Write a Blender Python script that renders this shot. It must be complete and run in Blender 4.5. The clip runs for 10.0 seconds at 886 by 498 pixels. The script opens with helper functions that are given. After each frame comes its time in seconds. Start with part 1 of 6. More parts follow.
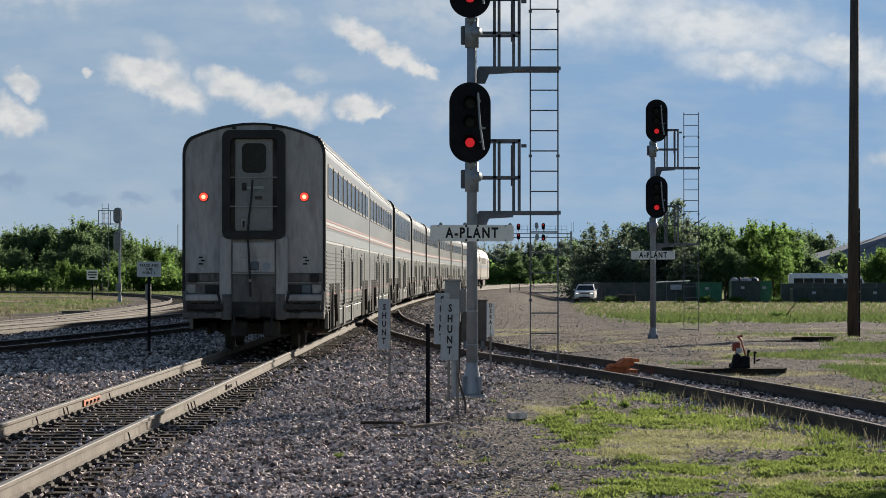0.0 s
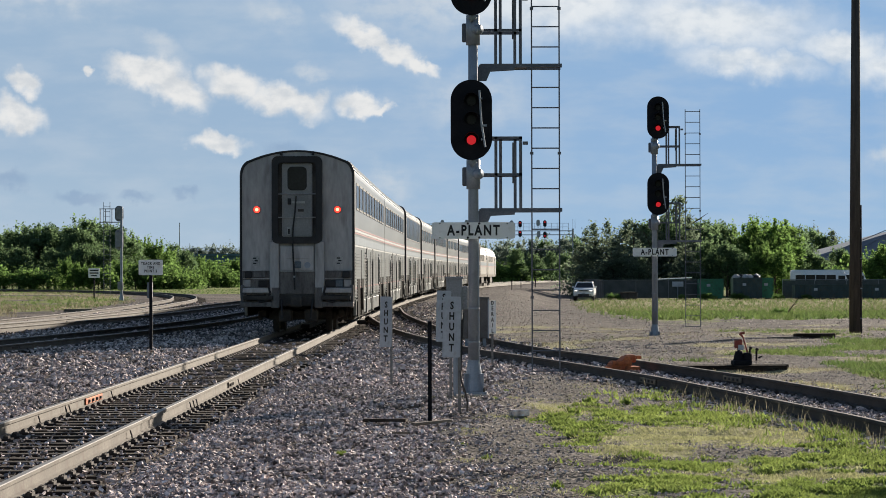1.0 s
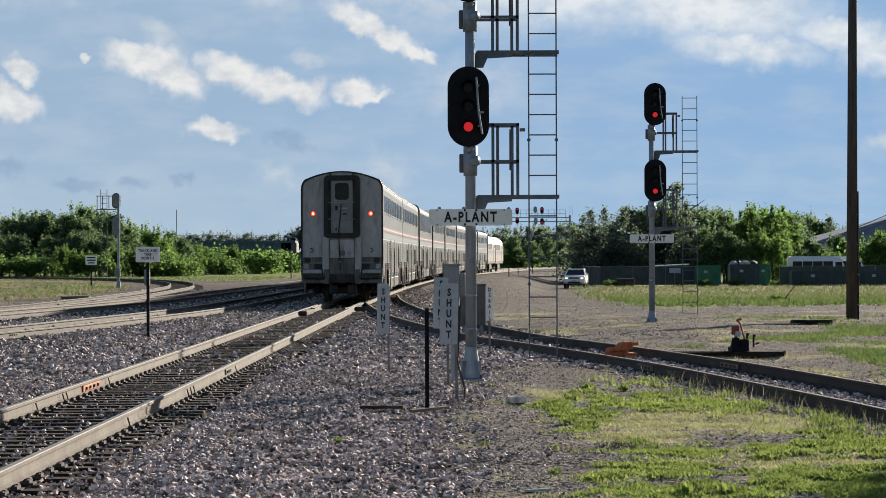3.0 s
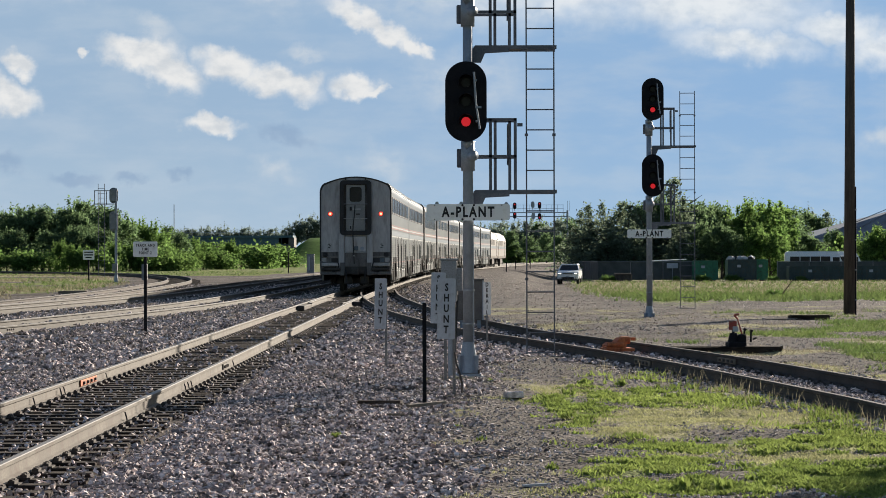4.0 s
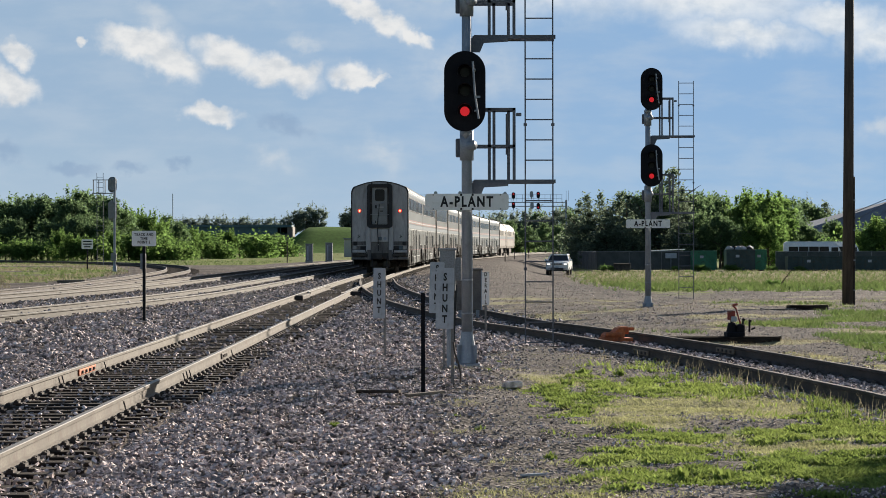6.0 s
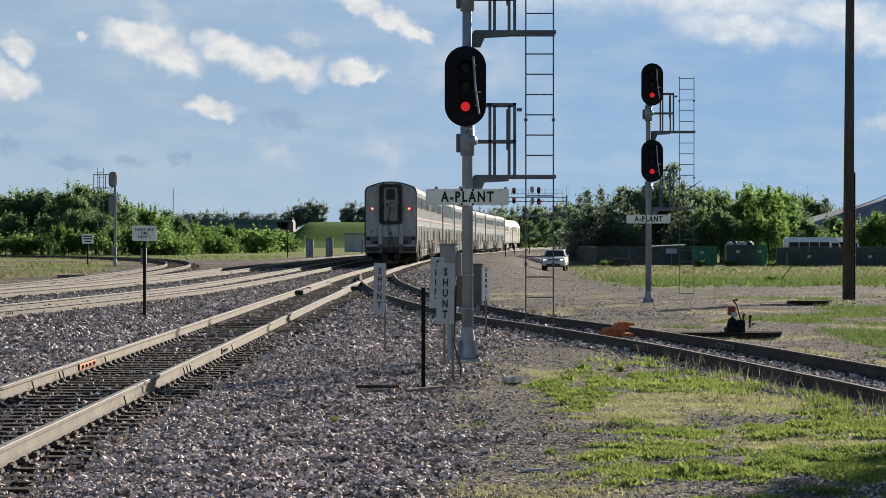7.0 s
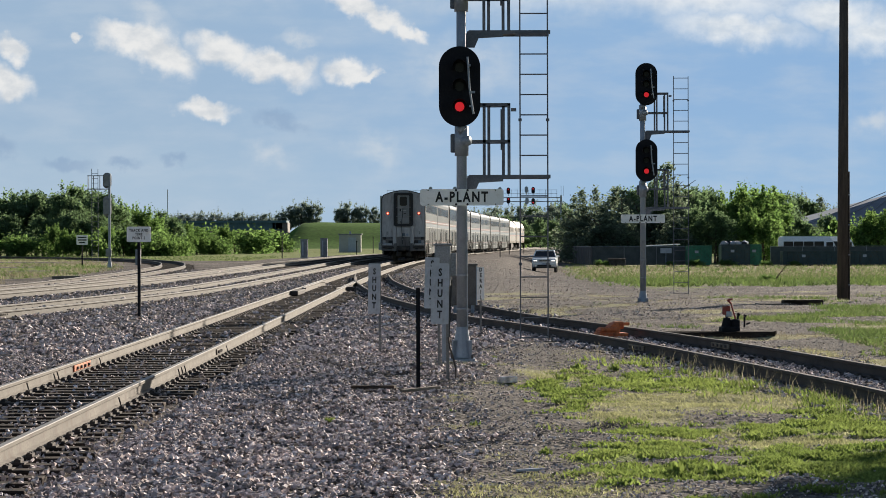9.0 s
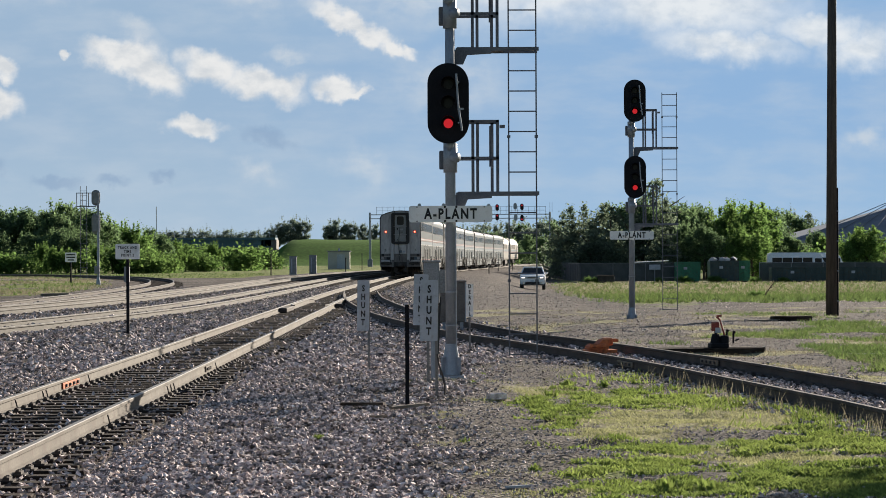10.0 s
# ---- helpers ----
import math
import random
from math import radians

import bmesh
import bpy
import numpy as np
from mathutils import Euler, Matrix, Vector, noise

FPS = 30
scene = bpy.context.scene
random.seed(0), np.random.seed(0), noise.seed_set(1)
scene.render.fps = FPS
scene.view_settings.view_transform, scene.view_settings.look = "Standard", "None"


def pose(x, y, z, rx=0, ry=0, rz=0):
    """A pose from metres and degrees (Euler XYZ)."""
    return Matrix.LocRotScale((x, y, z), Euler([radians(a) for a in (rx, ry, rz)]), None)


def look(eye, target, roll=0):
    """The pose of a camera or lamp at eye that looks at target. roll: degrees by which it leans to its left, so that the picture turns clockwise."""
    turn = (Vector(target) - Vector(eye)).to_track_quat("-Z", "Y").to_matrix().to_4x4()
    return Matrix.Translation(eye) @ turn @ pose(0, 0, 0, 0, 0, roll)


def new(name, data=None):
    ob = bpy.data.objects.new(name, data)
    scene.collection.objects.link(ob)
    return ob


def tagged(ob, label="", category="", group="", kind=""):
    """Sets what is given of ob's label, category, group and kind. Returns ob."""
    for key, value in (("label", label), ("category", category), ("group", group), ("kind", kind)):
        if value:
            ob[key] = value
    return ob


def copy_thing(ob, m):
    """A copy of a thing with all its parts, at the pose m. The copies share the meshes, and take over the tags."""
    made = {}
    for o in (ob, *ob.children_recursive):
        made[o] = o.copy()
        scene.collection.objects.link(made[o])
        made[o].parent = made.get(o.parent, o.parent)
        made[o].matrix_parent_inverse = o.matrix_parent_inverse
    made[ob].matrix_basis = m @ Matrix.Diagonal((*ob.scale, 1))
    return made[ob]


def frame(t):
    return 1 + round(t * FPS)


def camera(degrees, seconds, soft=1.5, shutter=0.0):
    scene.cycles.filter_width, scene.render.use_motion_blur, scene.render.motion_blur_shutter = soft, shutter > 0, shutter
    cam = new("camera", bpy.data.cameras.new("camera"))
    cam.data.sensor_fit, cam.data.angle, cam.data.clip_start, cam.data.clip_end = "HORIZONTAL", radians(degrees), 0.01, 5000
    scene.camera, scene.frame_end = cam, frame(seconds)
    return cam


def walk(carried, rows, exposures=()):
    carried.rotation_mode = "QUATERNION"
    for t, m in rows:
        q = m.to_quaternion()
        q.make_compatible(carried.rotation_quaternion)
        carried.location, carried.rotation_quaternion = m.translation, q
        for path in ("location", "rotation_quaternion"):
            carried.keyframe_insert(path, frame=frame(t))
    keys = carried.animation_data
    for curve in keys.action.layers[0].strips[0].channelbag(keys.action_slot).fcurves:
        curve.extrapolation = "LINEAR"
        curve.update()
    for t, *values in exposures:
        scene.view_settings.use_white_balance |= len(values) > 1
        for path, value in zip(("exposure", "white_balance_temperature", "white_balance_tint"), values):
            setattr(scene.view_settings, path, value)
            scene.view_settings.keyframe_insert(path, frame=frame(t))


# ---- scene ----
# The camera stands still on a low platform edge and is turned by hand.
EYE_Z = 1.9
LENS = 19.77
cam = camera(LENS, 10.0, soft=0.65)
# seconds, turn to the left, tilt up, lean (degrees)
TURNS = [
    (0.0, 0.000, 0.522, 0.00), (0.5, 0.070, 0.493, -0.08), (1.0, 0.037, 0.465, -0.13),
    (1.5, 0.034, 0.415, -0.19), (2.0, 0.017, 0.376, -0.17), (2.5, -0.009, 0.265, -0.18),
    (4.0, -0.083, 0.053, -0.15), (4.5, -0.099, 0.005, -0.07), (5.0, -0.120, -0.055, -0.08),
    (5.5, -0.115, -0.124, -0.10), (7.0, -0.103, -0.290, -0.01), (7.5, -0.101, -0.360, -0.01),
    (8.0, -0.084, -0.390, 0.00), (8.5, -0.138, -0.346, -0.07), (9.0, -0.225, -0.285, -0.16),
    (9.5, -0.362, -0.181, -0.17), (10.0, -0.477, 0.092, -0.25)]
walk(cam, [(t, pose(0, 0, EYE_Z, 90 + p, 0, y) @ pose(0, 0, 0, 0, 0, r)) for t, y, p, r in TURNS],
     exposures=[(0.0, 0.74), (0.8, 0.90), (2.5, 0.92), (10.0, 0.92)])

# ---- light ----
SUN_AZ, SUN_EL = radians(31), radians(17.6)
world = bpy.data.worlds.new("world")
scene.world = world
world.use_nodes = True
wn = world.node_tree
sky = wn.nodes.new("ShaderNodeTexSky")
sky.sky_type = "NISHITA"
sky.sun_disc = False
sky.sun_elevation, sky.sun_rotation = SUN_EL, SUN_AZ
sky.air_density, sky.dust_density, sky.ozone_density = 1.0, 0.6, 2.0
wn.links.new(sky.outputs[0], wn.nodes["Background"].inputs[0])
wn.nodes["Background"].inputs[1].default_value = 0.05
sun_data = bpy.data.lights.new("sun", "SUN")
sun_data.energy, sun_data.angle, sun_data.color = 5.0, radians(0.6), (1.0, 0.89, 0.74)
sun = new("sun", sun_data)
sun_dir = Vector((math.sin(SUN_AZ) * math.cos(SUN_EL), math.cos(SUN_AZ) * math.cos(SUN_EL), math.sin(SUN_EL)))
sun.matrix_world = look(sun_dir * 300, (0, 0, 0))


# ---- materials ----
def rgb(c):
    return (*c, 1.0)


def material(name, a, b, scale=4.0, fine=60.0, rough=0.7, metal=0.0, bump=0.3, dist=0.01, grime=None, spec=0.4,
             stretch=(1, 1, 1), vary=0.0, coords="Object", grain=0.6):
    """Two-scale procedural surface: broad patches from a to b, fine grain and bump."""
    m = bpy.data.materials.new(name)
    m.use_nodes = True
    nt = m.node_tree
    p = nt.nodes["Principled BSDF"]
    tc = nt.nodes.new("ShaderNodeTexCoord")
    mp = nt.nodes.new("ShaderNodeMapping")
    mp.inputs["Scale"].default_value = stretch
    nt.links.new(tc.outputs[coords], mp.inputs["Vector"])
    n1 = nt.nodes.new("ShaderNodeTexNoise")
    n1.inputs["Scale"].default_value, n1.inputs["Detail"].default_value = scale, 5
    n2 = nt.nodes.new("ShaderNodeTexNoise")
    n2.inputs["Scale"].default_value, n2.inputs["Detail"].default_value = fine, 3
    nt.links.new(mp.outputs[0], n1.inputs["Vector"])
    nt.links.new(mp.outputs[0], n2.inputs["Vector"])
    ramp = nt.nodes.new("ShaderNodeMapRange")
    ramp.inputs["From Min"].default_value, ramp.inputs["From Max"].default_value = 0.34, 0.66
    nt.links.new(n1.outputs[0], ramp.inputs["Value"])
    mix = nt.nodes.new("ShaderNodeMix")
    mix.data_type = "RGBA"
    mix.inputs["A"].default_value, mix.inputs["B"].default_value = rgb(a), rgb(b)
    nt.links.new(ramp.outputs[0], mix.inputs["Factor"])
    col = mix.outputs["Result"]
    g = nt.nodes.new("ShaderNodeMix")
    g.data_type, g.blend_type = "RGBA", "MULTIPLY"
    g.inputs["Factor"].default_value = grain
    gr = nt.nodes.new("ShaderNodeMapRange")
    gr.inputs["From Min"].default_value, gr.inputs["From Max"].default_value = 0.3, 0.7
    gr.inputs["To Min"].default_value, gr.inputs["To Max"].default_value = 0.55, 1.25
    nt.links.new(n2.outputs[0], gr.inputs["Value"])
    nt.links.new(col, g.inputs["A"])
    nt.links.new(gr.outputs[0], g.inputs["B"])
    col = g.outputs["Result"]
    if grime:
        n3 = nt.nodes.new("ShaderNodeTexNoise")
        n3.inputs["Scale"].default_value, n3.inputs["Detail"].default_value = scale * 2.7, 6
        nt.links.new(mp.outputs[0], n3.inputs["Vector"])
        r3 = nt.nodes.new("ShaderNodeMapRange")
        r3.inputs["From Min"].default_value, r3.inputs["From Max"].default_value = 0.52, 0.72
        nt.links.new(n3.outputs[0], r3.inputs["Value"])
        x3 = nt.nodes.new("ShaderNodeMix")
        x3.data_type = "RGBA"
        nt.links.new(r3.outputs[0], x3.inputs["Factor"])
        nt.links.new(col, x3.inputs["A"])
        x3.inputs["B"].default_value = rgb(grime)
        col = x3.outputs["Result"]
    if vary:
        oi = nt.nodes.new("ShaderNodeObjectInfo")
        geo = nt.nodes.new("ShaderNodeNewGeometry")
        ad = nt.nodes.new("ShaderNodeMath")
        ad.operation = "ADD"
        nt.links.new(oi.outputs["Random"], ad.inputs[0])
        nt.links.new(geo.outputs["Random Per Island"], ad.inputs[1])
        fr = nt.nodes.new("ShaderNodeMath")
        fr.operation = "FRACT"
        nt.links.new(ad.outputs[0], fr.inputs[0])
        vr = nt.nodes.new("ShaderNodeMapRange")
        vr.inputs["To Min"].default_value, vr.inputs["To Max"].default_value = 1 - vary, 1 + vary
        nt.links.new(fr.outputs[0], vr.inputs["Value"])
        vm = nt.nodes.new("ShaderNodeMix")
        vm.data_type, vm.blend_type = "RGBA", "MULTIPLY"
        vm.inputs["Factor"].default_value = 1
        nt.links.new(col, vm.inputs["A"])
        nt.links.new(vr.outputs[0], vm.inputs["B"])
        col = vm.outputs["Result"]
    nt.links.new(col, p.inputs["Base Color"])
    p.inputs["Roughness"].default_value, p.inputs["Metallic"].default_value = rough, metal
    p.inputs["Specular IOR Level"].default_value = spec
    if bump:
        bn = nt.nodes.new("ShaderNodeBump")
        bn.inputs["Strength"].default_value, bn.inputs["Distance"].default_value = bump, dist
        nt.links.new(n2.outputs[0], bn.inputs["Height"])
        nt.links.new(bn.outputs[0], p.inputs["Normal"])
    return m


def glow(name, colour, strength, base=(0.02, 0.02, 0.02)):
    m = bpy.data.materials.new(name)
    m.use_nodes = True
    p = m.node_tree.nodes["Principled BSDF"]
    p.inputs["Base Color"].default_value = rgb(base)
    p.inputs["Emission Color"].default_value = rgb(colour)
    p.inputs["Emission Strength"].default_value = strength
    p.inputs["Roughness"].default_value = 0.3
    return m


def foliage(name, a, b, translucent=0.45):
    m = material(name, a, b, scale=0.35, fine=3.0, rough=0.8, bump=0, vary=0.35, spec=0.06)
    nt = m.node_tree
    p = nt.nodes["Principled BSDF"]
    tr = nt.nodes.new("ShaderNodeBsdfTranslucent")
    src = p.inputs["Base Color"].links[0].from_socket
    nt.links.new(src, tr.inputs["Color"])
    mx = nt.nodes.new("ShaderNodeMixShader")
    mx.inputs[0].default_value = translucent
    nt.links.new(p.outputs[0], mx.inputs[1])
    nt.links.new(tr.outputs[0], mx.inputs[2])
    nt.links.new(mx.outputs[0], nt.nodes["Material Output"].inputs["Surface"])
    return m


STEEL = material("brushed_stainless", (0.095, 0.103, 0.105), (0.135, 0.144, 0.145), 0.8, 40, 0.36, 0.7, 0.1, 0.003, grain=0.3, grime=(0.105, 0.102, 0.098), stretch=(1, 0.15, 1))
END_STEEL = material("dirty_stainless_end", (0.355, 0.345, 0.35), (0.455, 0.44, 0.44), 0.8, 7, 0.5, 0.15, 0.05, 0.003, grain=0.35, grime=(0.25, 0.24, 0.235), stretch=(2.0, 2.0, 0.5))
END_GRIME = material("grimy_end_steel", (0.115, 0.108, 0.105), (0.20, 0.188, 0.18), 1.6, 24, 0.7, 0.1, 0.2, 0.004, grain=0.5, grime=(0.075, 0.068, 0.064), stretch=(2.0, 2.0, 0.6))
ROOF = material("roof_steel", (0.13, 0.14, 0.15), (0.18, 0.19, 0.20), 1.0, 20, 0.55, 0.4, 0.1, 0.004)
BLACK = material("black_rubber", (0.012, 0.013, 0.015), (0.025, 0.025, 0.028), 3, 40, 0.6, 0, 0.2)
DARKPAINT = material("black_signal_paint", (0.010, 0.011, 0.015), (0.016, 0.017, 0.022), 3, 60, 0.8, 0, 0.1, 0.002, spec=0.15)
# near-black that paints the shade inside openings, so sun can't lift it
SHADE_BLACK = material("opening_shade", (0.004, 0.004, 0.004), (0.008, 0.008, 0.008), 3, 40, 0.9, 0, 0, spec=0.05)
UNDER = material("underframe_grime", (0.035, 0.032, 0.03), (0.085, 0.077, 0.07), 2, 30, 0.85, 0.1, 0.4)
GLASS = material("tinted_glass", (0.012, 0.014, 0.017), (0.02, 0.022, 0.025), 2, 20, 0.22, 0, 0, spec=0.18)
RED_BAND = material("red_band", (0.27, 0.105, 0.105), (0.33, 0.14, 0.135), 2, 30, 0.45, 0.2, 0.05)
BLUE_BAND = material("blue_band", (0.085, 0.115, 0.145), (0.12, 0.15, 0.18), 2, 30, 0.45, 0.3, 0.05)
WHITE_BAND = material("white_band", (0.36, 0.365, 0.36), (0.44, 0.44, 0.43), 2, 30, 0.45, 0, 0.05)
LOCO_PAINT = material("locomotive_silver_paint", (0.18, 0.17, 0.155), (0.25, 0.235, 0.215), 0.7, 20, 0.5, 0.1, 0.1, grime=(0.36, 0.23, 0.14))
RED_LAMP = glow("red_lamp", (1.0, 0.05, 0.03), 1.1, (0.5, 0.02, 0.02))
RED_LAMP_HOT = glow("red_lamp_core", (1.0, 0.30, 0.16), 2.2, (0.5, 0.02, 0.02))
SIGNAL_RED = glow("signal_red", (1.0, 0.015, 0.03), 0.26, (0.14, 0.004, 0.004))
LENS_DARK = material("unlit_lens", (0.010, 0.014, 0.012), (0.018, 0.02, 0.018), 8, 40, 0.4, 0, 0, spec=0.2)
GALV = material("galvanised_steel", (0.25, 0.285, 0.345), (0.325, 0.365, 0.43), 2.5, 60, 0.45, 0.3, 0.1, 0.002, grain=0.3, grime=(0.22, 0.245, 0.285))
LADDER = material("dark_galvanised", (0.10, 0.11, 0.14), (0.16, 0.17, 0.20), 3, 60, 0.55, 0.3, 0.1, 0.002)
POST_STEEL = material("dull_post_steel", (0.16, 0.16, 0.165), (0.24, 0.235, 0.23), 3, 50, 0.6, 0.3, 0.1, 0.002)
DOOR_STEEL = material("end_door_steel", (0.20, 0.205, 0.21), (0.27, 0.275, 0.275), 1.5, 20, 0.5, 0.2, 0.05, 0.002, grain=0.3)
SIGN_WHITE = material("white_sign_enamel", (0.83, 0.84, 0.83), (0.89, 0.89, 0.88), 3, 60, 0.5, 0, 0.02, 0.001, grime=(0.70, 0.69, 0.65), grain=0.08)
SIGN_BLACK = material("sign_black", (0.012, 0.012, 0.014), (0.02, 0.02, 0.022), 4, 60, 0.6, 0, 0)
SIGN_GREY = material("faded_sign", (0.36, 0.395, 0.455), (0.455, 0.49, 0.55), 5, 70, 0.5, 0, 0.02, 0.001, grime=(0.33, 0.345, 0.38), grain=0.15)
RAIL_SIDE = material("rail_web_dusty", (0.105, 0.088, 0.072), (0.16, 0.138, 0.115), 1.6, 50, 0.8, 0.0, 0.3, 0.003, grime=(0.088, 0.062, 0.048))
RAIL_GREY = material("rail_web_grey", (0.082, 0.072, 0.062), (0.125, 0.111, 0.097), 1.6, 50, 0.8, 0.0, 0.3, 0.003, grime=(0.07, 0.054, 0.045))
RAIL_DARK = material("rail_web_rust", (0.06, 0.050, 0.046), (0.10, 0.083, 0.074), 1.6, 50, 0.85, 0.1, 0.3, 0.003)
RAIL_TOP = material("rail_head_polished", (0.17, 0.158, 0.148), (0.25, 0.235, 0.22), 3, 60, 0.6, 0.25, 0.05, 0.001)
TIE = material("creosoted_timber", (0.022, 0.016, 0.013), (0.06, 0.044, 0.035), 2.5, 30, 0.9, 0, 0.6, 0.01, grime=(0.10, 0.08, 0.068), spec=0.15, stretch=(0.4, 3, 3), vary=0.3)
RUST = material("orange_rust_paint", (0.46, 0.12, 0.05), (0.58, 0.19, 0.075), 4, 50, 0.75, 0.1, 0.3, 0.004, grime=(0.20, 0.07, 0.03))
RED_PAINT = material("worn_red_paint", (0.24, 0.04, 0.035), (0.31, 0.065, 0.05), 5, 40, 0.6, 0, 0.2, 0.002, grime=(0.20, 0.11, 0.09))
STONE = material("ballast_stone", (0.262, 0.208, 0.196), (0.78, 0.675, 0.645), 9.0, 60, 0.85, 0, 0.2, 0.004, vary=0.8, spec=0.3)
WOOD = material("weathered_wood", (0.16, 0.13, 0.10), (0.26, 0.21, 0.16), 3, 40, 0.85, 0, 0.5, 0.006, stretch=(0.5, 3, 3))
POLE_WOOD = material("utility_pole_wood", (0.055, 0.045, 0.042), (0.10, 0.082, 0.074), 4, 40, 0.85, 0, 0.6, 0.01, stretch=(3, 3, 0.3))
CASE_GREY = material("relay_case_grey", (0.20, 0.21, 0.23), (0.28, 0.29, 0.31), 3, 50, 0.6, 0.2, 0.1, 0.002)
CASE_BROWN = material("junction_case_brown", (0.14, 0.12, 0.11), (0.20, 0.18, 0.165), 3, 50, 0.7, 0.1, 0.15, 0.003)
CAR_WHITE = material("white_car_paint", (0.84, 0.86, 0.88), (0.90, 0.91, 0.92), 2, 20, 0.35, 0, 0, spec=0.6)
HEADLIGHT = glow("headlight", (1.0, 0.98, 0.9), 0.9, (0.8, 0.8, 0.8))
CHROME = material("chrome", (0.6, 0.6, 0.62), (0.7, 0.7, 0.72), 3, 30, 0.2, 0.9, 0)
DUMP_GREEN = material("green_dumpster_paint", (0.03, 0.16, 0.09), (0.05, 0.22, 0.13), 1.5, 30, 0.6, 0.1, 0.15, grime=(0.05, 0.10, 0.06))
DUMP_DARK = material("dark_dumpster_paint", (0.03, 0.055, 0.06), (0.05, 0.08, 0.085), 1.5, 30, 0.6, 0.1, 0.15, grime=(0.06, 0.06, 0.05))
CONCRETE = material("concrete", (0.36, 0.35, 0.33), (0.46, 0.45, 0.42), 2, 40, 0.85, 0, 0.2, 0.005)
TEAL = material("teal_girder_paint", (0.055, 0.115, 0.145), (0.08, 0.155, 0.185), 0.5, 10, 0.6, 0.1, 0.1)
ROOF_BLUE = material("grey_blue_roof", (0.15, 0.17, 0.21), (0.20, 0.225, 0.265), 0.6, 12, 0.6, 0.1, 0.1)
BRICK = material("brown_wall", (0.14, 0.08, 0.06), (0.20, 0.12, 0.09), 0.7, 8, 0.85, 0, 0.2)
BARK = material("bark", (0.06, 0.045, 0.035), (0.11, 0.085, 0.065), 3, 25, 0.9, 0, 0.6, 0.02)
LEAF_DARK = foliage("conifer_leaf", (0.130, 0.180, 0.126), (0.190, 0.232, 0.152), 0.72)
LEAF_MID = foliage("broad_leaf", (0.118, 0.188, 0.092), (0.172, 0.252, 0.12), 0.75)
LEAF_LIGHT = foliage("spring_leaf", (0.120, 0.212, 0.06), (0.178, 0.278, 0.082), 0.76)
# paler, bluer leaves for the far trees: distance haze put into the colour
LEAF_HAZED = foliage("hazed_far_leaf", (0.175, 0.225, 0.195), (0.235, 0.285, 0.22), 0.65)
GRASS = foliage("grass_blade", (0.175, 0.24, 0.06), (0.29, 0.36, 0.10), 0.5)
DRY = foliage("dry_grass_blade", (0.33, 0.335, 0.165), (0.46, 0.455, 0.245), 0.45)
MEADOW = foliage("meadow_blade", (0.108, 0.168, 0.055), (0.168, 0.225, 0.075), 0.5)
STRAW = foliage("straw_blade", (0.23, 0.21, 0.14), (0.33, 0.30, 0.21), 0.45)
CHAIN = material("chain_link", (0.16, 0.17, 0.19), (0.24, 0.25, 0.27), 4, 60, 0.5, 0.5, 0)
# even tone of the see-through chain-link, put on solid panels
MESH_FILL = material("fence_mesh_fill", (0.06, 0.07, 0.072), (0.095, 0.105, 0.105), 1.2, 30, 0.9, 0, 0.2)
BAG = material("grey_bags", (0.35, 0.35, 0.36), (0.5, 0.5, 0.5), 3, 20, 0.5, 0, 0.3, 0.02)


# ---- mesh helpers ----
def link_mesh(name, bm, mat, parent=None, label="", smooth=False):
    me = bpy.data.meshes.new(name)
    if smooth:
        for f in bm.faces:
            f.smooth = True
    bm.to_mesh(me)
    bm.free()
    for mm in (mat if isinstance(mat, (list, tuple)) else [mat]):
        me.materials.append(mm)
    ob = new(name, me)
    if parent is not None:
        ob.parent = parent
    if label:
        tagged(ob, label)
    return ob


def part(name, bm, mat, parent, label="", smooth=False):
    return link_mesh(name, bm, mat, parent, label, smooth)


def thing(name, m, label, category, group="", kind=""):
    ob = new(name)
    ob.matrix_world = m
    return tagged(ob, label, category, group, kind)


def box(bm, c, s, rz=0.0, rx=0.0, ry=0.0, bevel=0.0):
    m = pose(*c, rx, ry, rz) @ Matrix.Diagonal((*s, 1))
    r = bmesh.ops.create_cube(bm, size=1, matrix=m)
    if bevel:
        es = list({e for v in r["verts"] for e in v.link_edges})
        bmesh.ops.bevel(bm, geom=es, offset=bevel, segments=2, affect="EDGES", profile=0.5)
    return bm


def B(c, s, **k):
    return box(bmesh.new(), c, s, **k)


def rod(bm, a, b, r, seg=8, r2=None):
    a, b = Vector(a), Vector(b)
    d = b - a
    m = Matrix.Translation((a + b) / 2) @ d.to_track_quat("Z", "Y").to_matrix().to_4x4()
    bmesh.ops.create_cone(bm, cap_ends=True, segments=seg, radius1=r, radius2=r if r2 is None else r2, depth=d.length, matrix=m)
    return bm


def R(a, b, r, seg=8, r2=None):
    return rod(bmesh.new(), a, b, r, seg, r2)


def prism(bm, outline, y0, y1, axis="y"):
    """A closed outline in x-z, pulled along y."""
    va = [bm.verts.new((x, y0, z)) for x, z in outline]
    vb = [bm.verts.new((x, y1, z)) for x, z in outline]
    n = len(outline)
    bm.faces.new(va)
    bm.faces.new(vb[::-1])
    for i in range(n):
        bm.faces.new((va[(i + 1) % n], va[i], vb[i], vb[(i + 1) % n]))
    bmesh.ops.recalc_face_normals(bm, faces=bm.faces)
    return bm


def rounded(w, h, r, seg=5, cx=0.0, cz=0.0):
    pts = []
    for sx, sz, a0 in ((1, 1, 0), (-1, 1, 90), (-1, -1, 180), (1, -1, 270)):
        for i in range(seg + 1):
            a = radians(a0 + 90 * i / seg)
            pts.append((cx + sx * (w / 2 - r) + r * math.cos(a), cz + sz * (h / 2 - r) + r * math.sin(a)))
    return pts


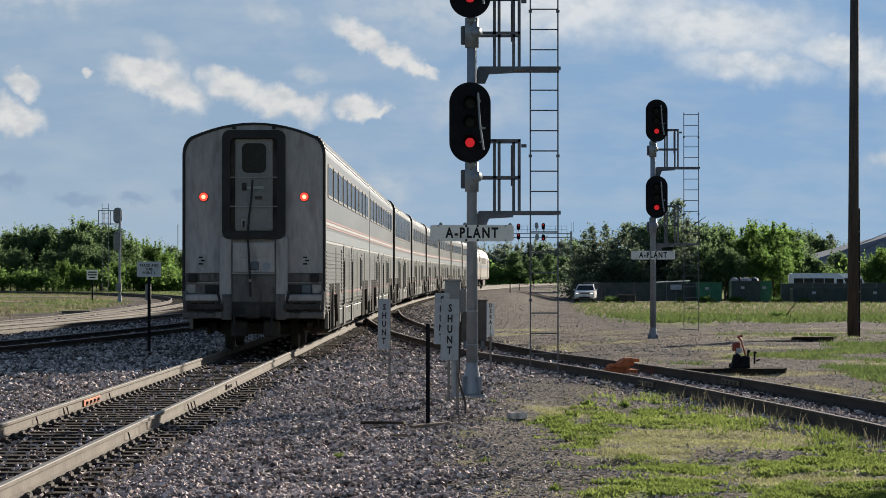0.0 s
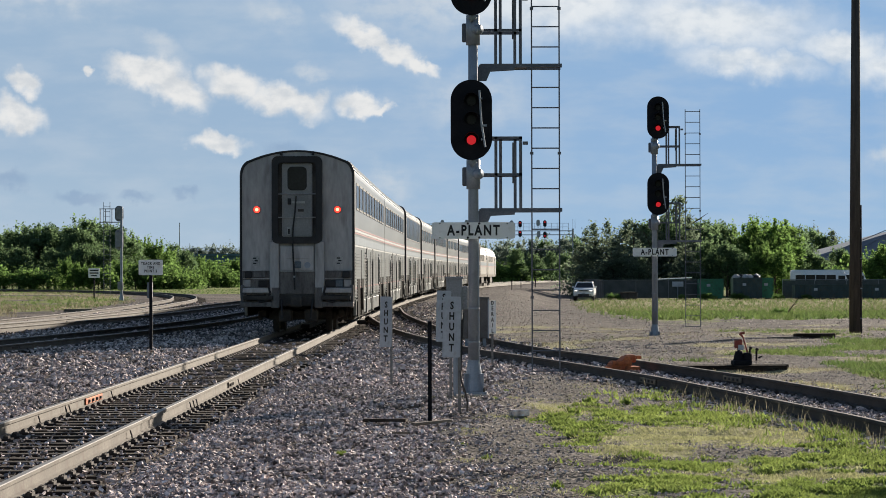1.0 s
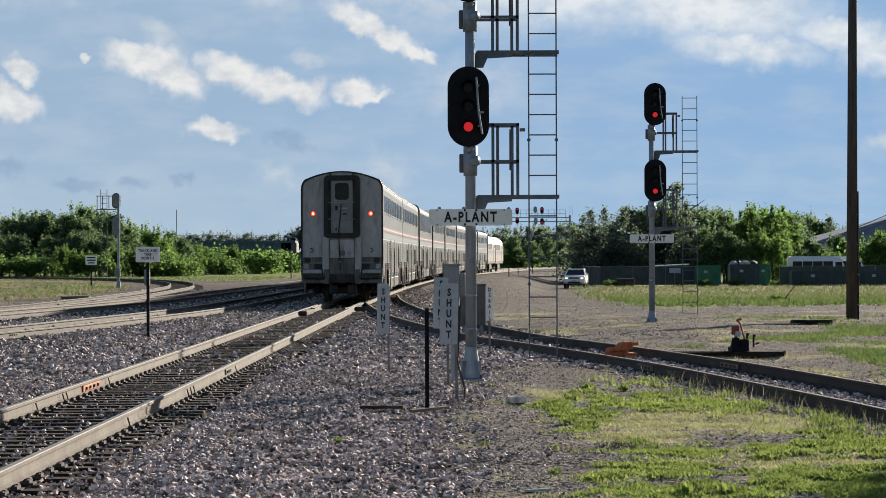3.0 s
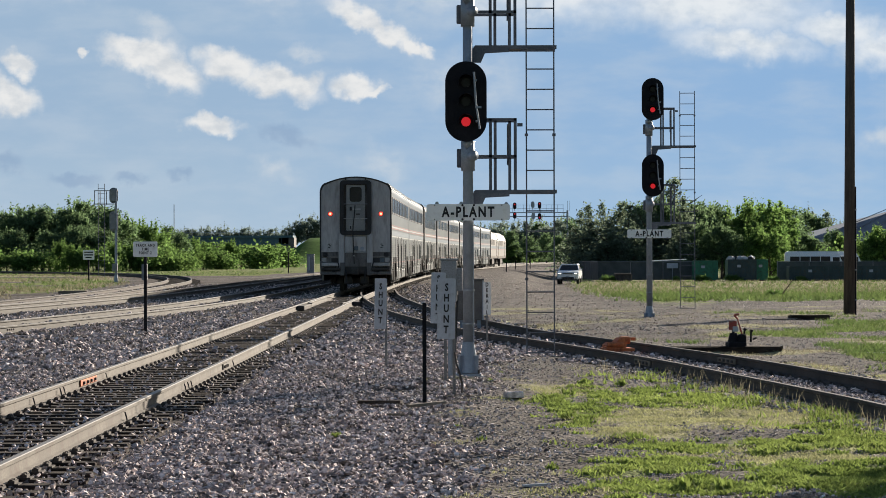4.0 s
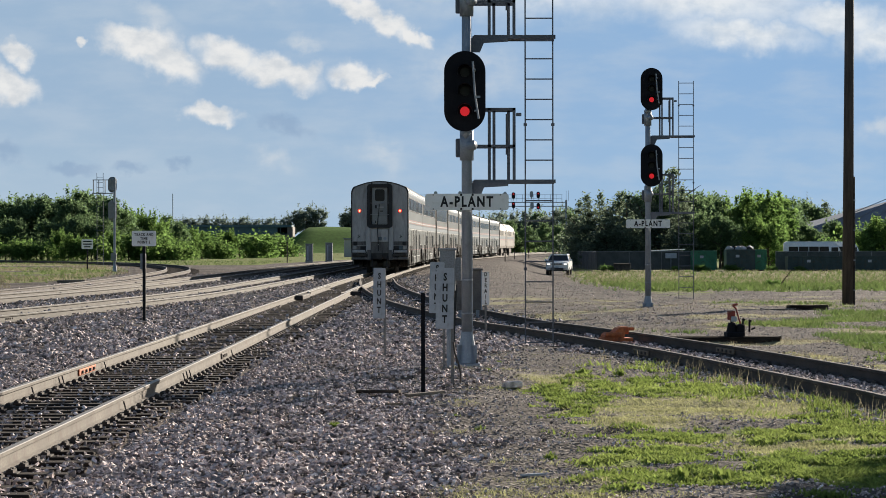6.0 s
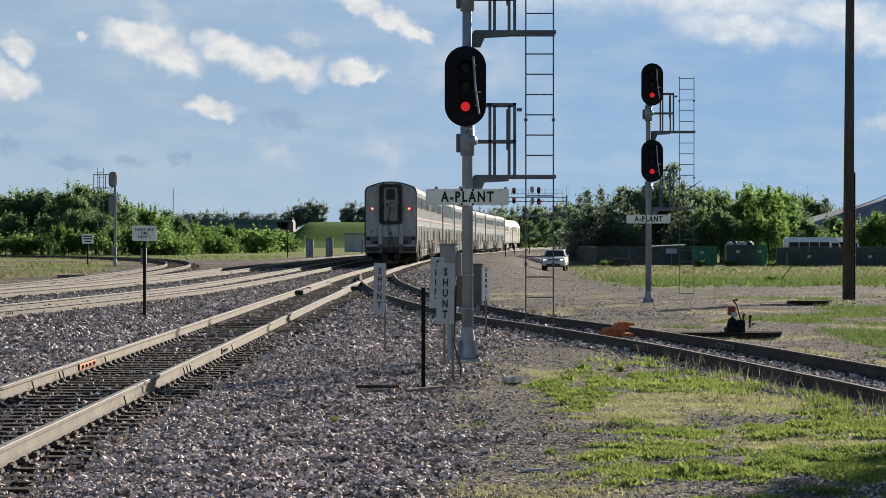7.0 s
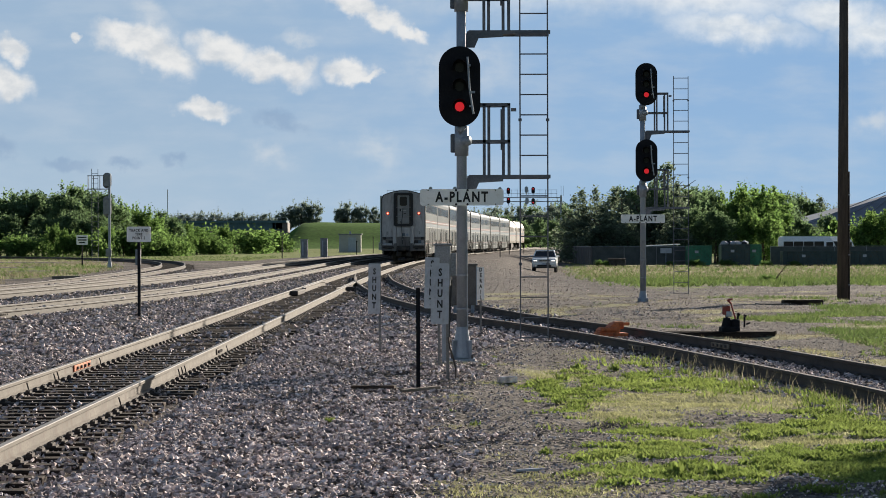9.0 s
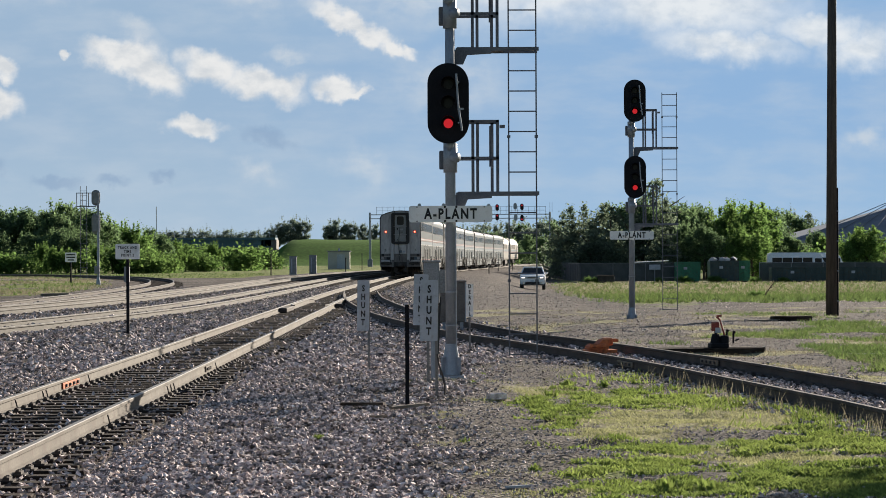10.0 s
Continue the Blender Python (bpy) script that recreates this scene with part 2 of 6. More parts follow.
def ring(bm, outer, inner, y0, y1):
    n = len(outer)
    L = [[bm.verts.new((x, y, z)) for x, z in o] for o, y in ((outer, y0), (inner, y0), (outer, y1), (inner, y1))]
    for i in range(n):
        j = (i + 1) % n
        bm.faces.new((L[0][i], L[0][j], L[1][j], L[1][i]))
        bm.faces.new((L[2][j], L[2][i], L[3][i], L[3][j]))
        bm.faces.new((L[0][j], L[0][i], L[2][i], L[2][j]))
        bm.faces.new((L[1][i], L[1][j], L[3][j], L[3][i]))
    bmesh.ops.recalc_face_normals(bm, faces=bm.faces)
    return bm


def words(name, text, size, m, mat, parent, y_scale=1.0):
    """Flat raised lettering, as a mesh."""
    cu = bpy.data.curves.new(name, "FONT")
    cu.body, cu.size, cu.align_x, cu.align_y, cu.extrude = text, size, "CENTER", "CENTER", 0.002
    cu.resolution_u = 2
    cu.offset = 0.036 * size
    cu.space_character = 1.3
    tmp = bpy.data.objects.new(name, cu)
    me = bpy.data.meshes.new_from_object(tmp)
    bpy.data.objects.remove(tmp)
    me.materials.append(mat)
    ob = new(name, me)
    ob.parent = parent
    ob.matrix_local = m @ Matrix.Diagonal((0.74, 1, 1, 1))
    return ob


def smooth_step(a, b, x):
    t = min(1.0, max(0.0, (x - a) / (b - a)))
    return t * t * (3 - 2 * t)


# ---- lie of the land and of the tracks ----
def spline(pts, step):
    """Catmull-Rom through plan points."""
    P = [Vector(p) for p in pts]
    P = [P[0] * 2 - P[1]] + P + [P[-1] * 2 - P[-2]]
    out = []
    for i in range(1, len(P) - 2):
        n = max(2, int((P[i + 1] - P[i]).length / step))
        for k in range(n):
            t = k / n
            a, b, c, d = P[i - 1], P[i], P[i + 1], P[i + 2]
            out.append(0.5 * ((2 * b) + (c - a) * t + (2 * a - 5 * b + 4 * c - d) * t * t + (3 * b - a - 3 * c + d) * t ** 3))
    out.append(P[-2])
    return out


RAIL_Z = 0.17


def main_x(y):
    return -4.09 + 0.008 * (y - 55) + 0.00013 * max(0.0, y - 88) ** 2


def grade(y):
    """The line falls gently in the distance."""
    return -0.45 * smooth_step(180, 420, y)


def lot_dip(x, y):
    return -0.95 * smooth_step(75, 200, y) * (1 - smooth_step(300, 430, y)) * smooth_step(main_x(y) + 5.5, main_x(y) + 10.5, x)


def ground_z(x, y):
    return grade(y) + lot_dip(x, y)


MAIN = [(main_x(y), y) for y in range(5, 700, 12)]
SECOND = [(-19.0, 8), (-14.6, 35), (-11.2, 58), (-9.5, 72), (-8.2, 88), (-7.5, 110), (-6.85, 140), (-5.7, 190), (-3.2, 240),
          (0.6, 300), (5.8, 360), (12.3, 420), (29, 540)]
THIRD = [(-22.6, 20), (-17.0, 55), (-13.9, 82), (-12.4, 98), (-11.7, 112), (-11.0, 136), (-9.9, 180), (-7.9, 230), (-4.5, 290), (8, 420), (24, 540)]
LOOP = [(-18.5, 56), (-15.2, 86), (-14.6, 108), (-14.9, 130), (-16.2, 158), (-20.0, 186), (-28.6, 216), (-43, 243), (-66, 262), (-110, 280)]
SIDING = [(7.0, 6), (6.45, 20), (5.75, 28.4), (5.44, 31.3), (4.9, 35.6), (4.2, 40.9), (3.05, 47.6), (2.25, 51.7), (1.2, 57.5),
          (-0.75, 75), (-2.2, 98), (-2.85, 118)]


def point_z(p):
    return grade(p.y)


# ---- sky with clouds, far behind everything ----
def build_sky():
    far = 3200.0
    k = far / 4500.0
    bm = bmesh.new()
    w, top = 2600, 440
    vs = [bm.verts.new(c) for c in ((-w, 0, -120), (w, 0, -120), (w, 0, top), (-w, 0, top))]
    bm.faces.new(vs)
    m = bpy.data.materials.new("sky_with_clouds")
    m.use_nodes = True
    nt = m.node_tree
    nt.nodes.remove(nt.nodes["Principled BSDF"])
    N, Lk = nt.nodes.new, nt.links.new

    def math_node(op, a, b=None):
        n = N("ShaderNodeMath")
        n.operation = op
        for i, v in enumerate((a, b)):
            if v is None:
                continue
            if isinstance(v, (int, float)):
                n.inputs[i].default_value = v
            else:
                Lk(v, n.inputs[i])
        return n.outputs[0]

    def rng(v, a, b, c, d, kind="SMOOTHSTEP"):
        n = N("ShaderNodeMapRange")
        n.interpolation_type = kind
        Lk(v, n.inputs["Value"])
        for key, val in (("From Min", a), ("From Max", b), ("To Min", c), ("To Max", d)):
            n.inputs[key].default_value = val
        return n.outputs[0]

    def mixc(f, a, b):
        n = N("ShaderNodeMix")
        n.data_type = "RGBA"
        for v, s in ((f, "Factor"), (a, "A"), (b, "B")):
            if isinstance(v, tuple):
                n.inputs[s].default_value = rgb(v)
            elif isinstance(v, float):
                n.inputs[s].default_value = v
            else:
                Lk(v, n.inputs[s])
        return n.outputs["Result"]

    tc = N("ShaderNodeTexCoord")
    sc = N("ShaderNodeVectorMath")
    sc.operation = "MULTIPLY"
    sc.inputs[1].default_value = (1 / k / 100, 0, 1 / k / 100)   # units of 1.27 degrees
    Lk(tc.outputs["Object"], sc.inputs[0])

    def tex(scale, detail, stretch=(1, 1, 1), rough=0.55):
        mp = N("ShaderNodeMapping")
        mp.inputs["Scale"].default_value = stretch
        Lk(sc.outputs[0], mp.inputs["Vector"])
        n = N("ShaderNodeTexNoise")
        n.inputs["Scale"].default_value, n.inputs["Detail"].default_value, n.inputs["Roughness"].default_value = scale, detail, rough
        Lk(mp.outputs[0], n.inputs["Vector"])
        return n

    warp = tex(2.6, 5, (1, 1, 1), 0.52)
    off = N("ShaderNodeVectorMath")
    off.operation = "SUBTRACT"
    Lk(warp.outputs["Color"], off.inputs[0])
    off.inputs[1].default_value = (0.5, 0.5, 0.5)
    sca = N("ShaderNodeVectorMath")
    sca.operation = "SCALE"
    Lk(off.outputs[0], sca.inputs[0])
    sca.inputs["Scale"].default_value = 0.62
    add = N("ShaderNodeVectorMath")
    add.operation = "ADD"
    Lk(sc.outputs[0], add.inputs[0])
    Lk(sca.outputs[0], add.inputs[1])
    sep = N("ShaderNodeSeparateXYZ")
    Lk(sc.outputs[0], sep.inputs[0])
    u, v = sep.outputs[0], sep.outputs[2]

    def puff(cx, cz, rx, rz, tilt=0.0):
        mp = N("ShaderNodeMapping")
        mp.vector_type = "TEXTURE"
        mp.inputs["Location"].default_value = (cx, 0, cz)
        mp.inputs["Rotation"].default_value = (0, radians(tilt), 0)
        mp.inputs["Scale"].default_value = (rx, 1, rz)
        Lk(add.outputs[0], mp.inputs["Vector"])
        sx = N("ShaderNodeVectorMath")
        sx.operation = "MULTIPLY"
        sx.inputs[1].default_value = (1, 0, 1)
        Lk(mp.outputs[0], sx.inputs[0])
        ln = N("ShaderNodeVectorMath")
        ln.operation = "LENGTH"
        Lk(sx.outputs[0], ln.inputs[0])
        return ln.outputs["Value"]

    def union(puffs, inner, outer):
        acc = None
        for p in puffs:
            d = rng(puff(*p), inner, outer, 1.0, 0.0)
            acc = d if acc is None else math_node("MAXIMUM", acc, d)
        return acc

    crisp = union([(-5.30, 3.55, 0.80, 0.30, 8), (-4.72, 3.20, 0.72, 0.34, 30), (-5.05, 3.48, 0.45, 0.36), (-3.70, 3.28, 0.66, 0.32, 12),
                   (-2.85, 2.98, 0.85, 0.30, 14), (-2.45, 2.95, 0.42, 0.26), (-1.48, 2.90, 0.46, 0.26), (-1.15, 2.82, 0.22, 0.12, -20),
                   (-7.45, 3.35, 0.36, 0.22, 30), (-7.55, 2.75, 0.55, 0.32, 20), (-4.02, 2.24, 0.54, 0.19, 9), (-1.15, 4.0, 1.05, 0.22, 30),
                   (-0.45, 3.62, 0.40, 0.15, 25), (-6.35, 3.55, 0.13, 0.10)], 0.45, 1.22)
    veil = union([(-2.4, 3.5, 0.5, 0.14), (-3.0, 4.55, 0.6, 0.4, 25), (-5.05, 4.0, 0.6, 0.22, 28), (-2.9, 1.45, 0.5, 0.25, 25), (-1.0, 1.55, 0.6, 0.4, 20),
                  (-0.1, 4.8, 2.6, 0.9), (7.8, 2.0, 0.5, 0.25), (-6.9, 4.9, 2.0, 0.5), (0.5, 3.0, 1.2, 0.6)], 0.0, 1.25)
    bank = union([(4.7, 4.40, 2.7, 0.66, 6), (7.1, 3.9, 1.1, 0.40, 8), (2.2, 4.75, 2.4, 0.85), (7.8, 3.6, 0.9, 0.45), (5.4, 3.7, 1.6, 0.35, 6)], 0.15, 1.2)
    grey = union([(-6.45, 1.30, 0.5, 0.13), (-5.5, 1.30, 0.32, 0.12), (-7.75, 1.6, 0.4, 0.2), (-4.5, 1.35, 0.25, 0.12), (-2.7, 2.05, 0.6, 0.18, 20)], 0.2, 1.2)
    streak = tex(1.3, 6, (0.5, 1, 1.6))
    fine = tex(2.4, 6, (0.8, 1, 1.3), 0.55)
    sky_low = mixc(rng(u, -6, 6, 0, 1), (0.385, 0.510, 0.640), (0.305, 0.480, 0.695))
    sky_high = mixc(rng(u, -6, 6, 0, 1), (0.315, 0.450, 0.615), (0.255, 0.430, 0.680))
    col = mixc(rng(v, 0.3, 3.0, 0, 1), sky_low, sky_high)
    col = mixc(rng(streak.outputs[0], 0.36, 0.74, 0.05, 0.40), col, (0.52, 0.60, 0.69))
    col = mixc(math_node("MULTIPLY", grey, 0.45), col, (0.215, 0.325, 0.500))
    col = mixc(math_node("MULTIPLY", math_node("MULTIPLY", veil, 0.75), rng(fine.outputs[0], 0.3, 0.65, 0.25, 1.0)), col, (0.60, 0.655, 0.71))
    shade = rng(fine.outputs[0], 0.30, 0.62, 0.0, 1.0)
    bank_col = mixc(shade, (0.60, 0.665, 0.735), (0.80, 0.83, 0.85))
    col = mixc(math_node("MULTIPLY", bank, 0.92), col, bank_col)
    cloud_col = mixc(shade, (0.62, 0.65, 0.68), (0.83, 0.825, 0.81))
    col = mixc(math_node("MULTIPLY", crisp, 0.92), col, cloud_col)
    em = N("ShaderNodeEmission")
    em.inputs["Strength"].default_value = 0.545
    Lk(col, em.inputs["Color"])
    Lk(em.outputs[0], nt.nodes["Material Output"].inputs["Surface"])
    ob = link_mesh("backdrop", bm, m)
    ob.location = (0, far, EYE_Z)
    tagged(ob, "blue evening sky with scattered white clouds", "sky", kind="structure")


build_sky()


# ---- ground ----
def dist_to(line, x, y):
    best = 1e9
    for (ax, ay), (bx, by) in zip(line, line[1:]):
        if y < ay - 8 or y > by + 8:
            continue
        dx, dy = bx - ax, by - ay
        t = min(1.0, max(0.0, ((x - ax) * dx + (y - ay) * dy) / (dx * dx + dy * dy)))
        best = min(best, math.hypot(x - ax - t * dx, y - ay - t * dy))
    return best


def line_x(line, y):
    for (ax, ay), (bx, by) in zip(line, line[1:]):
        if ay <= y <= by:
            return ax + (bx - ax) * (y - ay) / (by - ay)
    return line[-1][0]


def nz(x, y, s, seed=0.0):
    return noise.noise((x * s, y * s, seed))


# patches in the grass beside the signal: middle and half extents
LUSH = [(1.55, 31.2, 0.45, 2.6), (2.4, 33.6, 1.0, 1.6), (3.3, 32.4, 1.0, 1.2), (4.0, 25.2, 1.2, 1.3), (2.3, 25.0, 0.9, 0.6),
        (1.9, 22.8, 0.8, 0.9), (2.0, 20.6, 1.0, 0.9), (3.5, 21.6, 1.4, 1.8), (4.9, 26.6, 1.0, 1.6), (1.45, 28.0, 0.3, 0.8)]
MOWN = [(3.0, 29.4, 1.3, 1.7), (4.7, 29.6, 0.9, 2.0), (2.1, 27.0, 0.5, 0.9), (3.3, 23.6, 0.7, 0.6), (1.5, 35.0, 0.8, 1.4)]
BARE = [(1.85, 28.2, 0.28, 0.5), (3.1, 26.2, 0.55, 0.32), (2.65, 23.6, 0.38, 0.6), (1.3, 24.2, 0.5, 1.0), (2.4, 21.7, 0.5, 0.35), (4.2, 22.4, 0.4, 0.4)]


def blot(patches, x, y):
    return max(math.exp(-((x - a) / c) ** 2 - ((y - b) / d) ** 2) for a, b, c, d in patches)


def zones(x, y):
    """How much ballast, green grass and dry grass lie at a place."""
    n = nz(x, y, 0.55, 3) + 0.5 * nz(x, y, 1.7, 5)
    mx = main_x(y)
    sx = line_x(SIDING, y) if y < 118 else mx
    ballast = 0.0
    if y < 420:
        d = min(dist_to(MAIN, x, y), dist_to(SECOND, x, y), dist_to(THIRD, x, y))
        ballast = 1 - smooth_step(2.6, 3.6, d + 0.6 * n)
        if line_x(SECOND, y) < x < mx:
            ballast = 1.0
        if y < 118:
            ballast = max(ballast, 1 - smooth_step(1.0, 1.5, abs(x - sx) + 0.4 * n) if x < sx else 1 - smooth_step(1.5, 2.1, abs(x - sx) + 0.4 * n))
            edge = 0.12 + 0.48 * smooth_step(29, 38, y) if y < 44 else 0.75 + (y - 44) * 0.05
            if mx < x < min(sx, 60):
                ballast = max(ballast, 1 - smooth_step(edge - 0.9, edge + 0.7, x + 0.8 * n - 0.02 * (y - 30)) if y < 46 else 1.0)
        if y > 60:
            ballast = max(ballast, 1 - smooth_step(1.6, 2.4, dist_to(LOOP, x, y) + 0.4 * n))
    green = dry = 0.0
    if y < 46 and x < sx - 0.9:
        inside = smooth_step(1.0, 1.6, x + 0.5 * n - 0.05 * max(0, 24 - y)) * (1 - smooth_step(35, 38.5, y + 1.5 * n + 0.4 * (x - 2)))
        rough = 0.6 * nz(x, y, 1.3, 9) + 0.6 * nz(x, y, 3.4, 11)
        lush = blot(LUSH, x, y) + rough
        straw = blot(MOWN, x, y) + 0.5 * rough
        bare = blot(BARE, x, y) + 0.6 * nz(x, y, 1.3, 15)
        soil_gap = 1 - smooth_step(0.35, 0.75, bare)
        green = inside * soil_gap * smooth_step(0.20, 0.72, lush - 0.45 * blot(MOWN, x, y))
        dry = inside * soil_gap * (1 - 0.75 * green) * smooth_step(0.15, 0.8, straw + 0.15)
        dry = max(dry, 0.45 * smooth_step(0.15, 0.5, n) * smooth_step(-0.5, 0.8, x) * (1 - smooth_step(40, 44, y)))
    if x > sx + 1.6 and y < 90:
        g = smooth_step(0.0, 0.4, nz(x * 0.4, y * 0.25, 1.0, 31) + smooth_step(6.5, 9.0, x) * 0.45 - 0.15 - smooth_step(58, 72, y) * 0.45)
        green = max(green, g)
        dry = max(dry, 0.8 * smooth_step(0.05, 0.4, nz(x * 0.5, y * 0.3, 1.0, 41) + 0.25 * (1 - smooth_step(1.7, 3.6, x - sx))))
    if y > 84 and x > mx + 5:
        strip = smooth_step(98, 112, y + 6 * n + 16 * nz(x, y, 0.16, 81) + max(0.0, 12 - x) * 4.0) * smooth_step(mx + 11.2, mx + 13.6, x + 1.5 * n)
        if y < 260:
            green = max(green, strip)
            dry = max(dry, 0.85 * strip * smooth_step(128, 158, y + 22 * nz(x, y * 0.4, 0.25, 83)))
        else:
            green = max(green, strip * 0.8)
    if 66 < y < 84 and mx + 6 < x:
        dry = max(dry, 0.5 * smooth_step(0.1, 0.4, n))
    lx = min(line_x(LOOP, y), line_x(THIRD, y)) - 2.5
    if x < lx and y > 40:
        far_side = smooth_step(0, 2.0, lx - x + n)
        green = max(green, far_side * smooth_step(-0.35, 0.1, nz(x * 0.08, y * 0.06, 1.0, 51)))
        dry = max(dry, far_side * smooth_step(-0.15, 0.25, nz(x * 0.1, y * 0.05, 1.0, 61)))
    if y > 205 and x < line_x(THIRD, y) - 6:
        green = max(green, 0.9)
    if y > 500:
        green = 1.0
    return ballast, green, dry


def ground_material():
    m = bpy.data.materials.new("yard_ground")
    m.use_nodes = True
    nt = m.node_tree
    N, Lk = nt.nodes.new, nt.links.new
    p = nt.nodes["Principled BSDF"]
    tc = N("ShaderNodeTexCoord")

    def tex(scale, detail=5):
        n = N("ShaderNodeTexNoise")
        n.inputs["Scale"].default_value, n.inputs["Detail"].default_value = scale, detail
        Lk(tc.outputs["Object"], n.inputs["Vector"])
        return n.outputs[0]

    def mix(f, a, b, mode="MIX"):
        n = N("ShaderNodeMix")
        n.data_type, n.blend_type = "RGBA", mode
        for v, s in ((f, "Factor"), (a, "A"), (b, "B")):
            if isinstance(v, tuple):
                n.inputs[s].default_value = rgb(v)
            elif isinstance(v, (int, float)):
                n.inputs[s].default_value = v
            else:
                Lk(v, n.inputs[s])
        return n.outputs["Result"]

    def rng(v, a, b, c=0.0, d=1.0):
        n = N("ShaderNodeMapRange")
        Lk(v, n.inputs["Value"])
        for key, val in (("From Min", a), ("From Max", b), ("To Min", c), ("To Max", d)):
            n.inputs[key].default_value = val
        return n.outputs[0]

    def zone(name, wobble):
        a = N("ShaderNodeAttribute")
        a.attribute_name = name
        n = N("ShaderNodeMath")
        n.operation = "ADD"
        Lk(a.outputs["Fac"], n.inputs[0])
        Lk(rng(tex(wobble, 6), 0.25, 0.75, -0.35, 0.35), n.inputs[1])
        return rng(n.outputs[0], 0.35, 0.65)

    vor = N("ShaderNodeTexVoronoi")
    vor.inputs["Scale"].default_value = 17
    Lk(tc.outputs["Object"], vor.inputs["Vector"])
    vg = N("ShaderNodeRGBToBW")
    Lk(vor.outputs["Color"], vg.inputs[0])
    soil = mix(rng(tex(0.7), 0.35, 0.65), (0.225, 0.195, 0.178), (0.44, 0.385, 0.35))
    soil = mix(rng(tex(3.2, 6), 0.40, 0.60, 0, 0.6), soil, (0.135, 0.118, 0.108))
    soil = mix(rng(tex(0.33, 8), 0.46, 0.56, 0, 0.8), soil, (0.085, 0.074, 0.068))
    soil = mix(rng(tex(28, 4), 0.35, 0.65, 0.0, 0.65), soil, (0.08, 0.068, 0.062))
    soil = mix(rng(tex(0.16), 0.48, 0.66, 0, 0.5), soil, (0.33, 0.29, 0.25))
    soil = mix(rng(vg.outputs[0], 0.15, 0.45, 0.55, 0.0), soil, (0.05, 0.042, 0.038))
    soil = mix(rng(vg.outputs[0], 0.70, 0.92, 0, 0.65), soil, (0.42, 0.37, 0.34))
    # darker away from each pebble's middle: crevice shade put into the soil colour
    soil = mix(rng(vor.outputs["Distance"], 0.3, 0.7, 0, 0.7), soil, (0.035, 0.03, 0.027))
    stone = mix(vg.outputs[0], (0.055, 0.047, 0.045), (0.24, 0.21, 0.20))
    # nearly black between the stones, painting the shade of the gaps
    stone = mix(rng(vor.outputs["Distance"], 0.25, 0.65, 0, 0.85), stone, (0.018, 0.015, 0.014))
    stone = mix(rng(tex(0.5), 0.4, 0.7, 0, 0.45), stone, (0.23, 0.18, 0.145))
    green = mix(rng(tex(1.1), 0.35, 0.65), (0.165, 0.20, 0.06), (0.27, 0.295, 0.10))
    green = mix(rng(tex(40, 3), 0.3, 0.7, 0, 0.7), green, (0.09, 0.12, 0.03))
    dry = mix(rng(tex(1.5), 0.35, 0.65), (0.26, 0.25, 0.14), (0.37, 0.35, 0.21))
    dry = mix(rng(tex(45, 3), 0.35, 0.7, 0, 0.6), dry, (0.16, 0.14, 0.07))
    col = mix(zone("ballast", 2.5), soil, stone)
    col = mix(zone("green", 3.0), col, green)
    col = mix(zone("dry", 2.0), col, dry)
    Lk(col, p.inputs["Base Color"])
    p.inputs["Roughness"].default_value = 0.95
    p.inputs["Specular IOR Level"].default_value = 0.1
    bn = N("ShaderNodeBump")
    bn.inputs["Strength"].default_value, bn.inputs["Distance"].default_value = 0.9, 0.035
    hm = N("ShaderNodeMath")
    hm.operation = "SUBTRACT"
    Lk(tex(22, 4), hm.inputs[0])
    Lk(vor.outputs["Distance"], hm.inputs[1])
    Lk(hm.outputs[0], bn.inputs["Height"])
    Lk(bn.outputs[0], p.inputs["Normal"])
    return m


def plan_axis(parts):
    out = []
    for a, b, s in parts:
        v = a
        while v < b - 1e-6:
            out.append(v)
            v += s
    return out + [parts[-1][1]]


def surface_z(x, y):
    """The ground with its small unevenness; low between the rails, a mound by the far signal."""
    z = ground_z(x, y) - 0.03
    if 5 < y < 130:
        d = min(abs(x - main_x(y)), dist_to(SIDING, x, y))
        z += (0.055 * nz(x, y, 0.9, 1) + 0.045 * nz(x, y, 2.3, 2)) * smooth_step(1.2, 2.4, d)
        z -= 0.03 * (1 - smooth_step(1.2, 1.7, abs(x - main_x(y))))
        if y < 62:
            z += 0.012 * (1 - smooth_step(1.3, 2.1, dist_to(SIDING, x, y)))
        z += 0.06 * math.exp(-((x - 6.4) ** 2 / 3.2 + (y - 71) ** 2 / 14))
        z += 0.10 * math.exp(-((x - 0.4) ** 2 / 1.0 + (y - 36.5) ** 2 / 6))
    return z


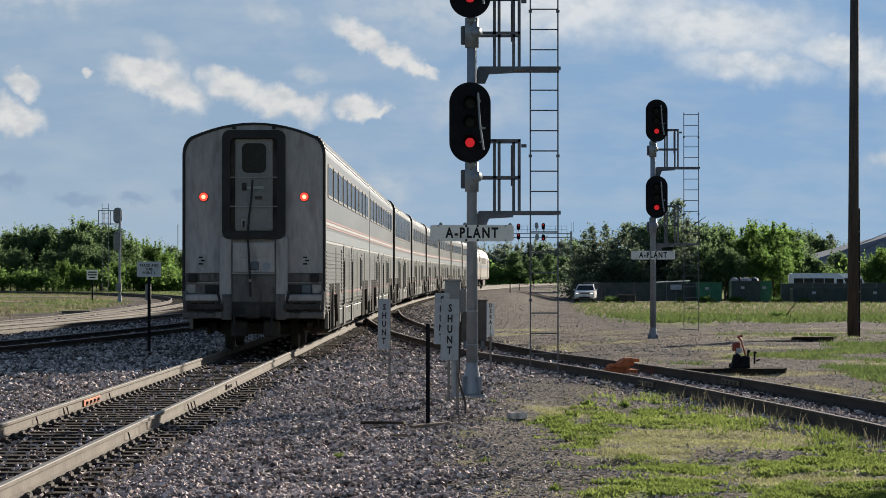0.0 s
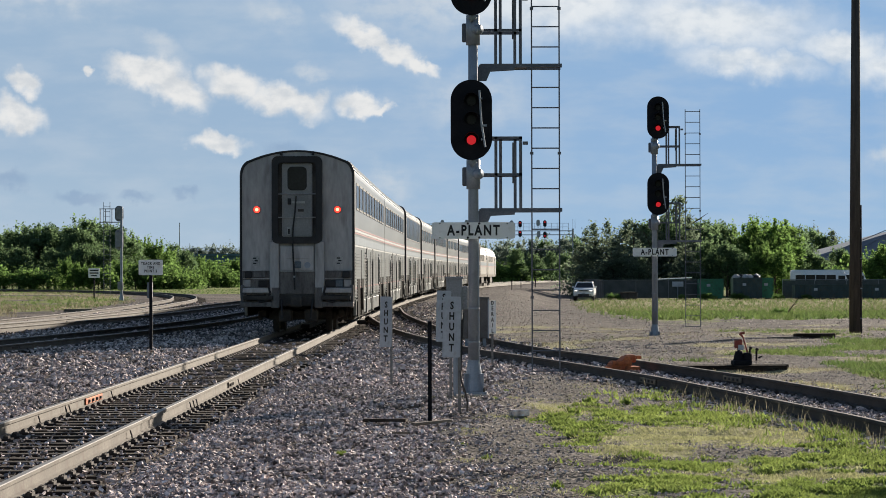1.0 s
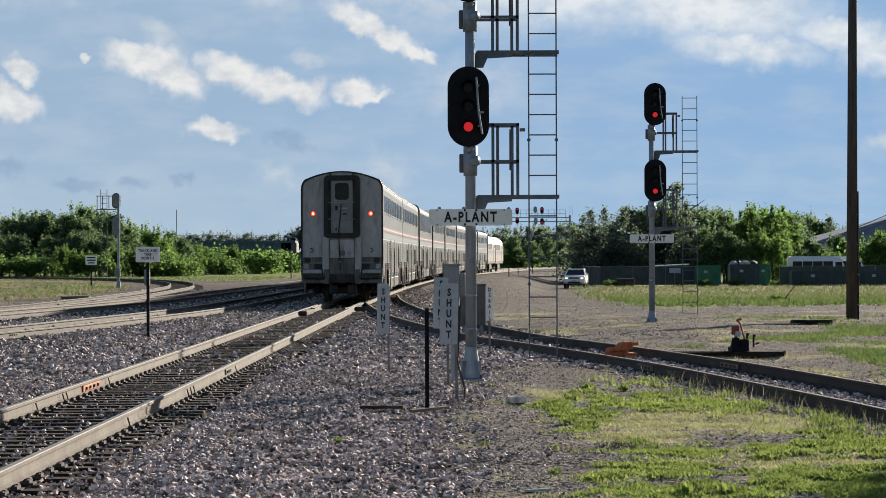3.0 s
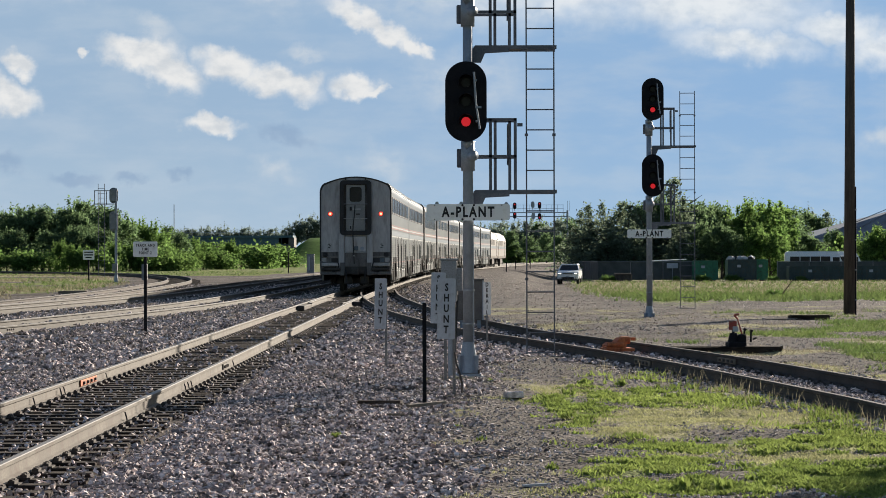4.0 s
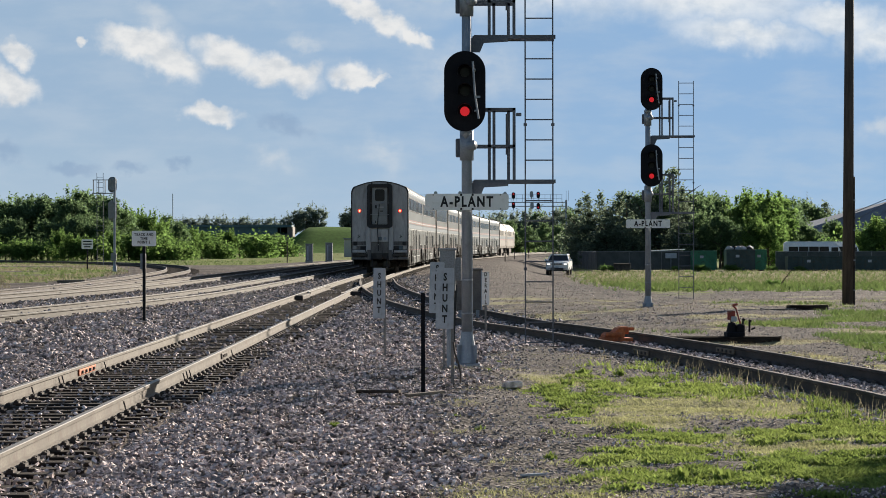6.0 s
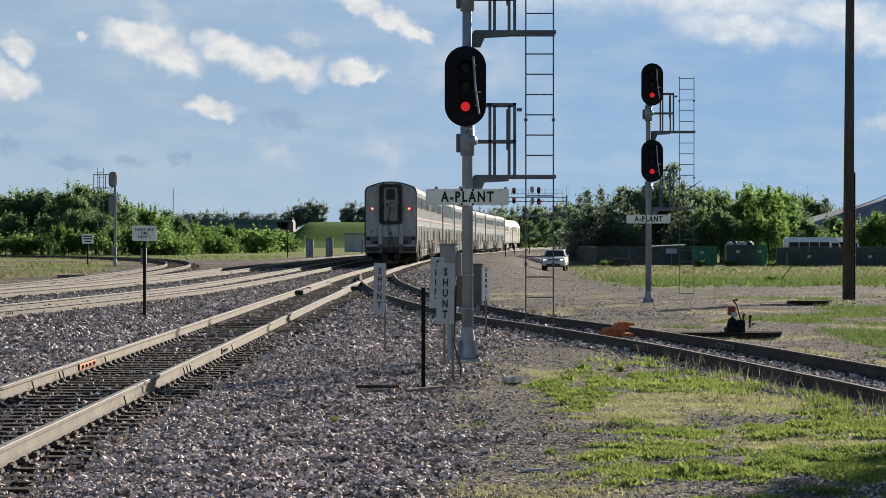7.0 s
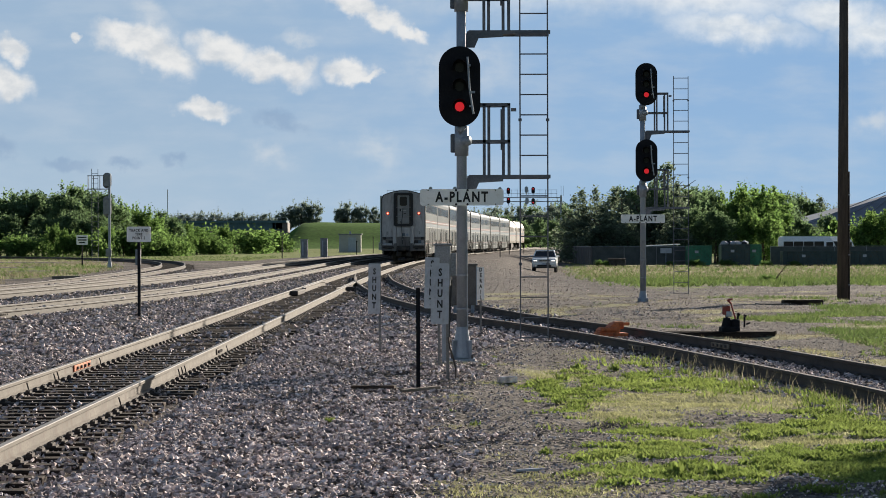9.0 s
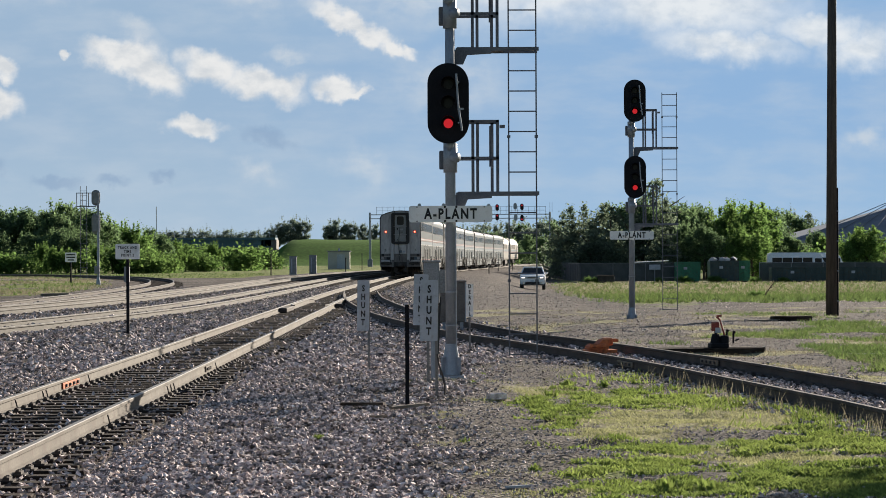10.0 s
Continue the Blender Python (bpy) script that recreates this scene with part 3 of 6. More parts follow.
def build_ground():
    xs = plan_axis([(-4200, -400, 400), (-400, -60, 20), (-60, -14, 1.5), (-14, 14, 0.3), (14, 60, 1.5), (60, 400, 20), (400, 4200, 400)])
    ys = plan_axis([(-3000, -100, 300), (-100, 14, 10), (14, 66, 0.35), (66, 130, 1.0), (130, 300, 3), (300, 700, 12), (700, 4500, 400)])
    me = bpy.data.meshes.new("ground")
    vs = [(x, y, surface_z(x, y)) for y in ys for x in xs]
    W = len(xs)
    fs = [(j * W + i, j * W + i + 1, (j + 1) * W + i + 1, (j + 1) * W + i) for j in range(len(ys) - 1) for i in range(W - 1)]
    me.from_pydata(vs, [], fs)
    z = np.array([zones(x, y) if (-70 < x < 70 and 10 < y < 520) else (0.0, 0.8, 0.3) for y in ys for x in xs])
    for i, name in enumerate(("ballast", "green", "dry")):
        at = me.attributes.new(name, "FLOAT", "POINT")
        at.data.foreach_set("value", z[:, i].astype(np.float32))
    me.polygons.foreach_set("use_smooth", [True] * len(me.polygons))
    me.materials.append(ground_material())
    tagged(new("ground", me), "gravel, dirt and patchy grass of a railway yard", "ground", kind="structure")


build_ground()

# ---- tracks ----
RAIL_OUT = [(-0.070, -0.170), (0.070, -0.170), (0.070, -0.158), (0.014, -0.135), (0.010, -0.050), (0.036, -0.038), (0.036, -0.006), (0.028, 0.0),
            (-0.028, 0.0), (-0.036, -0.006), (-0.036, -0.038), (-0.010, -0.050), (-0.014, -0.135), (-0.070, -0.158)]


def offset_line(pts, s):
    out = []
    for i, p in enumerate(pts):
        d = (pts[min(i + 1, len(pts) - 1)] - pts[max(i - 1, 0)]).normalized()
        out.append(Vector((p.x + d.y * s, p.y - d.x * s)))
    return out


def rail_mesh(name, pts, mats, parent, lift=0.0):
    bm = bmesh.new()
    n = len(RAIL_OUT)
    prev = None
    for i, p in enumerate(pts):
        d = (pts[min(i + 1, len(pts) - 1)] - pts[max(i - 1, 0)]).normalized()
        z = grade(p.y) + RAIL_Z + lift
        row = [bm.verts.new((p.x + d.y * a, p.y - d.x * a, z + b)) for a, b in RAIL_OUT]
        if prev:
            for j in range(n):
                f = bm.faces.new((prev[j], prev[(j + 1) % n], row[(j + 1) % n], row[j]))
                f.material_index = 1 if 6 <= j <= 8 else 0
        else:
            bm.faces.new(row)
        prev = row
    bm.faces.new(prev[::-1])
    bmesh.ops.recalc_face_normals(bm, faces=bm.faces)
    return part(name, bm, mats, parent)


def tie_mesh():
    bm = B((0, 0, -0.09), (2.6, 0.22, 0.18), bevel=0.012)
    me = bpy.data.meshes.new("tie")
    bm.to_mesh(me)
    bm.free()
    me.materials.append(TIE)
    return me


def plate_mesh():
    bm = bmesh.new()
    box(bm, (0, 0, 0.006), (0.34, 0.19, 0.014))
    for x in (-0.105, 0.105):
        for y in (-0.05, 0.05):
            box(bm, (x, y, 0.03), (0.03, 0.03, 0.035))
        box(bm, (x * 1.05, 0, 0.022), (0.055, 0.17, 0.03))
    me = bpy.data.meshes.new("tie_plate")
    bm.to_mesh(me)
    bm.free()
    me.materials.append(RAIL_DARK)
    return me


TIE_ME, PLATE_ME = tie_mesh(), plate_mesh()
rng_ = random.Random(4)


def arc(pts):
    L = [0.0]
    for a, b in zip(pts, pts[1:]):
        L.append(L[-1] + (b - a).length)
    return L


def at_length(pts, L, s):
    i = 0
    lo, hi = 0, len(L) - 2
    while lo < hi:
        mid = (lo + hi + 1) // 2
        if L[mid] <= s:
            lo = mid
        else:
            hi = mid - 1
    i = lo
    t = (s - L[i]) / max(1e-6, L[i + 1] - L[i])
    p = pts[i].lerp(pts[i + 1], t)
    return p, (pts[i + 1] - pts[i]).normalized()


def build_track(line, label, mats, near, y_max=360, tie_name="tie"):
    top = thing("railway_track", pose(0, 0, 0), label, "track", "tracks of the junction", "structure")
    pts = spline(line, 1.5)
    rail_mesh("rail", offset_line(pts, -0.755), mats, top)
    rail_mesh("rail", offset_line(pts, 0.755), mats, top)
    L = arc(pts)
    s = 0.3
    far = bmesh.new()
    rest = []
    while s < L[-1] - 0.3:
        p, d = at_length(pts, L, s)
        s += 0.56 + rng_.uniform(-0.025, 0.025)
        if p.y < 12 or p.y > y_max or abs(p.x) > 0.19 * p.y + 3:
            continue
        rz = -math.degrees(math.atan2(d.x, d.y)) + rng_.uniform(-0.9, 0.9)
        m = pose(p.x + rng_.uniform(-0.10, 0.10), p.y, grade(p.y) + rng_.uniform(-0.008, 0.002), 0, 0, rz)
        if p.y < near:
            t = new("tie", TIE_ME)
            t.parent, t.matrix_local = top, m
            for q in (-0.755, 0.755):
                pl = new("tie_plate", PLATE_ME)
                pl.parent, pl.matrix_local = top, pose(p.x, p.y, grade(p.y) - 0.003, 0, 0, rz) @ pose(q, 0, 0)
        else:
            rest.append(m)
    if rest:
        co, fc = [], []
        base = np.array([(a, b, c) for a in (-1.3, 1.3) for b in (-0.11, 0.11) for c in (-0.18, 0.0)])
        quads = [(0, 1, 3, 2), (4, 6, 7, 5), (0, 4, 5, 1), (2, 3, 7, 6), (1, 5, 7, 3), (0, 2, 6, 4)]
        for k, m in enumerate(rest):
            M = np.array(m)
            co.append(base @ M[:3, :3].T + M[:3, 3])
            fc += [tuple(8 * k + q for q in f) for f in quads]
        me = bpy.data.meshes.new("tie_rows")
        me.from_pydata(np.concatenate(co).tolist(), [], fc)
        me.materials.append(TIE)
        o = tagged(new("tie_rows", me), kind="stuff")
        o.parent = top
    return top


main_track = build_track(MAIN, "main railway track with tan dusty rails on timber ties", [RAIL_SIDE, RAIL_TOP], 74)
build_track(SECOND, "second main track with tan rails on timber ties", [RAIL_GREY, RAIL_TOP], 0)
build_track(THIRD, "third track with tan rails on timber ties", [RAIL_GREY, RAIL_TOP], 0)
build_track(LOOP, "curving connecting track with rusty brown rails", [RAIL_DARK, RAIL_TOP], 0)
siding = build_track(SIDING, "rusty dark siding track that joins the main line", [RAIL_DARK, RAIL_DARK], 58)


# rail joints with angle bars and bond wires
def build_joint(track, line, s_side, y, mat, bolt_mat, label, long=1.0):
    x = line_x(line, y)
    d = Vector((line_x(line, y + 2) - line_x(line, y - 2), 4)).normalized()
    rz = -math.degrees(math.atan2(d.x, d.y))
    m = pose(x, y, RAIL_Z + grade(y), 0, 0, rz) @ pose(s_side, 0, 0) @ Matrix.Diagonal((1, long, 1, 1))
    bm = bmesh.new()
    for q in (-1, 1):
        box(bm, (q * 0.026, 0, -0.09), (0.022, 0.72, 0.085), bevel=0.006)
    bar = part("joint_bar", bm, mat, track, label)
    bar.matrix_local = m
    for k in range(4):
        bb = bmesh.new()
        box(bb, (0.048, -0.25 + k * 0.165, -0.09), (0.03, 0.04, 0.04))
        box(bb, (-0.048, -0.25 + k * 0.165, -0.09), (0.03, 0.04, 0.04))
        o = part("bolt", bb, bolt_mat, bar)


build_joint(main_track, MAIN, -0.755, 36.0, RUST, RAIL_DARK, "rusty orange joint bar", 2.2)
build_joint(main_track, MAIN, 0.755, 40.6, RAIL_SIDE, RAIL_DARK, "dusty joint bar")
build_joint(siding, SIDING, -0.755, 41.6, WOOD, RAIL_DARK, "pale joint bar", 1.5)
build_joint(siding, SIDING, 0.755, 41.9, WOOD, RAIL_DARK, "pale joint bar", 1.5)
build_joint(main_track, SECOND, 0.755, 60.2, RUST, RAIL_DARK, "rusty orange joint bar")


def bond_wire(y, side, line=MAIN):
    x = line_x(line, y) + side
    cu = bmesh.new()
    pts = [Vector((0.045, 0.0, -0.05)), Vector((0.06, 0.0, -0.10)), Vector((0.065, 0.04, -0.15)), Vector((0.10, 0.10, -0.165)), Vector((0.24, 0.16, -0.16))]
    for a, b in zip(pts, pts[1:]):
        rod(cu, a, b, 0.009, 5)
    o = part("bond_wire", cu, BLACK, main_track)
    o.matrix_local = pose(x, y, RAIL_Z)


for yy, sd in ((28.3, 0.755), (34.4, 0.755), (34.8, 0.755), (35.2, 0.755), (41.7, 0.755), (31.2, -0.755), (33.3, -0.755), (33.6, -0.755), (37.6, -0.755)):
    bond_wire(yy, sd)

# frog and guard rails where the siding meets the main line
for a, b, off in ((86, 99, 0.66), (86, 99, -0.62)):
    pts = [Vector((main_x(y) + off + (0.25 if off < 0 else -0.25) * (1 if y in (a, b) else 0) * (0.5), y)) for y in range(a, b + 1)]
    rail_mesh("guard_rail", pts, [RAIL_SIDE, RAIL_TOP], siding)
bmf = bmesh.new()
prism(bmf, [(-0.16, 0), (0.16, 0), (0.13, 0.15), (-0.13, 0.15)], -1.9, 1.9)
frog = part("frog", bmf, RAIL_DARK, siding, "dark cast steel frog")
frog.matrix_local = pose(main_x(91) + 0.80, 90.5, 0, 0, 0, 2.5)
frog2 = part("frog", B((0, 0, 0.08), (0.30, 3.4, 0.15), bevel=0.03), RAIL_DARK, siding, "dark cast steel frog")
frog2.matrix_local = pose(main_x(83) - 0.60, 83.5, 0, 0, 0, -1)


# ---- the train ----
CAR_LENGTH = 25.9
HALF = 12.72


def car_outline(w=3.1, z0=0.80, shoulder=4.42, top=4.95):
    """Half-round roofed section."""
    pts = [(w / 2 - 0.06, z0), (w / 2, z0 + 0.25), (w / 2, shoulder - 0.14)]
    for i in range(1, 6):
        a = radians(i * 13.2)
        pts.append((w / 2 - 0.30 + 0.30 * math.cos(a), shoulder - 0.14 + 0.42 * math.sin(a)))
    e, ze = pts[-1]
    for i in range(1, 6):
        x = e * (1 - i / 6)
        pts.append((x, top - (top - ze) * (x / e) ** 2))
    return pts + [(0.0, top)] + [(-x, z) for x, z in pts[::-1]]


def build_truck(car, y):
    t = part("truck", B((0, y, 0.46), (1.9, 2.9, 0.24), bevel=0.05), UNDER, car, "grimy black truck")
    for s in (-1, 1):
        bm = bmesh.new()
        box(bm, (s * 1.08, y, 0.52), (0.16, 3.2, 0.2), bevel=0.03)
        box(bm, (s * 1.08, y, 0.72), (0.2, 0.7, 0.3), bevel=0.03)
        part("side_frame", bm, UNDER, t)
        for dy in (-1.25, 1.25):
            bm = bmesh.new()
            rod(bm, (s * 0.68, y + dy, 0.46), (s * 0.82, y + dy, 0.46), 0.455, 20)
            rod(bm, (s * 0.66, y + dy, 0.46), (s * 0.69, y + dy, 0.46), 0.485, 20)
            part("wheel", bm, UNDER, t)
            part("bearing_box", B((s * 1.19, y + dy, 0.46), (0.12, 0.28, 0.28), bevel=0.04), UNDER, t)
    for dy in (-1.25, 1.25):
        part("axle", R((-0.7, y + dy, 0.46), (0.7, y + dy, 0.46), 0.085, 10), UNDER, t)
    return t


def build_car(label, upper, lower, tall=False, detailed=False):
    car = thing("passenger_car", pose(0, 0, 0), label, "train car", "cars of the passenger train")
    bm = prism(bmesh.new(), car_outline(), -HALF, HALF)
    for f in bm.faces:
        n = f.normal
        f.material_index = 1 if abs(n.y) > 0.9 else (2 if f.calc_center_median().z > 4.4 else 0)
    part("body", bm, [STEEL, END_STEEL, ROOF], car)
    # fluted lower sides and roof ribs
    for s in (-1, 1):
        part("skirt", B((s * 1.49, 0, 0.66), (0.09, 2 * HALF - 2.6, 0.40), bevel=0.02), STEEL, car)
        for z in [0.90 + 0.085 * i for i in range(16)]:
            if 1.18 < z < 1.3:
                continue
            part("flute", B((s * 1.552, 0, z), (0.022, 2 * HALF - 0.5, 0.03)), STEEL, car)
        for i in range(5):
            a = radians(20 + i * 12)
            part("roof_rib", B((s * (1.25 + 0.302 * math.cos(a)), 0, 4.28 + 0.422 * math.sin(a)), (0.03, 2 * HALF - 0.3, 0.03)), STEEL, car)
        x = s * 1.553
        part("stripe", B((x, 0, 2.86), (0.008, 2 * HALF - 0.06, 0.035)), RED_BAND, car, "faded red stripe")
        part("stripe", B((x, 0, 2.795), (0.008, 2 * HALF - 0.06, 0.06)), WHITE_BAND, car, "white stripe")
        part("stripe", B((x, 0, 2.73), (0.008, 2 * HALF - 0.06, 0.035)), RED_BAND, car, "faded red stripe")
        part("stripe", B((x, 0, 2.53), (0.008, 2 * HALF - 0.06, 0.22)), BLUE_BAND, car, "dull blue band")
        part("stripe", B((x, 0, 2.385), (0.008, 2 * HALF - 0.06, 0.045)), WHITE_BAND, car, "white stripe")
        part("stripe", B((x, 0, 1.24), (0.008, 2 * HALF - 0.6, 0.04)), RED_BAND, car, "faded red stripe")
        z0, z1 = (3.25, 4.28) if tall else (3.42, 4.06)
        for y, w in upper:
            fr = part("window", ring(bmesh.new(), rounded(w + 0.1, z1 - z0 + 0.1, 0.10), rounded(w - 0.02, z1 - z0 - 0.02, 0.07), -0.012, 0.012), BLACK, car)
            fr.matrix_local = pose(s * 1.556, y, (z0 + z1) / 2, 0, 0, 90)
            pn = part("pane", prism(bmesh.new(), rounded(w, z1 - z0, 0.08), -0.006, 0.006), GLASS, fr)
        for y, w, a, b in lower:
            fr = part("window", ring(bmesh.new(), rounded(w + 0.12, b - a + 0.12, 0.10), rounded(w - 0.02, b - a - 0.02, 0.07), -0.022, 0.022), STEEL, car)
            fr.matrix_local = pose(s * 1.562, y, (a + b) / 2, 0, 0, 90)
            part("pane", prism(bmesh.new(), rounded(w, b - a, 0.08), -0.012, 0.012), GLASS, fr)
        for y in (-4.2, 0.4):
            d = part("side_door", ring(bmesh.new(), rounded(0.98, 1.95, 0.06), rounded(0.86, 1.83, 0.05), -0.008, 0.008), BLACK, car, "side door with dark seals")
            d.matrix_local = pose(s * 1.562, y, 1.42, 0, 0, 90)
            part("door_panel", prism(bmesh.new(), rounded(0.9, 1.86, 0.05), -0.005, 0.005), STEEL, d)
            part("door_window", prism(bmesh.new(), rounded(0.3, 0.75, 0.08, cz=0.3), -0.010, 0.010), GLASS, d)
            part("handrail", R((s * 1.585, y - 0.62, 0.95), (s * 1.585, y - 0.62, 2.0), 0.014, 6), BLACK, car)
        for y in (-8.6, -1.8, 3.2, 8.4):
            part("panel_seam", B((s * 1.567, y, 1.5), (0.012, 0.025, 1.6)), UNDER, car)
        for y in (-5.6, 6.4):
            lv = part("louvre", B((s * 1.557, y, 1.75), (0.02, 0.42, 1.05)), BLACK, car, "dark vent louvre")
            for k in range(8):
                part("slat", B((s * 1.567, y, 1.3 + k * 0.13), (0.02, 0.4, 0.03), ry=25 * s), STEEL, lv)
        # truck openings in the skirt: solid near-black blocks stand for their shade
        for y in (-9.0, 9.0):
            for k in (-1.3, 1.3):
                part("opening_shade_block", B((s * 1.525, y + k, 0.96), (0.09, 1.7, 1.02), bevel=0.01), SHADE_BLACK, car, "near-black block for the shade of the wheel opening")
        for y in (-9.0, 9.0):
            part("damper", R((s * 1.6, y + 0.25, 0.62), (s * 1.6, y - 0.35, 1.2), 0.045, 8), UNDER, car)
    part("bellows", prism(bmesh.new(), car_outline(3.0 if detailed else 3.27, 1.0, 4.46, 4.93 if detailed else 5.02), HALF - 0.02, HALF + 0.47), BLACK, car, "black gangway bellows")
    part("underframe", B((0, 0, 0.52), (2.6, 13.4, 0.5), bevel=0.06), UNDER, car)
    for y in (-9.0, 9.0):
        build_truck(car, y)
    # ends
    for e in (-1, 1):
        y = e * HALF
        fr = part("diaphragm", ring(bmesh.new(), rounded(1.36, 2.36, 0.16, cz=3.62), rounded(1.02, 2.02, 0.12, cz=3.62), y, y + e * 0.16), BLACK, car, "black rubber gangway frame")
        part("end_door", prism(bmesh.new(), rounded(0.8, 1.96, 0.06, cz=3.62), y, y + e * 0.03), DOOR_STEEL, car)
        part("door_surround", ring(bmesh.new(), rounded(1.06, 2.06, 0.10, cz=3.62), rounded(0.82, 1.98, 0.05, cz=3.62), y, y + e * 0.02), UNDER, car)
        part("end_window", prism(bmesh.new(), rounded(0.52, 0.64, 0.12, cz=4.2), y, y + e * 0.045), GLASS, car, "dark rounded door window")
        for s in (-1, 1):
            part("corner_pillar", B((s * 0.61, y + e * 0.07, 1.75), (0.26, 0.14, 1.5), bevel=0.03), END_STEEL, car)
            part("end_step", B((s * 1.05, y + e * 0.12, 0.98), (0.8, 0.24, 0.12), bevel=0.02), UNDER, car)
        part("coupler", B((0, y + e * 0.33, 0.88), (0.3, 0.5, 0.3), bevel=0.06), UNDER, car)
    if detailed:
        y = -HALF
        outer = [(x * 0.995, z) for x, z in car_outline(3.12, 0.9, 4.42, 4.97)]
        inner = [(x * 0.955, z - (0.05 if z > 3 else -0.04)) for x, z in car_outline(3.12, 0.9, 4.42, 4.97)]
        part("end_rim", ring(bmesh.new(), outer, inner, y - 0.03, y + 0.2), BLACK, car, "black weather strip round the end")
        for s in (-1, 1):
            lamp = part("tail_lamp", R((s * 1.09, y - 0.05, 3.36), (s * 1.09, y + 0.01, 3.36), 0.102, 20), BLACK, car)
            part("lens", R((s * 1.09, y - 0.065, 3.36), (s * 1.09, y - 0.03, 3.36), 0.09, 20), RED_LAMP, lamp, "lit red lens")
            part("bulb", R((s * 1.09, y - 0.072, 3.36), (s * 1.09, y - 0.06, 3.36), 0.045, 16), RED_LAMP_HOT, lamp)
            bm = bmesh.new()
            pl = part("notice_plate", B((s * 1.13, y - 0.012, 1.98), (0.21, 0.02, 0.27), bevel=0.004), WHITE_BAND, car, "small pale notice plate")
            for k in range(3):
                part("print_bar", B((s * 1.13 + (0.02 if k % 2 else -0.02), y - 0.026, 2.05 - k * 0.07), (0.09, 0.008, 0.035)), SIGN_BLACK, pl)
            part("upper_grab", R((s * 0.52, y - 0.12, 2.7), (s * 0.52, y - 0.12, 4.5), 0.014, 6), UNDER, car)
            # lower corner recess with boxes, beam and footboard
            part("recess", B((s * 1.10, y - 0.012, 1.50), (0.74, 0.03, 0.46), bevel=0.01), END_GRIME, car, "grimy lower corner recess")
            part("recess_frame", B((s * 1.10, y - 0.04, 1.725), (0.76, 0.05, 0.025)), END_STEEL, car)
            part("recess_frame", B((s * 1.10, y - 0.04, 1.50), (0.74, 0.04, 0.022)), END_STEEL, car)
            part("recess_panel", B((s * 1.36, y - 0.045, 1.37), (0.20, 0.06, 0.19), bevel=0.015), END_STEEL, car)
            part("recess_panel", B((s * 1.02, y - 0.045, 1.61), (0.34, 0.05, 0.16), bevel=0.015), END_GRIME, car)
            part("cable_recess", B((s * 0.90, y - 0.05, 1.36), (0.30, 0.06, 0.18), bevel=0.02), BLACK, car)
            part("receptacle", B((s * 1.32, y - 0.08, 1.60), (0.19, 0.12, 0.19), bevel=0.03), BLACK, car)
            part("corner_post", B((s * 1.475, y - 0.03, 1.02), (0.11, 0.14, 0.62), bevel=0.03), END_GRIME, car)
            part("end_beam", B((s * 1.07, y - 0.09, 1.175), (0.80, 0.18, 0.15), bevel=0.03), END_STEEL, car)
            part("lower_pillar", B((s * 0.585, y - 0.08, 0.98), (0.23, 0.16, 0.56), bevel=0.03), END_GRIME, car)
            part("step_box", B((s * 1.10, y - 0.10, 0.80), (0.86, 0.18, 0.14), bevel=0.03), END_GRIME, car)
            # solid near-black block for the shade in the step's slot
            part("step_slot_shade", B((s * 1.10, y - 0.06, 0.985), (0.55, 0.08, 0.14), bevel=0.02), SHADE_BLACK, car)
            for q in (-0.28, 0.28):
                part("step_hanger", R((s * 1.1 + q, y - 0.15, 0.82), (s * 1.1 + q, y - 0.15, 1.14), 0.018, 6), END_GRIME, car)
            bm = bmesh.new()
            loop = [(s * 0.78, 1.34), (s * 0.72, 1.10), (s * 0.80, 0.92), (s * 0.98, 0.86), (s * 1.10, 1.0)]
            for p, q in zip(loop, loop[1:]):
                rod(bm, (p[0], y - 0.2, p[1]), (q[0], y - 0.2, q[1]), 0.028, 6)
            part("jumper_cable", bm, BLACK, car)
            part("hose", R((s * 0.42, y - 0.2, 0.95), (s * 0.38, y - 0.32, 0.42), 0.03, 8), BLACK, car)
            part("roof_lug", B((s * 0.43, y - 0.06, 4.86), (0.07, 0.12, 0.07), bevel=0.01), BLACK, car)
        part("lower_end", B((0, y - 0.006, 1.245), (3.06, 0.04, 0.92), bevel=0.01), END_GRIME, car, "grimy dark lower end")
        part("receptacle_cover", B((1.14, y - 0.1, 1.37), (0.2, 0.06, 0.2), bevel=0.02), BLUE_BAND, car, "blue cable socket cover")
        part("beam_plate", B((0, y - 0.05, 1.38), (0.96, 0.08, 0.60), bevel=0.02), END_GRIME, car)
        part("drawbar_shroud", B((0, y - 0.03, 0.92), (1.0, 0.1, 0.34), bevel=0.03), UNDER, car)
        part("buffer_plate", B((0, y - 0.05, 2.05), (0.92, 0.1, 0.66), bevel=0.02), END_STEEL, car)
        part("hatch", B((0.02, y - 0.105, 2.2), (0.62, 0.02, 0.32), bevel=0.008), END_STEEL, car)
        part("gauge", R((0.28, y - 0.13, 1.86), (0.28, y - 0.09, 1.86), 0.085, 18), GALV, car, "round pale gauge")
        part("cable_socket", B((0.02, y - 0.12, 1.87), (0.18, 0.05, 0.18), bevel=0.02), BLUE_BAND, car)
        part("ledge", B((0, y - 0.12, 1.70), (0.94, 0.05, 0.03)), WHITE_BAND, car)
        part("door_latch", B((-0.22, y - 0.06, 2.78), (0.10, 0.04, 0.22), bevel=0.02), WHITE_BAND, car, "pale recessed door latch")
        part("latch_hole", B((-0.22, y - 0.085, 2.77), (0.05, 0.012, 0.14)), BLACK, car)
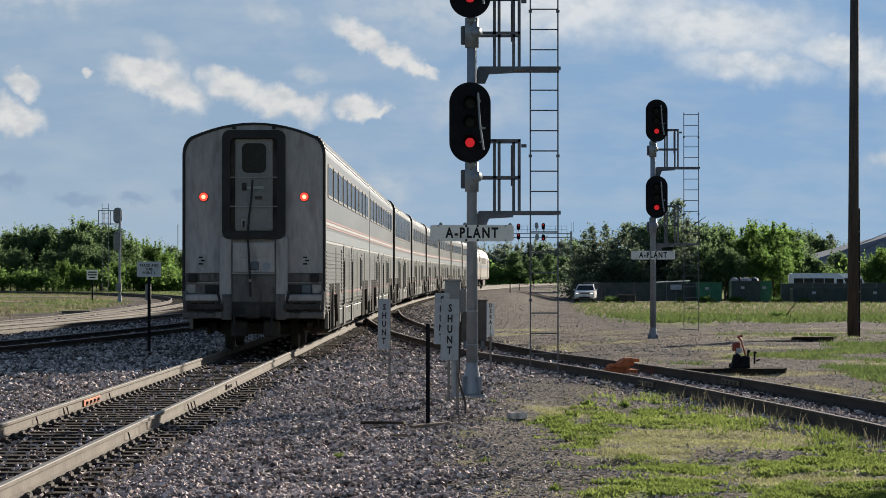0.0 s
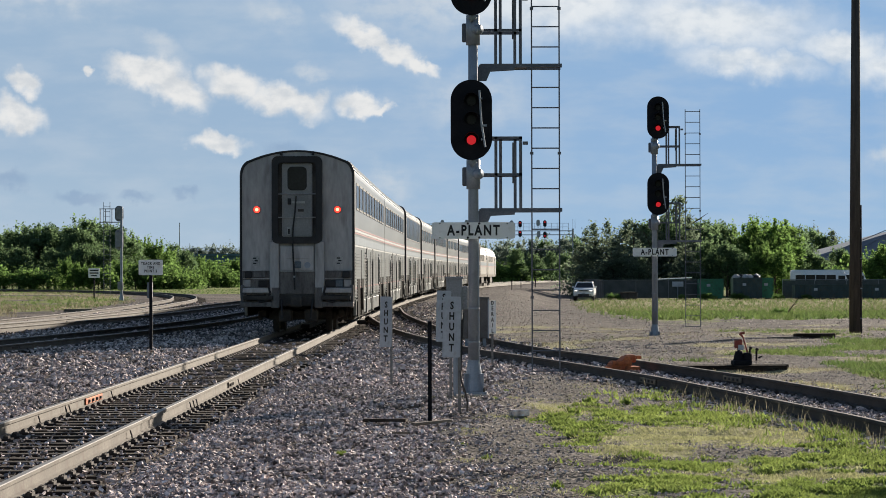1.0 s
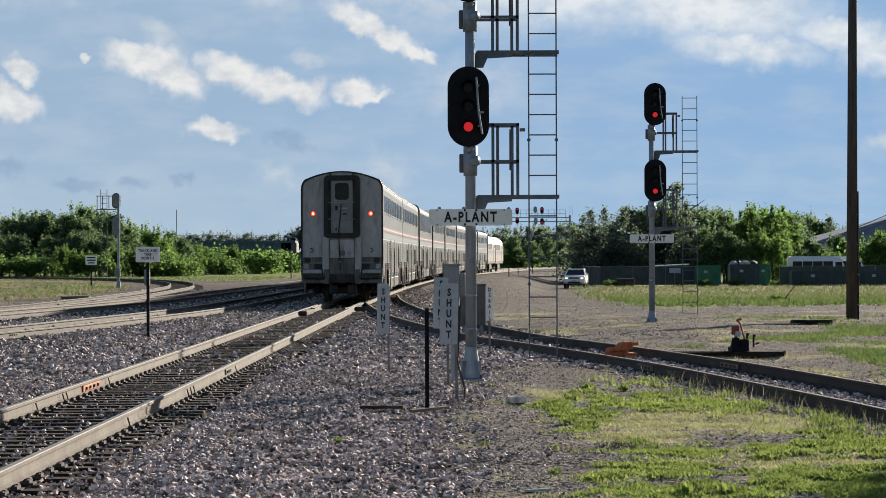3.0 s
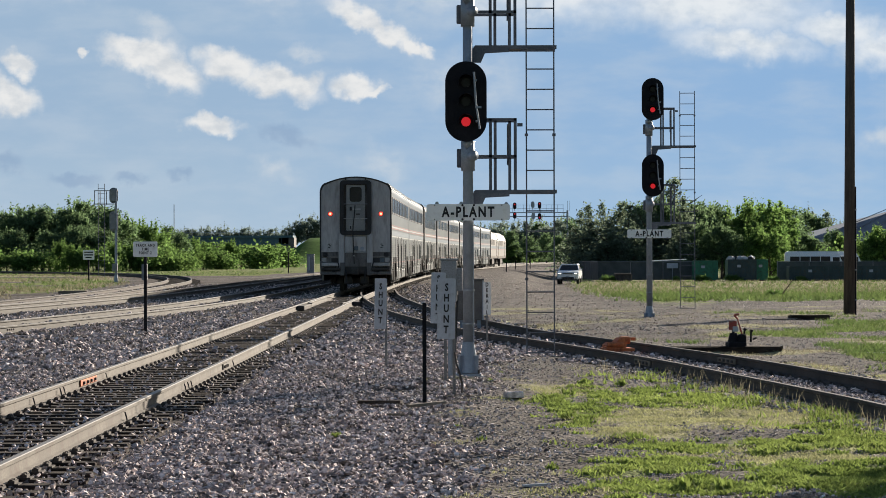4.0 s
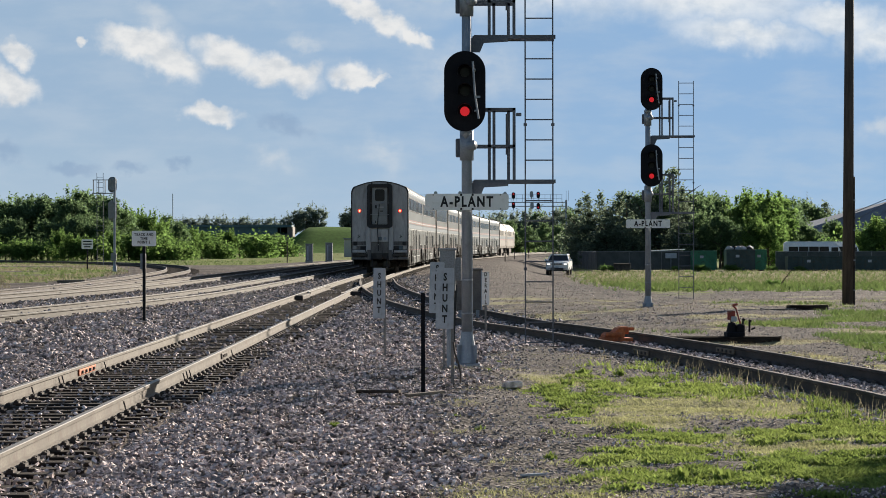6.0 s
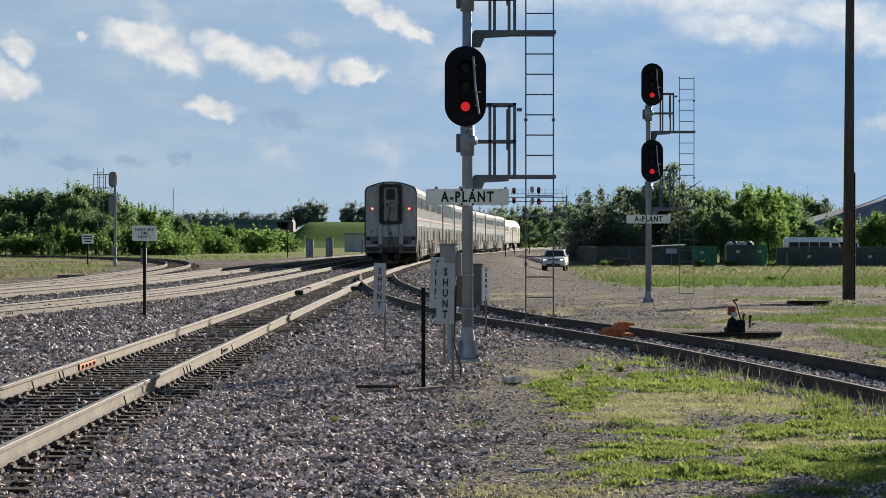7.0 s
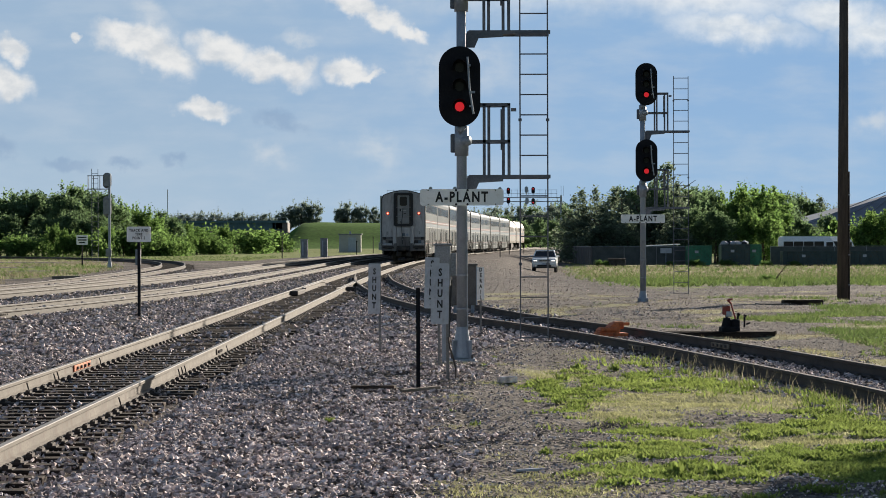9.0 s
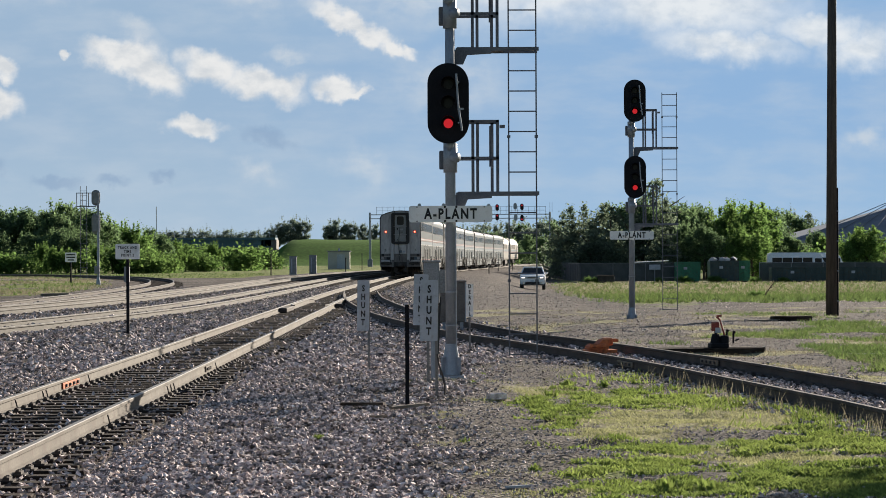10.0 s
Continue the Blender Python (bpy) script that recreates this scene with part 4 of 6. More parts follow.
        part("door_sign", B((0.03, y - 0.045, 3.56), (0.36, 0.02, 0.06)), WHITE_BAND, car)
        part("door_plate", B((0.1, y - 0.045, 3.34), (0.16, 0.02, 0.07)), UNDER, car)
        part("door_box", B((-0.21, y - 0.05, 3.58), (0.09, 0.05, 0.17), bevel=0.01), BLACK, car)
        for z in (3.78, 3.15):
            part("gate_bar", R((-0.52, y - 0.13, z), (0.52, y - 0.13, z), 0.014, 6), END_STEEL, car)
        pts = [(-0.02, 3.72), (-0.05, 3.3), (-0.10, 2.9), (-0.12, 2.5), (-0.10, 2.1), (-0.08, 1.7), (-0.06, 1.2)]
        bm = bmesh.new()
        for a, b in zip(pts, pts[1:]):
            rod(bm, (a[0], y - 0.17, a[1]), (b[0], y - 0.17, b[1]), 0.022, 6)
        part("hanging_cable", bm, BLACK, car, "black hanging cable")
        part("cable_end", B((-0.07, y - 0.18, 1.55), (0.05, 0.05, 0.05)), WHITE_BAND, car)
        for s in (-1, 1):
            part("brake_rigging", B((s * 0.35, y + 0.5, 0.5), (0.35, 0.5, 0.35), bevel=0.05), UNDER, car)
    return car


ten = [(-11.0 + i * 2.37, 1.75) for i in range(10)]
low = [(-6.9, 0.8, 1.45, 2.05), (6.0, 0.9, 1.3, 2.1), (4.6, 0.7, 1.3, 2.1)]
cars = [build_car("silver double-deck passenger car with two lit red tail lamps", ten, low[1:2], detailed=True)]
cars.append(build_car("silver double-deck coach with a row of dark windows", [(-11 + i * 2.6, 1.85) for i in range(9)], low))
cars.append(build_car("silver double-deck lounge car with tall panorama windows", [(-9.6 + i * 2.15, 1.98) for i in range(10)], [(-5.6, 1.6, 1.0, 2.2), (2.6, 1.6, 1.0, 2.2)], tall=True))
cars.append(build_car("silver double-deck dining car with spaced dark windows", [(-10.4 + i * 3.4, 2.2) for i in range(7)], low))
for src in (1, 3, 1, 3):
    cars.append(copy_thing(cars[src], pose(0, 0, 0)))


def build_locomotive():
    lo = thing("locomotive", pose(0, 0, 0), "silver diesel locomotive with red and blue stripes", "locomotive", "locomotives of the train")
    h = 10.3
    prof = [(1.5, 1.1), (1.55, 1.4), (1.55, 3.5), (1.3, 4.2), (0.8, 4.55), (-0.8, 4.55), (-1.3, 4.2), (-1.55, 3.5), (-1.55, 1.4), (-1.5, 1.1)]
    part("body", prism(bmesh.new(), prof, -h, h - 2.6), LOCO_PAINT, lo)
    nose = bmesh.new()
    prism(nose, [(a, b if b < 3.0 else 3.0 + (b - 3.0) * 0.9) for a, b in prof], h - 2.6, h - 0.6)
    part("cab", nose, LOCO_PAINT, lo)
    for s in (-1, 1):
        part("stripe", B((s * 1.556, -0.6, 2.55), (0.01, 19, 0.35)), BLUE_BAND, lo, "blue side band")
        part("stripe", B((s * 1.556, -0.6, 2.30), (0.01, 19, 0.08)), RED_BAND, lo, "red side stripe")
        part("side_window", B((s * 1.556, h - 3.2, 3.35), (0.03, 1.0, 0.6), bevel=0.01), GLASS, lo)
        part("cab_door", B((s * 1.557, h - 4.6, 2.3), (0.03, 0.7, 1.9)), UNDER, lo)
        for k in range(4):
            part("grille", B((s * 1.557, -8 + k * 2.6, 3.2), (0.03, 1.9, 0.7)), UNDER, lo, "dark radiator grille")
        part("fuel_tank", B((s * 0.95, 0, 0.75), (0.9, 5.5, 0.8), bevel=0.1), UNDER, lo)
    for k in range(3):
        part("roof_fan", R((0, -8 + k * 1.9, 4.5), (0, -8 + k * 1.9, 4.66), 0.7, 20), UNDER, lo)
    part("end_door", B((0, -h - 0.01, 2.9), (0.8, 0.06, 2.1), bevel=0.01), UNDER, lo)
    part("windscreen", B((0, h - 0.6, 3.4), (2.2, 0.06, 0.6), bevel=0.01), GLASS, lo)
    part("coupler", B((0, -h - 0.25, 0.9), (0.3, 0.5, 0.3), bevel=0.05), UNDER, lo)
    for y in (-7, 7):
        build_truck(lo, y)
    return lo


locos = [build_locomotive()]
locos.append(copy_thing(locos[0], pose(0, 0, 0)))


# ---- the white car on the lot ----
def build_suv():
    v = thing("sport_utility_car", pose(0, 0, 0), "white sport utility car with lit headlights on gravel", "car")
    side = [(-2.38, 0.42), (-2.42, 0.75), (-2.34, 1.09), (-1.25, 1.22), (-0.95, 1.24), (2.25, 1.22), (2.38, 1.0), (2.38, 0.45)]
    bm = bmesh.new()
    prism(bm, [(y, z) for y, z in side], -0.95, 0.95)
    bmesh.ops.rotate(bm, verts=bm.verts, matrix=Matrix.Rotation(radians(90), 3, "Z"))
    bmesh.ops.bevel(bm, geom=list(bm.edges), offset=0.07, segments=2, affect="EDGES")
    part("body", bm, CAR_WHITE, v)
    bm = bmesh.new()
    lo_, hi = [(-0.9, -1.15), (0.9, -1.15), (0.88, 2.2), (-0.88, 2.2)], [(-0.70, -0.25), (0.70, -0.25), (0.72, 1.85), (-0.72, 1.85)]
    a = [bm.verts.new((x, y, 1.20)) for x, y in lo_]
    b = [bm.verts.new((x, y, 1.68)) for x, y in hi]
    bm.faces.new(b)
    for i in range(4):
        bm.faces.new((a[i], a[(i + 1) % 4], b[(i + 1) % 4], b[i]))
    part("cabin_glass", bm, GLASS, v)
    part("roof", B((0, 0.8, 1.71), (1.46, 2.2, 0.11), bevel=0.04), CAR_WHITE, v)
    for s in (-1, 1):
        part("pillar", R((s * 0.90, -1.13, 1.20), (s * 0.71, -0.25, 1.68), 0.055, 6), CAR_WHITE, v)
        part("roof_rail", R((s * 0.66, -0.1, 1.79), (s * 0.66, 1.7, 1.79), 0.025, 6), CHROME, v)
        hl = part("headlight", B((s * 0.70, -2.40, 0.95), (0.38, 0.10, 0.15), bevel=0.03), CHROME, v)
        part("bulb", B((s * 0.70, -2.455, 0.95), (0.26, 0.02, 0.09)), HEADLIGHT, hl, "lit white headlight")
        part("mirror", B((s * 1.06, -0.75, 1.27), (0.2, 0.12, 0.16), bevel=0.04), CAR_WHITE, v)
        part("fog_lamp", R((s * 0.68, -2.43, 0.55), (s * 0.68, -2.39, 0.55), 0.06, 12), CHROME, v)
        for y in (-1.45, 1.45):
            w = part("wheel", R((s * 0.74, y, 0.37), (s * 0.97, y, 0.37), 0.37, 20), BLACK, v)
            part("rim", R((s * 0.95, y, 0.37), (s * 0.985, y, 0.37), 0.24, 14), CHROME, w)
    g = part("grille", B((0, -2.41, 0.95), (0.88, 0.06, 0.12), bevel=0.02), BLACK, v)
    for k in range(7):
        part("grille_frame", B((-0.39 + k * 0.13, -2.445, 0.95), (0.025, 0.02, 0.11)), CHROME, g)
    part("lower_intake", B((0, -2.40, 0.55), (1.1, 0.08, 0.16), bevel=0.02), BLACK, v)
    part("bumper_skid", B((0, -2.38, 0.40), (1.7, 0.1, 0.1), bevel=0.03), UNDER, v)
    part("number_plate", B((0, -2.43, 0.68), (0.3, 0.02, 0.13)), SIGN_GREY, v)
    return v


suv = build_suv()


# ---- signals ----
def build_head(parent, z, lit, x=-0.03, bar=True):
    head = part("signal_head", prism(bmesh.new(), rounded(0.615, 1.19, 0.305, seg=10, cx=x, cz=z), -0.24, -0.21), DARKPAINT, parent, "black oval signal backboard")
    part("case", B((x, -0.10, z), (0.34, 0.24, 0.95), bevel=0.05), DARKPAINT, head)
    for k, dz in enumerate((0.28, 0.0, -0.30)):
        on = k == lit
        part("lens", R((x, -0.26, z + dz), (x, -0.235, z + dz), 0.07, 20), SIGNAL_RED if on else LENS_DARK, head, "lit red lens" if on else "dark lens")
        hood = bmesh.new()
        n = 14
        rows = []
        for y in (-0.24, -0.46):
            rows.append([(hood.verts.new((x + 0.115 * math.cos(radians(-20 + 220 * i / n)), y, z + dz + 0.115 * math.sin(radians(-20 + 220 * i / n)))),
                          hood.verts.new((x + 0.108 * math.cos(radians(-20 + 220 * i / n)), y, z + dz + 0.108 * math.sin(radians(-20 + 220 * i / n))))) for i in range(n + 1)])
        for i in range(n):
            for q in (0, 1):
                hood.faces.new((rows[0][i][q], rows[0][i + 1][q], rows[1][i + 1][q], rows[1][i][q]))
            hood.faces.new((rows[1][i][0], rows[1][i + 1][0], rows[1][i + 1][1], rows[1][i][1]))
        part("hood", hood, DARKPAINT, head)
    if bar:
        bm = bmesh.new()
        rod(bm, (x + 0.115, -0.50, z + 0.42), (x + 0.145, -0.50, z - 0.05), 0.016, 6)
        rod(bm, (x + 0.145, -0.50, z - 0.05), (x + 0.20, -0.50, z - 0.42), 0.016, 6)
        box(bm, (x + 0.18, -0.50, z - 0.10), (0.09, 0.03, 0.03))
        for dz in (0.30, -0.30):
            box(bm, (x + 0.15, -0.37, z + dz), (0.02, 0.28, 0.02))
        part("sight_bar", bm, GALV, head, "thin pale sighting bar")
    bm = bmesh.new()
    rod(bm, (0, 0, z - 1.02), (0, 0, z - 0.58), 0.105, 14)
    rod(bm, (0.0, -0.02, z - 0.80), (0.10, -0.14, z - 0.80), 0.075, 12)
    rod(bm, (-0.06, -0.10, z - 0.66), (0.02, -0.10, z - 0.58), 0.06, 10)
    part("mounting_bracket", bm, GALV, parent, "pale galvanised head bracket", True)
    part("bracket_box", B((-0.03, 0.10, z - 0.83), (0.27, 0.1, 0.28), bevel=0.02), LADDER, parent)


def build_platform(parent, z):
    bm = bmesh.new()
    box(bm, (0.72, 0.12, z), (1.22, 0.07, 0.055))
    box(bm, (0.45, 0.36, z), (0.72, 0.5, 0.03))
    box(bm, (0.72, 0.60, z), (1.22, 0.05, 0.055))
    pf = part("platform", bm, LADDER, parent, "dark steel maintenance platform")
    bk = bmesh.new()
    prism(bk, [(0.07, z - 0.02), (0.62, z - 0.02), (0.62, z - 0.07), (0.26, z - 0.09), (0.20, z - 0.23), (0.07, z - 0.23)], 0.06, 0.14)
    part("bracket", bk, LADDER, pf)
    for x, y in ((0.34, 0.12), (0.42, 0.60), (0.64, 0.60), (0.71, 0.12)):
        part("post", B((x, y, z + 0.55), (0.045, 0.045, 1.1)), LADDER, pf)
    for a, b in (((0.10, 0.12), (0.73, 0.12)), ((0.10, 0.60), (0.73, 0.60))):
        for dz in (1.08, 0.53):
            part("rail", B(((a[0] + b[0]) / 2, a[1], z + dz), (b[0] - a[0], 0.045, 0.04)), LADDER, pf)
    for dz in (1.08, 0.53):
        part("rail", B((0.10, 0.36, z + dz), (0.03, 0.5, 0.03)), GALV, pf)
    part("hook", B((0.78, 0.12, z + 1.0), (0.08, 0.03, 0.05)), LADDER, pf)
    ch = bmesh.new()
    for k in range(12):
        box(ch, (0.60, 0.14 + (0.012 if k % 2 else -0.012), z + 0.98 - k * 0.05), (0.03, 0.014, 0.06), rz=45)
    part("chain", ch, LADDER, pf, "hanging safety chain")


def build_signal(m, label, head_x=-0.03, drop=0.0):
    top = thing("signal_mast", m, label, "railway signal", "signals lettered alike")
    part("mast", R((0, 0, 0.02 - drop), (0, 0, 6.75), 0.083, 18, 0.070), GALV, top, "pale grey steel mast", True)
    part("seam", R((0.078, -0.03, 0.4), (0.07, -0.03, 2.7), 0.012, 6), GALV, top)
    for z in (0.78, 1.28):
        part("band", R((0, 0, z), (0, 0, z + 0.025), 0.092, 16), GALV, top)
    flare = bmesh.new()
    rod(flare, (0, 0, 0.06 - drop), (0, 0, 0.52 - drop), 0.16, 16, 0.086)
    for a in range(4):
        box(flare, (0.12 * math.cos(radians(45 + 90 * a)), 0.12 * math.sin(radians(45 + 90 * a)), 0.18 - drop), (0.16, 0.02, 0.28), rz=45 + 90 * a)
    part("base_flare", flare, GALV, top)
    plate = part("base_plate", B((0, 0, 0.035 - drop), (0.38, 0.38, 0.035), bevel=0.006), GALV, top)
    for a in range(4):
        part("anchor_bolt", R((0.15 * (1 if a % 2 else -1), 0.15 * (1 if a > 1 else -1), -drop), (0.15 * (1 if a % 2 else -1), 0.15 * (1 if a > 1 else -1), 0.11 - drop), 0.018, 6), RAIL_DARK, plate)
    part("footing", B((0, 0, -0.06 - drop), (0.46, 0.46, 0.16), bevel=0.02), CONCRETE, top)
    build_head(top, 4.09, 2, head_x)
    build_head(top, 6.24, 2, head_x)
    build_platform(top, 2.76)
    build_platform(top, 4.92)
    ladder = part("ladder", R((0.885, 0.36, 0.32), (0.885, 0.36, 6.5), 0.012, 6), LADDER, top, "thin steel ladder")
    part("stile", R((1.30, 0.36, 0.32), (1.30, 0.36, 6.5), 0.012, 6), LADDER, ladder)
    z = 0.34
    while z < 6.5:
        part("rung", R((0.885, 0.36, z), (1.30, 0.36, z), 0.010, 6), LADDER, ladder)
        z += 0.305
    for z in (1.45, 3.62, 5.8):
        for x in (0.885, 1.30):
            part("clamp", B((x, 0.36, z), (0.05, 0.05, 0.04)), LADDER, ladder)
    sign = part("name_board", prism(bmesh.new(), rounded(1.24, 0.245, 0.04, cz=2.45), -0.135, -0.115), SIGN_WHITE, top, "white board lettered A-PLANT")
    words("lettering", "A-PLANT", 0.212, pose(0, -0.1375, 2.447, 90), SIGN_BLACK, sign)
    for x in (-0.50, -0.085, 0.085, 0.50):
        for z in (2.345, 2.555):
            part("bolt", R((x, -0.145, z), (x, -0.13, z), 0.018 if abs(x) < 0.2 else 0.010, 8), SIGN_BLACK, sign)
    return top


sig = build_signal(pose(0.43, 37.9, 0.03), "grey signal mast with two red signals and A-PLANT board")
sig_b = build_signal(pose(5.93, 71.8, -0.07, 0, 0, -3), "grey signal mast with two red signals and A-PLANT board", 0.10, 0.11)


def build_small_signal(m):
    top = thing("signal_mast", m, "weathered grey signal mast seen from behind", "railway signal")
    part("mast", R((0, 0, 0), (0, 0, 6.0), 0.08, 12), GALV, top)
    part("base", R((0, 0, 0), (0, 0, 0.5), 0.16, 12, 0.09), GALV, top)
    part("control_box", B((-0.05, -0.14, 0.95), (0.34, 0.2, 0.5), bevel=0.02), CASE_GREY, top)
    for z, h in ((5.55, 1.0), (3.9, 1.3)):
        part("signal_head", prism(bmesh.new(), rounded(0.55, h, 0.26, seg=8, cx=-0.16, cz=z), 0.16, 0.19), CASE_GREY, top)
        part("case", B((-0.16, 0.02, z), (0.36, 0.25, h * 0.8), bevel=0.04), CASE_GREY, top)
    part("platform", B((-0.75, 0, 5.0), (1.3, 0.6, 0.05)), LADDER, top)
    for x in (-1.35, -1.0, -0.6):
        part("post", B((x, 0, 5.4), (0.05, 0.05, 0.9)), LADDER, top)
    part("rail", B((-0.9, 0, 5.85), (1.0, 0.05, 0.05)), LADDER, top)
    lad = part("ladder", R((-1.15, 0.2, 0.4), (-1.15, 0.2, 6.3), 0.02, 6), LADDER, top)
    part("stile", R((-0.75, 0.2, 0.4), (-0.75, 0.2, 6.3), 0.02, 6), LADDER, lad)
    for k in range(19):
        part("rung", R((-1.15, 0.2, 0.5 + k * 0.305), (-0.75, 0.2, 0.5 + k * 0.305), 0.014, 5), LADDER, lad)


build_small_signal(pose(-20.6, 162, surface_z(-20.6, 162)))
cb = thing("relay_case", pose(-18.9, 163, surface_z(-18.9, 163)), "small pale grey equipment post on gravel", "equipment case")
part("case", B((0, 0, 0.65), (0.35, 0.3, 1.0), bevel=0.03), CASE_GREY, cb)
part("leg", B((0, 0, 0.1), (0.1, 0.1, 0.3)), GALV, cb)


# ---- signs ----
def build_post_sign(name, m, w, h, z, label, lines, size, post=0.02, post_x=0.0, mat=SIGN_WHITE, post_mat=None, stack=False, turn=0.0, post_y=0.03):
    top = thing(name, m, label, "sign")
    part("post", B((post_x, post_y, (z + h * 0.45) / 2 - 0.08), (post * 2, post * 1.2, z + h * 0.45 + 0.16)), post_mat or POST_STEEL, top)
    pl = part("panel", prism(bmesh.new(), rounded(w, h, min(w, h) * 0.08), -0.006, 0.006), mat, top)
    pl.matrix_local = pose(0, 0, z, 0, turn, 0)
    gap = size * 1.02
    for i, t in enumerate(lines):
        words("lettering", t, size, pose(0, -0.009, (len(lines) - 1) * gap / 2 - i * gap, 90), SIGN_BLACK, pl)
    return top


def gz(x, y):
    return surface_z(x, y)


build_post_sign("shunt_sign", pose(-0.98, 42.3, gz(-0.98, 42.3)), 0.20, 0.84, 1.08, "faded grey vertical sign lettered SHUNT on steel post",
                list("SHUNT"), 0.138, post_x=0.09, mat=SIGN_GREY, turn=1.0)
build_post_sign("shunt_sign", pose(0.09, 33.4, gz(0.09, 33.4)), 0.235, 0.80, 1.13, "grey vertical sign lettered SHUNT on leaning steel post",
                list("SHUNT"), 0.136, post_x=0.10, mat=SIGN_GREY, turn=1.0)
build_post_sign("shunt_sign", pose(-0.018, 35.8, gz(-0.018, 35.8)), 0.205, 0.72, 1.21, "faded grey sign lettered SHUNT behind another sign",
                list("SHUNT"), 0.130, post_x=0.10, mat=SIGN_GREY, turn=1.5)
build_post_sign("derail_sign", pose(0.94, 50.2, gz(0.94, 50.2)), 0.145, 0.65, 0.99, "narrow white sign lettered DERAIL on grey post",
                list("DERAIL"), 0.108, post_x=0.0)
build_post_sign("track_sign", pose(-6.8, 58.8, gz(-6.8, 58.8)), 0.56, 0.355, 1.98, "white rectangular sign reading TRACK AND TIME POINT 2",
                ["TRACK AND", "TIME", "POINT 2"], 0.086, post=0.035, post_mat=DARKPAINT)
ts = build_post_sign("track_sign", pose(-24.0, 174, gz(-24.0, 174)), 0.78, 0.66, 1.75, "small white sign with dark unreadable lines", [], 0.1, post=0.05, post_mat=DARKPAINT)
for k in range(3):
    part("print_bar", B((0, -0.015, 1.93 - k * 0.18), (0.6 - 0.18 * (k == 2), 0.01, 0.08)), SIGN_BLACK, ts)

# junction box on its post, stake, case and scraps by the signal
jb = thing("junction_box", pose(0.16, 37.0, gz(0.16, 37.0)), "weathered grey junction box on a steel post", "equipment box")
part("box", B((-0.02, 0, 1.40), (0.235, 0.2, 0.60), bevel=0.02), CASE_GREY, jb)
part("lid", B((-0.02, 0, 1.71), (0.27, 0.23, 0.03), bevel=0.008), CASE_GREY, jb)
part("side_box", B((0.13, 0.02, 1.42), (0.10, 0.14, 0.34), bevel=0.015), CASE_GREY, jb)
part("post", R((0, 0, -0.1), (0, 0, 1.15), 0.04, 10), GALV, jb)
part("hose", R((0.10, -0.02, 1.2), (0.05, 0, 0.1), 0.02, 6), BLACK, jb)
cabl = thing("cable", pose(0.20, 33.3, gz(0.20, 33.3)), "dark cable curving from the sign post into gravel", "cable")
bm = bmesh.new()
pts = [(0.0, 0, 0.55), (0.02, -0.02, 0.4), (0.07, -0.03, 0.25), (0.095, -0.04, 0.12), (0.09, -0.05, 0.0), (0.07, -0.06, -0.04)]
for a, b in zip(pts, pts[1:]):
    rod(bm, a, b, 0.013, 6)
part("sheath", bm, RAIL_DARK, cabl)
stake = thing("stake", pose(-0.19, 31.9, gz(-0.19, 31.9)), "dark steel stake driven into gravel", "stake")
bm = bmesh.new()
prism(bm, [(-0.025, 0), (0.025, 0), (0.025, 0.012), (0.006, 0.012), (0.006, 0.035), (-0.006, 0.035), (-0.006, 0.012), (-0.025, 0.012)], -0.1, 1.31)
bmesh.ops.rotate(bm, verts=bm.verts, matrix=Matrix.Rotation(radians(90), 3, "X"))
part("post", bm, DARKPAINT, stake)
case = thing("track_case", pose(0.76, 63.0, gz(0.76, 63.0)), "brown-grey trackside equipment case on legs", "equipment case")
part("case", B((0, 0, 0.72), (0.62, 0.45, 0.98), bevel=0.02), CASE_BROWN, case)
part("edge_trim", B((0.315, -0.1, 0.72), (0.03, 0.3, 0.98)), SIGN_GREY, case)
for s in (-1, 1):
    part("leg", B((s * 0.22, 0, 0.12), (0.08, 0.3, 0.3)), GALV, case)
part("lid", B((0, 0, 1.23), (0.68, 0.52, 0.04)), CASE_BROWN, case)


def build_scrap(name, m, size, mat, label, category="scrap"):
    bm = bmesh.new()
    box(bm, (0, 0, size[2] / 2), size, bevel=min(size) * 0.2)
    bmesh.ops.subdivide_edges(bm, edges=list(bm.edges), cuts=1)
    for v in bm.verts:
        v.co += Vector((nz(v.co.x * 3, v.co.y * 5, 2.0, size[0]), nz(v.co.x * 4, v.co.z * 9, 2.0, 3), nz(v.co.y * 3, v.co.x * 5, 2.0, 7))) * min(size) * 0.3
    ob = link_mesh(name, bm, mat)
    ob.matrix_world = m
    return tagged(ob, label, category)


build_scrap("wood_scrap", pose(-0.16, 31.4, gz(-0.16, 31.4) + 0.04, 0, -4, 22), (0.50, 0.13, 0.035), WOOD, "weathered grey board lying on gravel", "board")
build_scrap("wood_scrap", pose(-0.75, 31.9, gz(-0.75, 31.9) + 0.035, 0, 0, -6), (0.55, 0.16, 0.04), TIE, "dark broken timber lying on gravel", "board")
build_scrap("wood_scrap", pose(-0.52, 29.9, gz(-0.52, 29.9) + 0.035, 0, 0, 25), (0.22, 0.04, 0.03), WOOD, "pale splinter of wood on gravel", "board")
build_scrap("stone_lump", pose(0.95, 32.8, gz(0.95, 32.8), 0, 0, 20), (0.24, 0.2, 0.09), STONE, "dark flat lump of stone on gravel", "stone")
build_scrap("white_pipe", pose(8.3, 47.2, gz(8.3, 47.2) + 0.01, 0, 0, 8), (0.85, 0.06, 0.05), SIGN_WHITE, "white plastic pipe lying in grass", "pipe")
